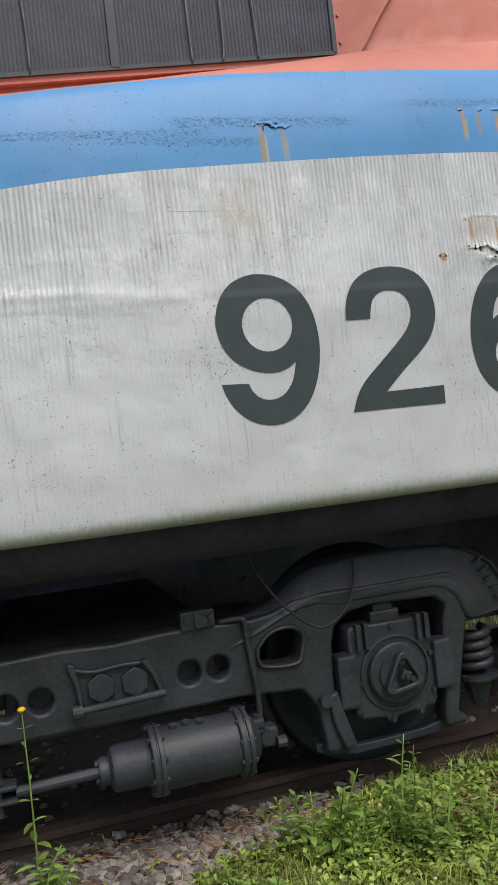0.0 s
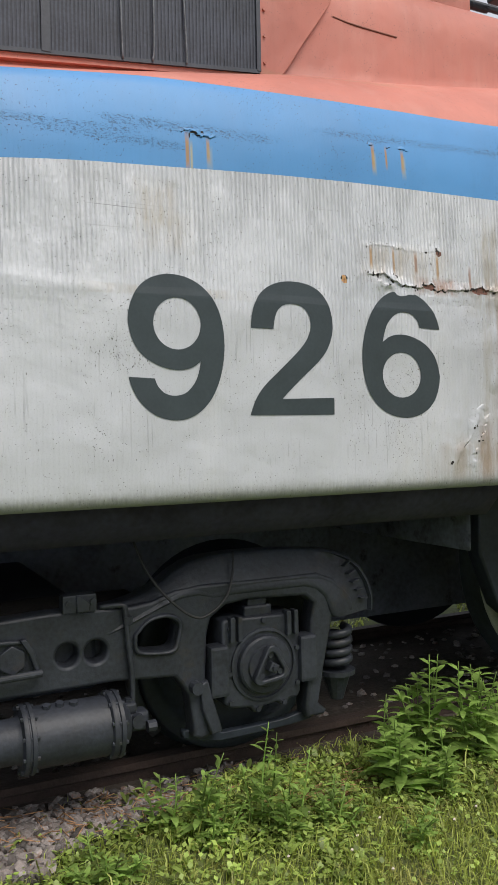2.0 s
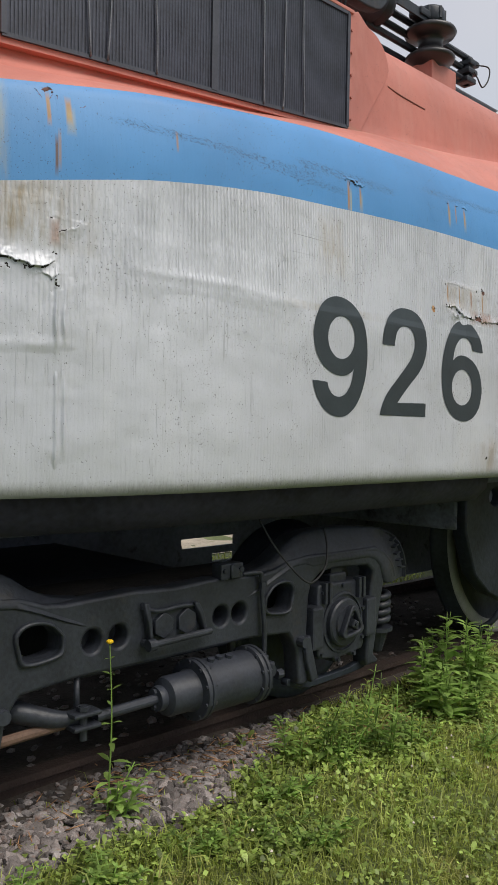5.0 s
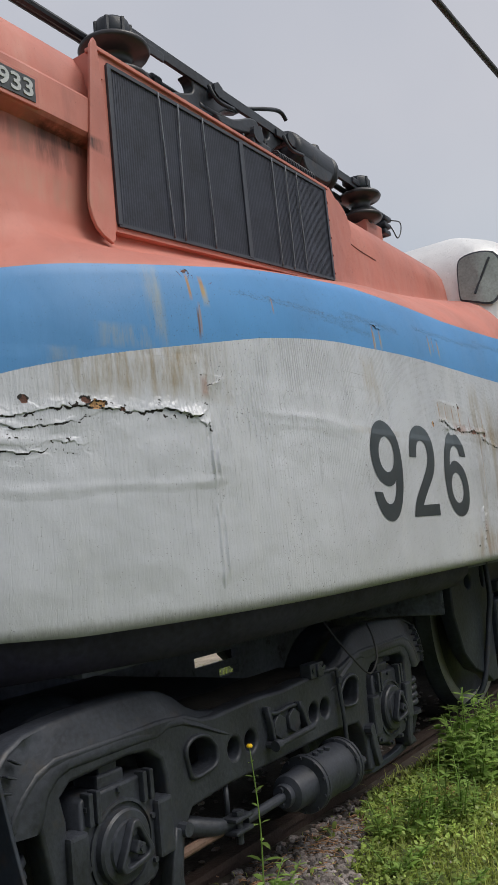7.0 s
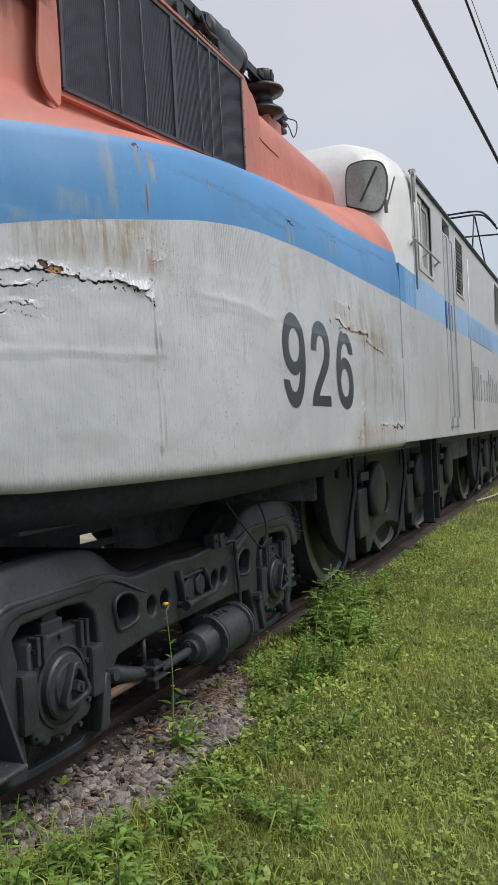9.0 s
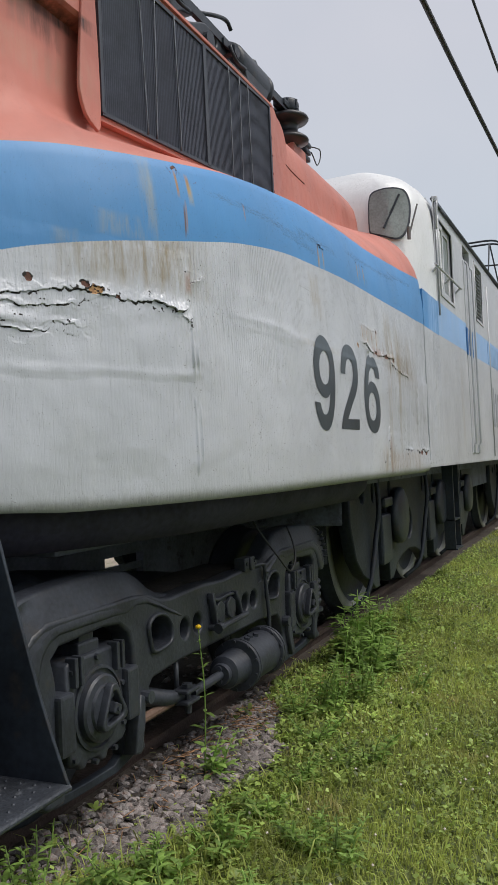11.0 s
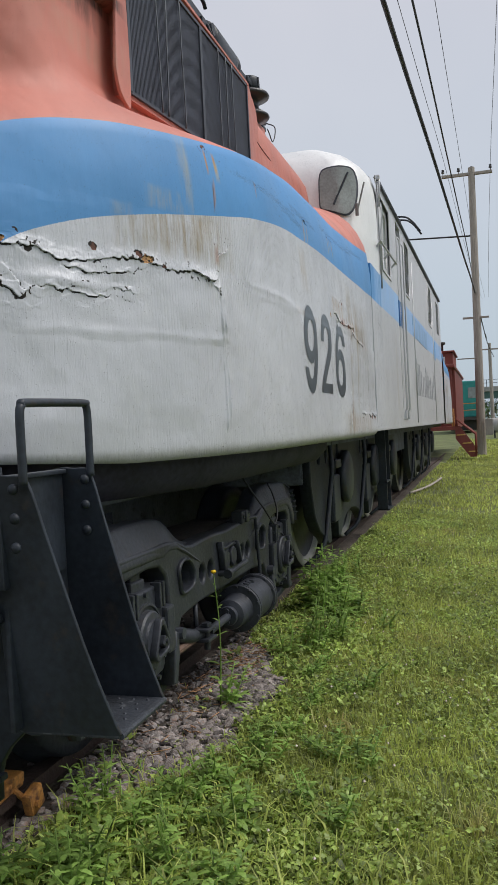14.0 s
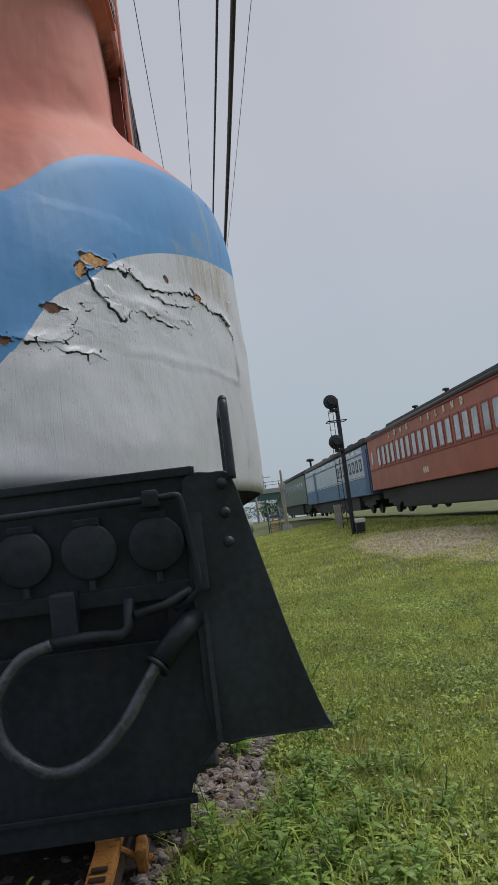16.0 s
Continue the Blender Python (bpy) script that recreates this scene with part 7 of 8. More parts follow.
paint_patch(-0.46, -0.18, 1.41, 1.80, 0.0035, [], (), [(-0.345, 1.452, 1.80, 0.011, 0.0065), (-0.318, 1.493, 1.78, 0.009, 0.006)], 0.0, 4.0)
paint_patch(1.58, 3.25, 2.05, 2.44, 0.004, [
    ([(1.745, 2.335), (1.82, 2.348), (1.92, 2.345), (2.03, 2.335), (2.10, 2.345), (2.18, 2.345)], 0.0015, 0.004, 0.03, 1),
    ([(1.76, 2.225), (1.86, 2.235), (1.93, 2.195), (2.02, 2.19), (2.12, 2.185), (2.25, 2.193), (2.42, 2.195), (2.6, 2.205)], 0.005, 0.012, 0.04, 1),
    ([(2.45, 2.17), (2.62, 2.13), (2.8, 2.11), (3.0, 2.10)], 0.004, 0.009, 0.04, 1),
    ([(1.80, 2.225), (1.86, 2.19), (1.92, 2.20)], 0.004, 0.014, 0.03, -1)],
    [(2.08, 2.2, 0.03, 0.012, 4), (2.35, 2.195, 0.04, 0.012, 4), (1.67, 2.2, 0.012, 0.012, 3), (2.55, 2.19, 0.02, 0.014, 4), (2.14, 2.345, 0.014, 0.012, 4)], [(2.45, 2.08, 2.40, 0.006, 0.012)], 0.7, 6.0)
paint_patch(2.06, 3.78, 1.40, 1.76, 0.005, [
    ([(2.20, 1.45), (2.24, 1.53), (2.31, 1.60), (2.35, 1.70)], 0.003, 0.010, 0.04, 1),
    ([(2.30, 1.42), (2.31, 1.52), (2.36, 1.60), (2.37, 1.68)], 0.003, 0.008, 0.03, -1),
    ([(2.8, 1.56), (3.0, 1.55), (3.1, 1.55)], 0.008, 0.010, 0.03, 1),
    ([(3.2, 1.56), (3.32, 1.53), (3.42, 1.56), (3.55, 1.53), (3.68, 1.55)], 0.012, 0.014, 0.04, 1)], [(3.4, 1.53, 0.04, 0.014, 4), (3.56, 1.52, 0.03, 0.014, 4)], (), 0.8, 7.0)
paint_patch(0.90, 1.26, 2.615, 2.755, 0.004, [([(0.985, 2.683), (1.03, 2.690), (1.06, 2.684), (1.12, 2.678), (1.16, 2.678)], 0.006, 0.010, 0.02, 1), ([(1.07, 2.70), (1.10, 2.695)], 0.004, 0.006, 0.015, 1)], [(1.065, 2.668, 0.022, 0.011, 0)], (), 0.0, 8.0)
paint_patch(1.72, 2.12, 2.685, 2.82, 0.004, [([(1.80, 2.753), (1.85, 2.757)], 0.007, 0.008, 0.02, 1), ([(1.90, 2.758), (1.93, 2.755)], 0.005, 0.006, 0.02, 1), ([(1.955, 2.755), (2.02, 2.757)], 0.007, 0.008, 0.02, 1)], (), (), 0.0, 9.0)
paint_patch(-0.47, -0.20, 2.61, 2.735, 0.004, [([(-0.40, 2.69), (-0.35, 2.695)], 0.007, 0.008, 0.02, 1)], [(-0.300, 2.678, 0.050, 0.034, 4), (-0.378, 2.684, 0.026, 0.020, 4)], (), 0.0, 11.3)

paint_patch(-0.16, 0.79, 1.95, 2.36, 0.006, [], (), (), 0.0, 12.0, dents=[([(-0.17, 2.150), (0.1, 2.135), (0.35, 2.135), (0.55, 2.115), (0.80, 2.115)], 0.0042, 0.020), ([(-0.1, 2.06), (0.2, 2.055), (0.6, 2.04)], -0.003, 0.03)])
paint_patch(2.22, 3.95, 1.72, 2.10, 0.008, [], (), [(2.42, 1.74, 2.08, 0.008, 0.025), (2.62, 1.74, 2.06, 0.006, 0.04), (2.83, 1.80, 2.09, 0.010, 0.035), (3.10, 1.74, 2.08, -0.008, 0.05), (3.32, 1.74, 2.05, 0.010, 0.04), (3.62, 1.74, 2.08, 0.008, 0.05)], 0.0, 15.0)
# inset skirt below the nose
bm = bmesh.new()
rows_ = []
for k in range(41):
    x = -1.72 + 4.42 * k / 40
    p = on_skin(x, 1.50, -0.26)
    q = on_skin(x, 1.50, -0.36)
    rows_.append([bm.verts.new(v) for v in ((p.x, p.y, 1.398), (p.x + (q.x - p.x) * 0.25, p.y + (q.y - p.y) * 0.25, 1.28), (q.x, q.y, 1.20), (q.x, q.y + 0.03, 1.20), (q.x, q.y + 0.03, 1.398))])
for a, b in zip(rows_, rows_[1:]):
    for k in range(5):
        bm.faces.new((a[k], b[k], b[(k + 1) % 5], a[(k + 1) % 5])).smooth = k < 2
bm.faces.new(rows_[0])
bm.faces.new(rows_[-1][::-1])
bmesh.ops.recalc_face_normals(bm, faces=bm.faces[:])
part("skirt", bm, mat("blue_black_skirt_paint", (0.054, 0.050, 0.086), 0.7, 0, 0.35, 3, 0.1, 40, spec=0.2), loco, "black inset skirt below the nose side")

# brow band round the hood front with number board and marker lights
def hood_at(deg, off, z):
    a = radians(deg)
    x, y = HX0 - HXA * math.cos(a) ** 0.62, -HHALF * math.sin(a) ** 0.62
    n = Vector((-math.cos(a) ** 1.4 / HXA, -math.sin(a) ** 1.4 / HHALF, 0)).normalized()
    return Vector((x, YC + y, z)) + n * off


bm = bmesh.new()
prev = None
prof = [(-0.02, 3.29), (0.055, 3.315), (0.07, 3.33), (0.07, 3.48), (0.055, 3.50), (-0.02, 3.525)]
stations = [("s", -0.44), ("s", -0.57)] + [("a", 90 - 5 * k) for k in range(0, 19)]
for kind, v in stations:
    cur = []
    for off, z in prof:
        p = Vector((v, YC - HHALF - off, z)) if kind == "s" else hood_at(max(v, 0.01), off, z)
        cur.append(bm.verts.new(p))
    if prev:
        for k in range(len(prof) - 1):
            bm.faces.new((prev[k], cur[k], cur[k + 1], prev[k + 1]))
    prev = cur
bmesh.ops.recalc_face_normals(bm, faces=bm.faces[:])
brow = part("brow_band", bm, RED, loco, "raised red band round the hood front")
bm = bmesh.new()
box(bm, (-0.17, -0.008, -0.075), (0.17, 0.01, 0.075), 0.004)
board = part("number_board", bm, RED, brow)
bm = bmesh.new()
box(bm, (-0.145, -0.012, -0.055), (0.145, -0.006, 0.055))
plate_dark = part("number_panel", bm, mat("dark_number_panel", (0.05, 0.055, 0.06), 0.3), brow)
bm = fit_text("4933", -0.13, 0.13, -0.042, 0.042, 0.02)
for v in bm.verts:
    v.co.y -= 0.014
digits = part("board_numerals", bm, mat("pale_grey_numerals", (0.42, 0.44, 0.45), 0.5), brow)
mb = Matrix.Translation((-0.92, YC - 1.046, 3.385)) @ Matrix.Rotation(radians(-2), 4, "Z") @ Matrix.Scale(0.85, 4)
for ob in (board, plate_dark, digits):
    ob.matrix_basis = mb
LENS = mat("dusty_clear_lens", (0.42, 0.43, 0.43), 0.15, 0.3, 0.2, 10)
for deg in (69, 54):
    p, q = hood_at(deg, 0.065, 3.405), hood_at(deg, 0.095, 3.405)
    bm = bmesh.new()
    rod(bm, p, p.lerp(q, 0.6), 0.064, 24)
    part("lens_ring", bm, RED, brow)
    bm = bmesh.new()
    rod(bm, p, q, 0.056, 24, 0.036)
    part("marker_lens", bm, LENS, brow)

# cab windscreen, wipers, side windows, door rails, louvres
def front_point(y, z):
    """A point of the near cab front."""
    dy = YC - y
    x = CAB0 + 0.10 * max(0, z - 3.1)
    if dy > 1.16:
        s = min(1.0, ((dy - 1.16) / 0.355) ** (1 / 0.9))
        x += (CORNER - CAB0) * (1 - max(0.0, 1 - s * s) ** 0.45)
    return Vector((x, y, z))


outline = [(3.050, 3.462), (3.066, 3.50), (3.070, 3.66), (3.064, 3.78), (3.03, 3.845), (2.93, 3.866), (2.82, 3.866), (2.756, 3.84), (2.726, 3.74), (2.728, 3.60), (2.748, 3.49), (2.785, 3.415), (2.84, 3.392), (2.95, 3.428)]
outline = [(p.x, p.y) for p in bend([(*p, 0) for p in outline + outline[:1]], 4)[:-1]]
for nm, grow, lift, material in (("window_gasket", 1.0, 0.026, GREYFRAME), ("windscreen", 0.93, 0.036, GLASSY)):
    bm = bmesh.new()
    cy, cz = 2.89, 3.63
    vs = []
    for y, z in outline:
        p = front_point(cy + (y - cy) * grow, cz + (z - cz) * grow)
        p.x -= lift
        vs.append(bm.verts.new(p))
    c = front_point(cy, cz)
    c.x -= lift
    cv = bm.verts.new(c)
    for k in range(len(vs)):
        bm.faces.new((cv, vs[k], vs[(k + 1) % len(vs)]))
    bmesh.ops.recalc_face_normals(bm, faces=bm.faces[:])
    part(nm, bm, material, loco, "dusty grey cab windscreen" if nm == "windscreen" else "")
for a, b in (((2.80, 3.80), (2.93, 3.50)),):
    bm = bmesh.new()
    p, q = front_point(*a), front_point(*b)
    rod(bm, p - Vector((0.04, 0, 0)), q - Vector((0.04, 0, 0)), 0.010, 6)
    part("wiper_blade", bm, BLACK, loco)
bm = bmesh.new()
p, q = front_point(2.70, 3.72), front_point(2.76, 3.42)
rod(bm, p - Vector((0.06, 0.03, 0)), q - Vector((0.05, 0.03, 0)), 0.008, 6)
rod(bm, q - Vector((0.05, 0.03, 0.03)), q - Vector((0.05, 0.03, -0.08)), 0.016, 6)
part("wiper_arm", bm, STEEL, loco)
SY = YC - HALF
o = OPEN[0]
fr = plate([[(o[0] - 0.03, o[2] - 0.03), (o[1] + 0.03, o[2] - 0.03), (o[1] + 0.03, o[3] + 0.03), (o[0] - 0.03, o[3] + 0.03)], [(o[0], o[2]), (o[1], o[2]), (o[1], o[3]), (o[0], o[3])]], SY - 0.010, 0.03, 0.004)
cabwin = part("window_frame", fr, CABSILVER, loco, "silver frame of the sliding cab window")
for x0, x1, y, material in ((4.64, 4.93, 0.022, BRIGHT), (4.95, 5.34, 0.036, GLASSY)):
    fr = plate([rounded([(x0, 3.04), (x1, 3.04), (x1, 3.75), (x0, 3.75)], 1), rounded([(x0 + 0.05, 3.11), (x1 - 0.05, 3.11), (x1 - 0.05, 3.69), (x0 + 0.05, 3.69)], 1)], SY + y - 0.012, 0.024, 0.005)
    sash = part("sash", fr, CABSILVER, cabwin)
    bm = bmesh.new()
    box(bm, (x0 + 0.045, SY + y, 3.105), (x1 - 0.045, SY + y + 0.006, 3.695))
    part("window_pane", bm, material, sash)
bm = bmesh.new()
rod(bm, (4.22, SY - 0.035, 3.228), (5.56, SY - 0.05, 3.232), 0.011, 8)
rail = part("arm_rest", bm, CABSILVER, loco)
for x in (4.30, 4.92, 5.50):
    bm = bmesh.new()
    rod(bm, (x, SY + 0.01, 3.18), (x, SY - 0.045, 3.23), 0.012, 6)
    part("arm_rest_bracket", bm, CABSILVER, rail)
bm = bmesh.new()
tube(bm, [(4.47, SY - 0.009, 2.80), (4.47, SY - 0.009, 3.86)], 0.008, 8)
part("downpipe", bm, CABSILVER, loco)
# louvred openings
for o in OPEN[2:4]:
    fr = plate([[(o[0] - 0.03, o[2] - 0.03), (o[1] + 0.03, o[2] - 0.03), (o[1] + 0.03, o[3] + 0.03), (o[0] - 0.03, o[3] + 0.03)], [(o[0], o[2]), (o[1], o[2]), (o[1], o[3]), (o[0], o[3])]], SY - 0.01, 0.02, 0.003)
    lf = part("louvre_frame", fr, CABSILVER, loco)
    n = 14
    for k in range(n):
        z = o[2] + (o[3] - o[2]) * (k + 0.5) / n
        bm = bmesh.new()
        box(bm, (o[0], -0.02, -0.003), (o[1], 0.025, 0.003), 0, Matrix.Translation((0, SY + 0.025, z)) @ Matrix.Rotation(radians(35), 4, "X"))
        part("slat", bm, CABSILVER, lf)
# door with rails and sill
bm = bmesh.new()
box(bm, (6.08, SY - 0.008, 1.5), (6.62, SY + 0.02, 3.66), 0.006)
door = part("side_door", bm, CABSILVER, loco, "silver side door with grab rails")
bm = bmesh.new()
box(bm, (6.05, SY - 0.012, 2.60), (6.13, SY - 0.0, 2.90))
box(bm, (6.22, SY - 0.012, 2.60), (6.49, SY - 0.0, 2.90))
part("blue_patch", bm, mat("fresh_blue_paint", (0.03, 0.14, 0.36), 0.5), door)
for x in (6.17, 6.52):
    bm = bmesh.new()
    tube(bm, [(x, SY - 0.005, 1.58), (x, SY - 0.035, 1.62), (x, SY - 0.035, 3.62), (x, SY - 0.005, 3.66)], 0.011, 8)
    part("grab_rail", bm, CABSILVER, door)
    bm = bmesh.new()
    box(bm, (x - 0.03, SY - 0.03, 1.50), (x + 0.03, SY, 1.60), 0.008)
    part("rail_foot", bm, CABSILVER, door)
for x in (8.0, 12.1):
    bm = bmesh.new()
    tube(bm, [(x, SY - 0.004, 1.45), (x, SY - 0.004, 3.7)], 0.010, 6)
    part("conduit", bm, CABSILVER, loco)
bm = bmesh.new()
box(bm, (6.15, 2.86, 0.42), (6.18, 2.98, 1.40), 0.004)
box(bm, (6.51, 2.86, 0.42), (6.54, 2.98, 1.40), 0.004)
box(bm, (6.15, 2.84, 0.42), (6.54, 2.98, 0.44), 0.004)
box(bm, (6.15, 2.86, 0.75), (6.54, 2.98, 0.77), 0.004)
part("ladder_step", bm, BLACK, loco)
# cab-corner fitting
bm = bmesh.new()
tube(bm, [(4.44, SY - 0.02, 3.60), (4.46, SY - 0.03, 3.84), (4.49, SY - 0.025, 3.90)], 0.010, 8)
box(bm, (4.46, SY - 0.035, 3.865), (4.52, SY + 0.02, 3.92), 0.012)
part("corner_fitting", bm, CABSILVER, loco)
# raised rear pantograph
bm = bmesh.new()
box(bm, (16.4, YC - 0.7, 4.0), (19.0, YC + 0.7, 4.5), 0.05)
panto = part("pantograph", bm, BLACK, loco)
bm = bmesh.new()
for dx in (-0.18, 0.18):
    tube(bm, bend([(17.5 + dx, 3.12, 6.22), (17.5 + dx, 3.32, 6.50), (17.5 + dx, 3.55, 6.63), (17.5 + dx, 4.13, 6.64), (17.5 + dx, 4.71, 6.63), (17.5 + dx, 4.94, 6.50), (17.5 + dx, 5.14, 6.22)], 4), 0.026, 6)
part("collector_shoe", bm, BLACK, panto)
for e in (-1, 1):
    for dx in (-1, 1):
        bm = bmesh.new()
        tube(bm, [(17.5 + dx * 0.5, YC + e * 0.60, 4.5), (17.5 + dx * 1.25, YC + e * 0.58, 5.55)], 0.022, 6)
        part("lower_arm", bm, BLACK, panto)
        bm = bmesh.new()
        tube(bm, [(17.5 + dx * 1.25, YC + e * 0.58, 5.55), (17.5 + dx * 0.05, YC + e * 0.5, 6.60)], 0.018, 6)
        part("upper_arm", bm, BLACK, panto)
for dx in (-1, 1):
    bm = bmesh.new()
    rod(bm, (17.5 + dx * 1.25, YC - 0.6, 5.55), (17.5 + dx * 1.25, YC + 0.6, 5.55), 0.030, 8)
    part("cross_tube", bm, BLACK, panto)

# ---- locomotive: pilot front fittings ----
fx = -1.80
for y in (3.108, 3.287, 3.461, 3.64):
    bm = bmesh.new()
    lathe(bm, [(0.075, 0.0), (0.075, -0.025), (0.068, -0.03), (0.02, -0.034)], (fx + 0.0, y, 1.205), "x", 28)
    box(bm, (fx - 0.03, y - 0.035, 1.272), (fx + 0.01, y + 0.035, 1.292), 0.004)
    rod(bm, (fx - 0.015, y, 1.13), (fx - 0.015, y, 1.105), 0.011, 8)
    part("socket_cover", lean(bm), GRIME, pilot)
bm = bmesh.new()
tube(bm, bend([(-1.87, 4.6, 1.310), (-1.87, 3.5, 1.318), (-1.87, 3.10, 1.322), (-1.87, 3.045, 1.324), (-1.87, 3.030, 1.31), (-1.87, 3.022, 1.25), (-1.87, 3.005, 1.10), (-1.86, 3.030, 1.055), (-1.82, 3.075, 1.03)], 6), 0.0095, 10)
part("coupling_lever", lean(bm), GRIME, pilot)
bm = bmesh.new()
box(bm, (-1.885, 3.085, 1.30), (-1.80, 3.13, 1.345), 0.01)
part("lever_bracket", lean(bm), GRIME, pilot)
HOSE = mat("grey_rubber_hose", (0.050, 0.055, 0.068), 0.36, 0, 0.6, 9, 0.3, 60, (0.12, 0.125, 0.14), 0.5)
bm = bmesh.new()
tube(bm, bend([(-1.83, 3.06, 0.985), (-1.87, 3.10, 0.945), (-1.90, 3.16, 0.870), (-1.92, 3.24, 0.765), (-1.92, 3.33, 0.695), (-1.92, 3.43, 0.682), (-1.92, 3.525, 0.755), (-1.91, 3.545, 0.86), (-1.90, 3.48, 0.955), (-1.88, 3.40, 0.985)], 7), 0.0165, 12)
part("air_hose", lean(bm), HOSE, pilot, "grey rubber air hose")
bm = bmesh.new()
tube(bm, [(-1.80, 3.03, 1.0), (-1.84, 3.065, 0.975), (-1.88, 3.13, 0.905)], 0.031, 14)
tube(bm, [(-1.882, 3.133, 0.902), (-1.886, 3.14, 0.895)], 0.036, 14)
tube(bm, [(-1.88, 3.41, 0.985), (-1.87, 3.30, 0.99), (-1.87, 3.22, 0.985), (-1.86, 3.20, 1.0), (-1.84, 3.195, 1.07)], 0.0155, 10)
tube(bm, [(-1.86, 3.18, 1.03), (-1.86, 3.10, 1.045), (-1.84, 3.03, 1.075)], 0.0125, 10)
part("hose_fitting", lean(bm), GRIME, pilot)
for x, ys in ((-1.775, 2.915), (-1.395, 2.90)):
    for z in (1.345, 1.265, 1.185):
        bm = bmesh.new()
        lathe(bm, [(0.016, 0.0), (0.015, -0.006), (0.009, -0.011), (0.002, -0.013)], (x + 0.006, ys, z), "x", 12)
        part("rivet", bm, GRIME, pilot)
for z0, z1 in ((1.375, 1.40), (0.53, 0.548)):
    bm = bmesh.new()
    box(bm, (-1.81, 2.99 if z0 > 1 else 3.075, z0), (-1.775, 5.27, z1), 0.004)
    part("edge_strip", lean(bm), GRIME, pilot)
bm = bmesh.new()
box(bm, (-1.796, 3.0, 1.055), (-1.775, 3.8, 1.10), 0.004)
box(bm, (-1.86, 3.33, 0.99), (-1.79, 3.40, 1.11), 0.01)
part("stiffener", lean(bm), GRIME, pilot)
# rail stop clamped on the rail under the pilot
ch = thing("rail_stop", "worn orange-yellow steel rail stop with rusty edges", "rail stop")
bm = bmesh.new()
box(bm, (-0.44, -0.04, 0.0), (0.16, 0.04, 0.040), 0.008, Matrix.Rotation(radians(-3), 4, "Y"))
box(bm, (0.08, -0.045, 0.02), (0.16, 0.045, 0.062), 0.01)
part("wedge", bm, SAFETY, ch)
bm = bmesh.new()
box(bm, (0.06, -0.125, -0.09), (0.15, -0.085, -0.005), 0.012, Matrix.Rotation(radians(-14), 4, "Y"))
rod(bm, (0.10, -0.14, -0.03), (0.10, -0.08, -0.03), 0.014, 8)
rod(bm, (0.10, -0.10, -0.03), (0.10, -0.02, 0.02), 0.012, 8)
part("clamp", bm, SAFETY, ch)
for x in (-0.20, -0.14):
    bm = bmesh.new()
    box(bm, (x, -0.026, 0.052), (x + 0.022, 0.026, 0.060), 0.003, Matrix.Rotation(radians(-6), 4, "Y"))
    part("bolt_head", bm, RAILRUST, ch)
ch.matrix_basis = pose(-1.24, YC - 0.7525 + 0.015, RAIL - 0.002, 0, 0, 0)

# darker patch of the band and unfaded stripes
bm = bmesh.new()
box(bm, (7.84, SY - 0.004, 2.66), (10.48, SY + 0.01, 2.93))
part("band_patch", bm, mat("weathered_blue_panel", (0.20, 0.34, 0.55), 0.5, 0, 0.25, 5), loco)
bm = bmesh.new()
box(bm, (12.25, SY - 0.004, 2.63), (12.62, SY + 0.01, 2.98))
part("blue_stripe", bm, BLUE, loco)

# ---- ballast, grass, weeds ----
rng = np.random.default_rng(7)


def zs(x, y):
    return np.array([ground_z(a, b) for a, b in zip(x, y)])


def mesh_stuff(name, verts, faces, material, label, category, parent=None):
    me = bpy.data.meshes.new(name)
    me.from_pydata(verts, [], faces)
    me.materials.append(material)
    ob = new(name, me)
    if parent:
        ob.parent = parent
    return tagged(ob, label, category, kind="stuff")


# stones
stones = []
for k in range(8):
    bm = bmesh.new()
    bmesh.ops.create_icosphere(bm, subdivisions=1, radius=1.0)
    for v in bm.verts:
        d = 1 + 0.45 * noise.noise(v.co * 1.3 + Vector((k * 7, 0, 0)))
        v.co *= d
        v.co.z *= 0.62
        v.co.x *= 1.15
    me = bpy.data.meshes.new("stone")
    bm.to_mesh(me)
    bm.free()
    me.materials.append(STONE)
    stones.append(me)
bed = thing("ballast_bed", "loose grey and brown ballast stones beside the rail", "ballast", kind="structure")


def in_bed(x, y):
    """Whether bare ballast shows here, with a ragged edge to the grass."""
    edge = table(x, [(-1.9, 3.34), (-1.05, 3.2), (-0.9, 2.97), (-0.65, 2.80), (-0.4, 2.78), (0.2, 2.75), (0.6, 2.85), (1.0, 2.95), (1.3, 3.2), (1.7, 3.3)])
    edge += 0.09 * noise.noise((x * 2.4, y * 2.4, 8)) + 0.05 * noise.noise((x * 9, y * 9, 3))
    return edge < y < 3.33


bm = bmesh.new()
dx_ = [-12 + 0.25 * k for k in range(150)]
dirt = [[bm.verts.new((x, y, ground_z(x, y) + h)) for y, h in ((2.75 + 0.25 * max(0.0, abs(x - 0.2) - 0.9) if abs(x - 0.2) < 2.5 else 3.2, -0.01), (3.25, 0.012), (3.55, 0.012), (3.9, 0.012), (4.3, 0.012), (4.7, 0.012), (5.1, 0.012), (5.35, -0.01))] for x in dx_]
for a, b in zip(dirt, dirt[1:]):
    for k in range(7):
        bm.faces.new((a[k], b[k], b[k + 1], a[k + 1])).smooth = True
bmesh.ops.recalc_face_normals(bm, faces=bm.faces[:])
tagged(bm_object("track_bed", bm, DIRT), "dark oily dirt of the track bed between the rails", "track bed", kind="structure")
cand = []
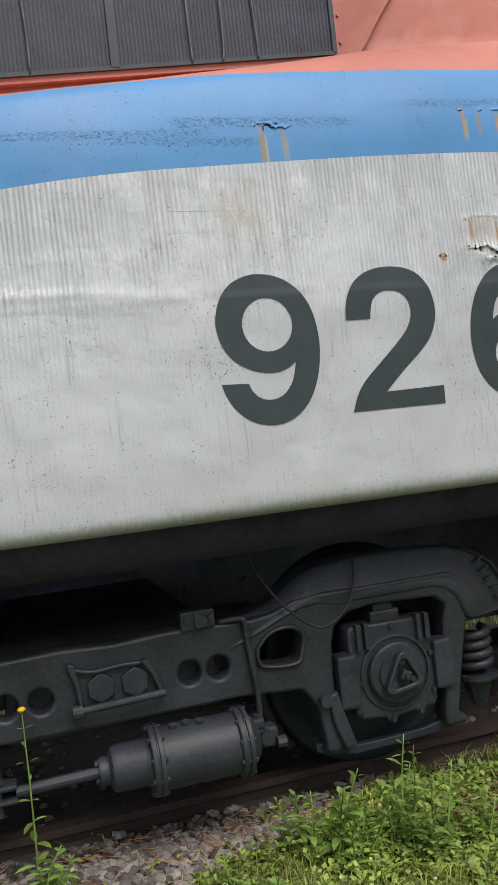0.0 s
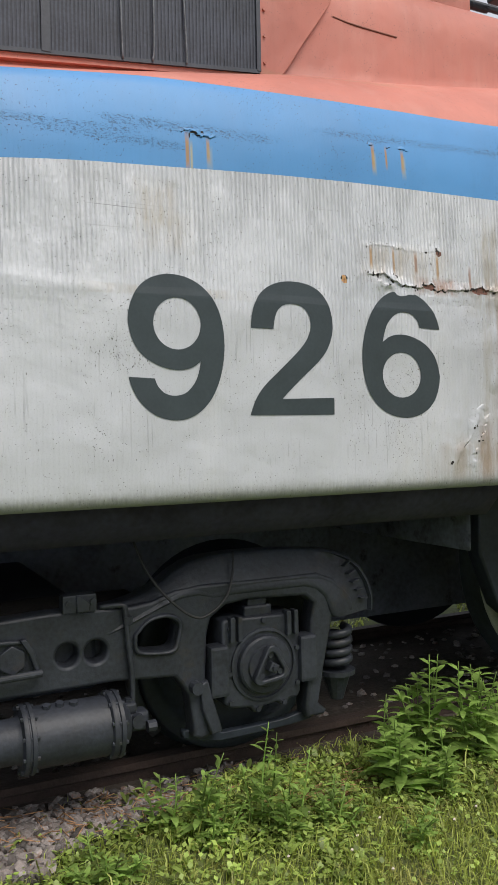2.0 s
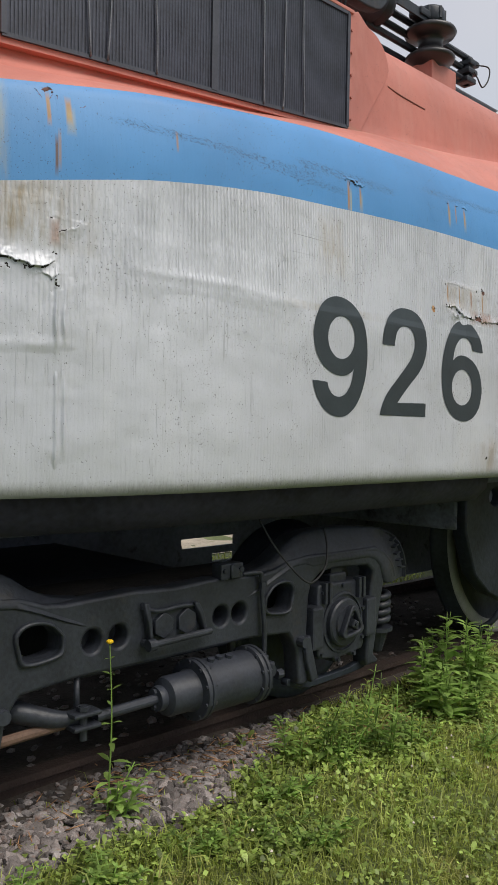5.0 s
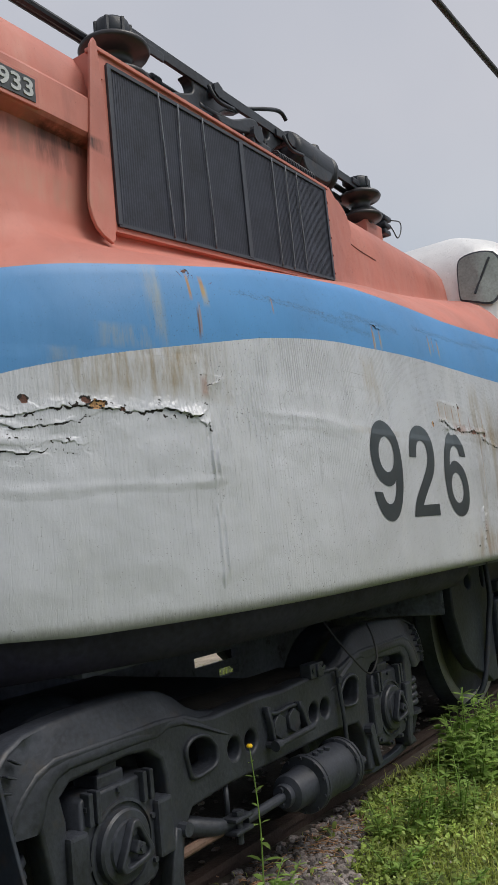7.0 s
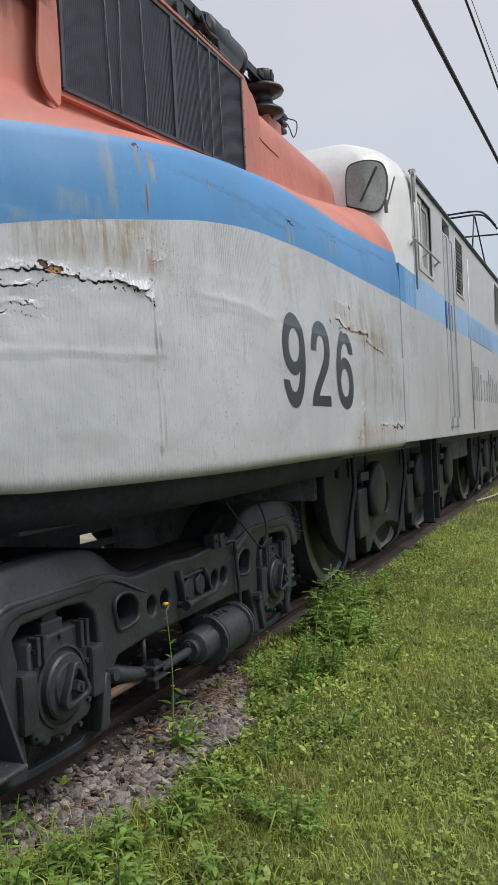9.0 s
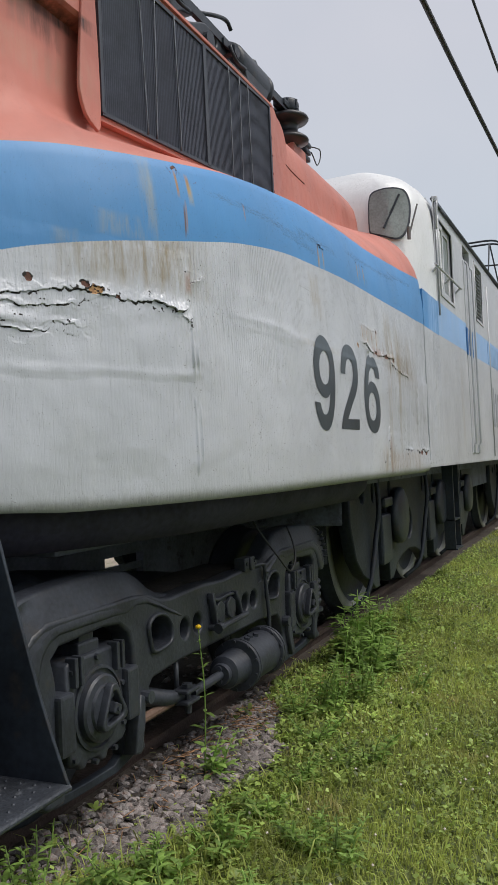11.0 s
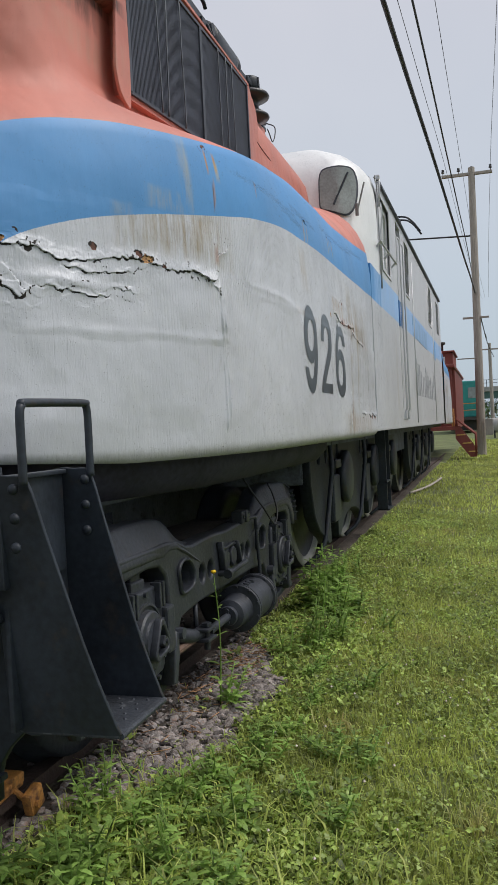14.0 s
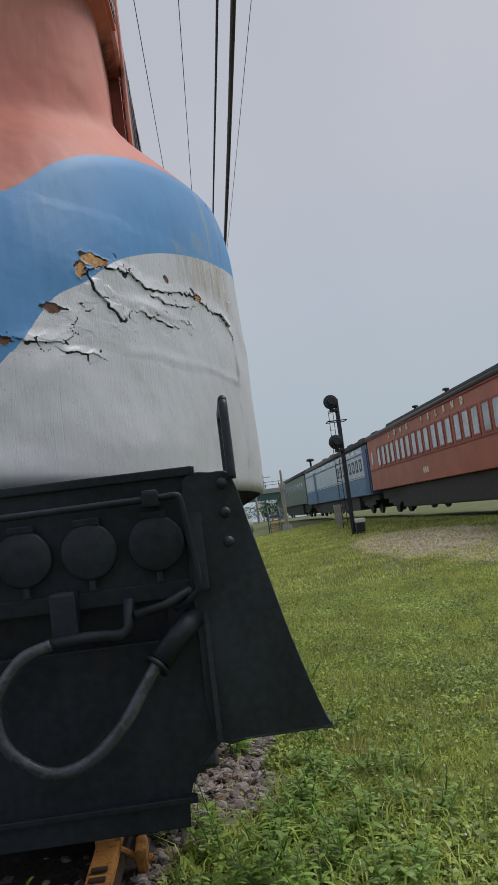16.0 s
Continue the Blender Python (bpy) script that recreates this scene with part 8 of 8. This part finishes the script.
while len(cand) < 2300:
    x, y = rng.uniform(-1.9, 1.7), rng.uniform(2.6, 3.33)
    if in_bed(x, y) and (y < 3.16 or rng.random() < 0.4):
        cand.append((x, y))
near = [c for c in cand if -1.0 < c[0] < 0.7 and c[1] < 3.1][:290]
chosen = set(near)
for i, (x, y) in enumerate(near):
    ob = bpy.data.objects.new("stone", stones[i % 8])
    scene.collection.objects.link(ob)
    ob.parent = bed
    s = 0.020 + 0.018 * rng.random() ** 2
    ob.location = (x, y, ground_z(x, y) + s * 0.35 + 0.012)
    ob.rotation_euler = (rng.uniform(-0.5, 0.5), rng.uniform(-0.5, 0.5), rng.uniform(0, 6.28))
    ob.scale = (s, s * rng.uniform(0.7, 1.1), s)
co8 = [np.array([v.co[:] for v in m.vertices]) for m in stones]
fa8 = [[tuple(p.vertices) for p in m.polygons] for m in stones]
V, F = [], []
rest = [c for c in cand if c not in chosen]
for _ in range(1300):
    rest.append((rng.uniform(-9.0, 4.5), rng.uniform(3.43, 4.83)))
for i, (x, y) in enumerate(rest):
    k = i % 8
    s = 0.013 + 0.014 * rng.random()
    a, t = rng.uniform(0, 6.28), rng.uniform(-0.6, 0.6)
    R = np.array(Euler((t, -t * 0.7, a)).to_matrix())
    base = len(V)
    V += ((co8[k] * s) @ R.T + np.array((x, y, ground_z(x, y) + s * 0.3 + rng.uniform(0, 0.012)))).tolist()
    F += [tuple(base + q for q in f) for f in fa8[k]]
mesh_stuff("ballast_stones", V, F, STONE, "", "", bed)


def blades(x, y, h, w, lean, z=None):
    """Bent grass blades at points, three triangles each."""
    n = len(x)
    z = zs(x, y) if z is None else z
    a = rng.uniform(0, 2 * np.pi, n)
    dx, dy = np.cos(a), np.sin(a)
    L = lean * rng.uniform(0.3, 1.0, n) * h
    b = rng.uniform(0, 2 * np.pi, n)
    lx, ly = np.cos(b) * L, np.sin(b) * L
    P = np.empty((n, 5, 3))
    P[:, 0] = np.stack([x - dx * w, y - dy * w, z - 0.01], 1)
    P[:, 1] = np.stack([x + dx * w, y + dy * w, z - 0.01], 1)
    P[:, 2] = np.stack([x - dx * w * 0.8 + lx * 0.35, y - dy * w * 0.8 + ly * 0.35, z + h * 0.6], 1)
    P[:, 3] = np.stack([x + dx * w * 0.8 + lx * 0.35, y + dy * w * 0.8 + ly * 0.35, z + h * 0.6], 1)
    P[:, 4] = np.stack([x + lx, y + ly, z + h * (1 - 0.25 * lean)], 1)
    i = np.arange(n)[:, None] * 5
    T = np.concatenate([i + np.array([0, 1, 3]), i + np.array([0, 3, 2]), i + np.array([2, 3, 4])], 1).reshape(-1, 3)
    return P.reshape(-1, 3), T


def leaves(x, y, size, z):
    """Small flat leaves on short stalks, two triangles each."""
    n = len(x)
    a = rng.uniform(0, 2 * np.pi, n)
    t = rng.uniform(-0.5, 0.7, n)
    ux, uy, uz = np.cos(a) * np.cos(t), np.sin(a) * np.cos(t), np.sin(t)
    vx, vy, vz = -np.sin(a), np.cos(a), rng.uniform(-0.35, 0.35, n)
    P = np.empty((n, 4, 3))
    c = np.stack([x, y, z], 1)
    U, W = np.stack([ux, uy, uz], 1) * size[:, None], np.stack([vx, vy, vz], 1) * size[:, None] * 0.42
    P[:, 0], P[:, 1], P[:, 2], P[:, 3] = c, c + U * 0.5 + W, c + U, c + U * 0.5 - W
    i = np.arange(n)[:, None] * 4
    T = np.concatenate([i + np.array([0, 1, 2]), i + np.array([0, 2, 3])], 1).reshape(-1, 3)
    return P.reshape(-1, 3), T


def rosettes(x, y, size, per):
    """Low rosettes of pointed oval leaves that arch outwards, four triangles a leaf."""
    z = np.repeat(zs(x, y), per)
    x, y, size = np.repeat(x, per), np.repeat(y, per), np.repeat(size, per) * rng.uniform(0.6, 1.15, len(x) * per)
    n = len(x)
    a, t = rng.uniform(0, 2 * np.pi, n), rng.uniform(0.25, 1.15, n)
    out, up = np.stack([np.cos(a) * np.cos(t), np.sin(a) * np.cos(t), np.sin(t)], 1), np.array((0, 0, 1.0))
    side = np.stack([-np.sin(a), np.cos(a), rng.uniform(-0.3, 0.3, n)], 1)
    c = np.stack([x, y, z + rng.uniform(0.0, 0.03, n)], 1)
    s = size[:, None]
    P = np.empty((n, 6, 3))
    P[:, 0] = c
    P[:, 1], P[:, 2] = c + s * (0.4 * out + 0.17 * side), c + s * (0.4 * out - 0.17 * side)
    P[:, 3], P[:, 4] = c + s * (0.75 * out + 0.14 * side - 0.10 * up), c + s * (0.75 * out - 0.14 * side - 0.10 * up)
    P[:, 5] = c + s * (out - 0.26 * up)
    i = np.arange(n)[:, None] * 6
    T = np.concatenate([i + np.array(q) for q in ([0, 1, 2], [1, 3, 4], [1, 4, 2], [3, 5, 4])], 1).reshape(-1, 3)
    return P.reshape(-1, 3), T


def leafy(x, y):
    """Share of broad leaves among the grass: patches, and more of them along the track."""
    p = np.array([noise.noise((a * 1.1, b * 1.1, 31)) + 0.6 * noise.noise((a * 3.1, b * 3.1, 33)) for a, b in zip(x, y)])
    return np.clip(0.26 + 1.1 * p + 0.35 * np.clip((y - 1.9) / 0.8, 0, 1), 0, 1)


def fast_mesh(name, parts_, material, label, category):
    V = np.concatenate([p for p, _ in parts_])
    off = np.cumsum([0] + [len(p) for p, _ in parts_])[:-1]
    T = np.concatenate([t + o for (_, t), o in zip(parts_, off)]).astype(np.int32)
    me = bpy.data.meshes.new(name)
    me.vertices.add(len(V))
    me.vertices.foreach_set("co", V.astype(np.float32).ravel())
    me.loops.add(len(T) * 3)
    me.loops.foreach_set("vertex_index", T.ravel())
    me.polygons.add(len(T))
    me.polygons.foreach_set("loop_start", np.arange(len(T), dtype=np.int32) * 3)
    me.update(calc_edges=True)
    me.materials.append(material)
    return tagged(new(name, me), label, category, kind="stuff")


def scatter(x0, x1, y0, y1, n, bare=True):
    x, y = rng.uniform(x0, x1, n), rng.uniform(y0, y1, n)
    dens = np.array([0.5 + 0.5 * noise.noise((a * 1.3, b * 1.3, 2)) + 0.35 * noise.noise((a * 5, b * 5, 6)) for a, b in zip(x, y)])
    keep = rng.uniform(0, 1, n) < 0.45 + 0.75 * dens
    if bare:
        gravel = ((x - 14.5) / 6.0) ** 2 + ((y + 2.0) / 1.3) ** 2 < 1 + 0.8 * rng.uniform(-1, 1, n)
        keep &= ~(gravel & (rng.uniform(0, 1, n) < 0.78))
        inb = np.array([in_bed(a, b) and rng.random() > 0.04 or 3.36 - 0.2 * (a > 4) < b < 5.1 for a, b in zip(x, y)])
        keep &= ~inb
    return x[keep], y[keep]


G = []
for x0, x1, y0, y1, n, h, w in ((-2.2, 4.0, 1.2, 3.3, 85000, 0.075, 0.0026), (-3.0, 6.0, -0.6, 1.2, 50000, 0.065, 0.003), (4.0, 9.0, -0.7, 3.3, 58000, 0.07, 0.0032), (-1.0, 12, -5.0, -0.6, 60000, 0.07, 0.005), (9, 22, -5, 3.3, 70000, 0.075, 0.007), (22, 45, -5, 3.0, 45000, 0.09, 0.014), (-9, -2.2, -5.5, 3.25, 60000, 0.07, 0.005), (-2.2, 2.0, -5.5, -0.6, 26000, 0.07, 0.005), (-9, 22, 5.2, 7.7, 40000, 0.08, 0.007)):
    x, y = scatter(x0, x1, y0, y1, n)
    keep = rng.uniform(0, 1, len(x)) > 0.7 * leafy(x, y)
    x, y = x[keep], y[keep]
    G.append(blades(x, y, h * rng.uniform(0.4, 1.3, len(x)), w, 1.2))
x, y = scatter(-2.3, -0.6, 1.4, 3.25, 3500)
G.append(blades(x, y, rng.uniform(0.08, 0.17, len(x)), 0.0035, 1.0))
x, y = scatter(-2.2, 5.0, 0.6, 3.0, 2200)
G.append(blades(x, y, rng.uniform(0.09, 0.18, len(x)), 0.0032, 1.3))
fast_mesh("grass", G, GRASS, "uneven mown lawn grass with longer tufts", "grass")
C = []
for x0, x1, y0, y1, n, s in ((-2.2, 4.0, 1.2, 3.1, 60000, 0.022), (-3.0, 7.0, -0.6, 1.2, 35000, 0.024), (4.0, 9.0, 0.0, 3.2, 30000, 0.024), (-1, 14, -5, -0.6, 35000, 0.035)):
    x, y = scatter(x0, x1, y0, y1, n)
    keep = rng.uniform(0, 1, len(x)) < 0.25 + leafy(x, y)
    x, y = x[keep], y[keep]
    C.append(leaves(x, y, s * rng.uniform(0.5, 1.3, len(x)), zs(x, y) + rng.uniform(0.015, 0.075, len(x))))
for x0, x1, y0, y1, n, s, per in ((-2.3, 3.2, 1.9, 3.25, 7500, 0.055, 6), (-2.3, 4.5, 0.6, 1.9, 6000, 0.045, 6), (3.2, 8.0, 0.4, 3.2, 8000, 0.05, 5), (-3, 8, -1.8, 0.6, 7000, 0.055, 5), (-7, -2.3, 0.5, 3.2, 3500, 0.07, 5)):
    x, y = scatter(x0, x1, y0, y1, n)
    keep = rng.uniform(0, 1, len(x)) < leafy(x, y)
    x, y = x[keep], y[keep]
    C.append(rosettes(x, y, s * rng.uniform(0.6, 1.35, len(x)), per))
fast_mesh("clover", C, CLOVER, "low clover and broad-leaved weeds among the grass", "clover")
x, y = scatter(-2.0, 7.0, 0.2, 2.8, 260)
z = zs(x, y) + rng.uniform(0.05, 0.085, len(x))
V, F = [], []
for a, b, c in zip(x, y, z):
    k = len(V)
    r = 0.007
    V += [(a + r, b, c), (a, b + r, c), (a - r, b, c), (a, b - r, c), (a, b, c + r), (a, b, c - r)]
    F += [(k + p, k + q, k + s) for p, q in ((0, 1), (1, 2), (2, 3), (3, 0)) for s in (4, 5)]
mesh_stuff("clover_flowers", V, F, mat("dusty_white_petals", (0.6, 0.52, 0.46), 0.8), "small dusty white clover flowers in the grass", "flower")


# worn gravel patch in the lawn
bm = bmesh.new()
centre = bm.verts.new((14.5, -2.0, ground_z(14.5, -2.0) + 0.012))
rows = [[centre]]
for q in (0.25, 0.5, 0.75, 1.0):
    rows.append([bm.verts.new((14.5 + q * 6.2 * math.cos(k * math.tau / 64) * (1 + 0.18 * noise.noise((k * 0.7, 3, 0))), -2.0 + q * 1.35 * math.sin(k * math.tau / 64) * (1 + 0.25 * noise.noise((k * 0.7, 9, 0))), 0)) for k in range(64)])
for r in rows[1:]:
    for v in r:
        v.co.z = ground_z(v.co.x, v.co.y) + 0.012
for k in range(64):
    bm.faces.new((centre, rows[1][k], rows[1][(k + 1) % 64]))
    for a, b in zip(rows[1:], rows[2:]):
        bm.faces.new((a[k], b[k], b[(k + 1) % 64], a[(k + 1) % 64]))
tagged(bm_object("gravel_patch", bm, GRAVEL), "worn patch of pale gravel in the lawn", "gravel", kind="structure")
V, F = [], []
for i in range(2500):
    a, q = rng.uniform(0, 6.28), math.sqrt(rng.random()) * 1.1
    x, y, k = 14.5 + q * 6.2 * math.cos(a), -2.0 + q * 1.35 * math.sin(a), i % 8
    s = rng.uniform(0.01, 0.035)
    base = len(V)
    V += (co8[k] * s + np.array((x, y, ground_z(x, y) + 0.015))).tolist()
    F += [tuple(base + p for p in f) for f in fa8[k]]
mesh_stuff("gravel_stones", V, F, GRAVEL, "scattered pale stones on the worn patch", "gravel")


# pale drive beyond the track
bm = bmesh.new()
grid = [[bm.verts.new((x, y + 0.12 * noise.noise((x * 0.8, y, 4)), ground_z(x, y) + 0.015)) for y in (7.75, 9.0, 11.0, 14.0, 18.0)] for x in range(-20, 61, 2)]
for a, b in zip(grid, grid[1:]):
    for k in range(4):
        bm.faces.new((a[k], b[k], b[k + 1], a[k + 1])).smooth = True
bmesh.ops.recalc_face_normals(bm, faces=bm.faces[:])
tagged(bm_object("drive", bm, GRAVEL), "pale gravel drive on the far side of the track", "road", kind="structure")


def weed(x, y, h, stems, leaf, seed, name="weed", label="leafy green weed growing beside the rail", flower=False, spread=0.17, per=20):
    r = np.random.default_rng(seed)
    w = thing(name, label, "weed", "weeds by the track")
    w.location = (x, y, ground_z(x, y))
    for k in range(stems):
        a = r.uniform(0, 6.28)
        sp = spread * r.uniform(0.2, 1.0)
        hh = h * r.uniform(0.6, 1.0)
        base = Vector((math.cos(a) * sp * 0.3, math.sin(a) * sp * 0.3, -0.01))
        top = Vector((math.cos(a) * sp, math.sin(a) * sp, hh))
        mid = (base + top) / 2 + Vector((r.uniform(-.02, .02), r.uniform(-.02, .02), hh * 0.06))
        pts = bend([base, mid, top], 5)
        bm = bmesh.new()
        tube(bm, pts, [0.0045 * (1 - 0.6 * i / len(pts)) for i in range(len(pts))], 5)
        part("stem", bm, WEED, w)
        bm = bmesh.new()
        for j in range(per):
            s = (j + 0.6) / per
            p = pts[min(len(pts) - 1, int(s * (len(pts) - 1)))]
            b = j * 2.4 + r.uniform(-0.4, 0.4)
            ln = leaf * (1.15 - 0.75 * s) * r.uniform(0.7, 1.2)
            d = Vector((math.cos(b), math.sin(b), r.uniform(0.1, 0.7))).normalized()
            side = d.cross(Vector((0, 0, 1))).normalized() * ln * 0.15
            droop = Vector((0, 0, -0.25 * ln))
            v = [bm.verts.new(q) for q in (p, p + d * ln * 0.35 + side, p + d * ln * 0.35 - side, p + d * ln * 0.7 + side * 0.8 + droop * 0.35, p + d * ln * 0.7 - side * 0.8 + droop * 0.35, p + d * ln + droop)]
            bm.faces.new((v[0], v[1], v[2]))
            bm.faces.new((v[1], v[3], v[4], v[2]))
            bm.faces.new((v[3], v[5], v[4]))
        part("leaves", bm, WEED, w)
        if flower:
            bm = bmesh.new()
            bmesh.ops.create_uvsphere(bm, u_segments=10, v_segments=6, radius=0.013, matrix=Matrix.Translation(top + Vector((0, 0, 0.008))) @ Matrix.Diagonal((1.1, 1.1, 0.7, 1)))
            part("flower_head", bm, YELLOW, w, "bright yellow flower head")
    return w


weed(0.04, 2.96, 0.73, 1, 0.085, 3, label="thin tall weed with one bright yellow flower", flower=True, spread=0.02, per=18)
weed(0.03, 2.94, 0.22, 3, 0.10, 4)
for i, (x, y, h, n, lf) in enumerate(((2.28, 2.93, 0.52, 7, 0.20), (2.5, 2.85, 0.50, 6, 0.19), (1.98, 2.75, 0.40, 6, 0.17), (2.12, 2.65, 0.30, 5, 0.12), (2.75, 2.95, 0.36, 5, 0.12), (3.1, 2.9, 0.3, 4, 0.11), (1.30, 2.72, 0.44, 4, 0.10), (1.40, 2.64, 0.34, 5, 0.09), (1.05, 2.80, 0.38, 3, 0.11), (1.55, 2.6, 0.2, 6, 0.08),
                                      (0.98, 2.86, 0.30, 3, 0.10), (1.1, 2.72, 0.24, 5, 0.07), (3.6, 2.8, 0.32, 4, 0.10), (-1.35, 2.62, 0.24, 5, 0.09), (-1.15, 2.5, 0.26, 4, 0.10), (-0.95, 2.75, 0.15, 3, 0.07), (-1.7, 2.8, 0.28, 6, 0.10), (-1.85, 2.65, 0.25, 5, 0.09), (-2.05, 2.9, 0.22, 5, 0.09),
                                      (0.55, 2.35, 0.16, 5, 0.07), (1.8, 2.4, 0.16, 5, 0.07), (-0.4, 2.2, 0.18, 6, 0.08), (-0.9, 2.25, 0.2, 6, 0.08), (-2.4, 3.2, 0.2, 4, 0.08),
                                      (-1.12, 3.02, 0.26, 5, 0.09), (-1.2, 2.86, 0.20, 4, 0.10), (-1.02, 2.78, 0.18, 8, 0.10), (-0.8, 2.68, 0.20, 8, 0.09), (-0.55, 2.6, 0.18, 8, 0.09), (-1.45, 2.9, 0.24, 7, 0.11), (-1.6, 3.1, 0.23, 6, 0.11), (-1.05, 2.6, 0.15, 4, 0.09), (-1.55, 3.72, 0.22, 6, 0.11), (-1.72, 3.95, 0.2, 6, 0.11), (-1.35, 3.62, 0.14, 5, 0.09),
                                      (-0.2, 2.62, 0.12, 7, 0.08), (0.2, 2.55, 0.12, 6, 0.07), (0.7, 2.66, 0.14, 7, 0.08), (0.45, 2.45, 0.11, 6, 0.07), (-0.95, 3.1, 0.22, 2, 0.06), (-0.75, 3.0, 0.14, 2, 0.05), (-0.3, 2.35, 0.14, 6, 0.08), (-1.5, 2.5, 0.18, 7, 0.10))):
    weed(x, y, h, n, lf, 20 + i)
# dry stalks lying by the rail
bm = bmesh.new()
for k in range(430):
    x, y = (rng.normal(1.72, 0.16), rng.normal(2.86, 0.09)) if k < 130 else (rng.normal(0.55, 0.5), rng.normal(3.06, 0.10))
    a, ln = rng.uniform(-0.6, 0.6) if k < 130 else rng.uniform(0, 6.28), rng.uniform(0.05, 0.2) * (1.0 if k < 130 else 0.45)
    z = ground_z(x, y) + rng.uniform(0.015, 0.045)
    tube(bm, [(x - math.cos(a) * ln / 2, y - math.sin(a) * ln / 2, z), (x + math.cos(a) * ln / 2, y + math.sin(a) * ln / 2, z + rng.uniform(-0.01, 0.015))], 0.0022, 4)
tagged(bm_object("dry_stalks", bm, mat("dry_straw", (0.30, 0.17, 0.09), 0.9, 0, 0.3, 20, island=0.4)), "heap of dry brown stalks on the ground", "dry grass", kind="stuff")
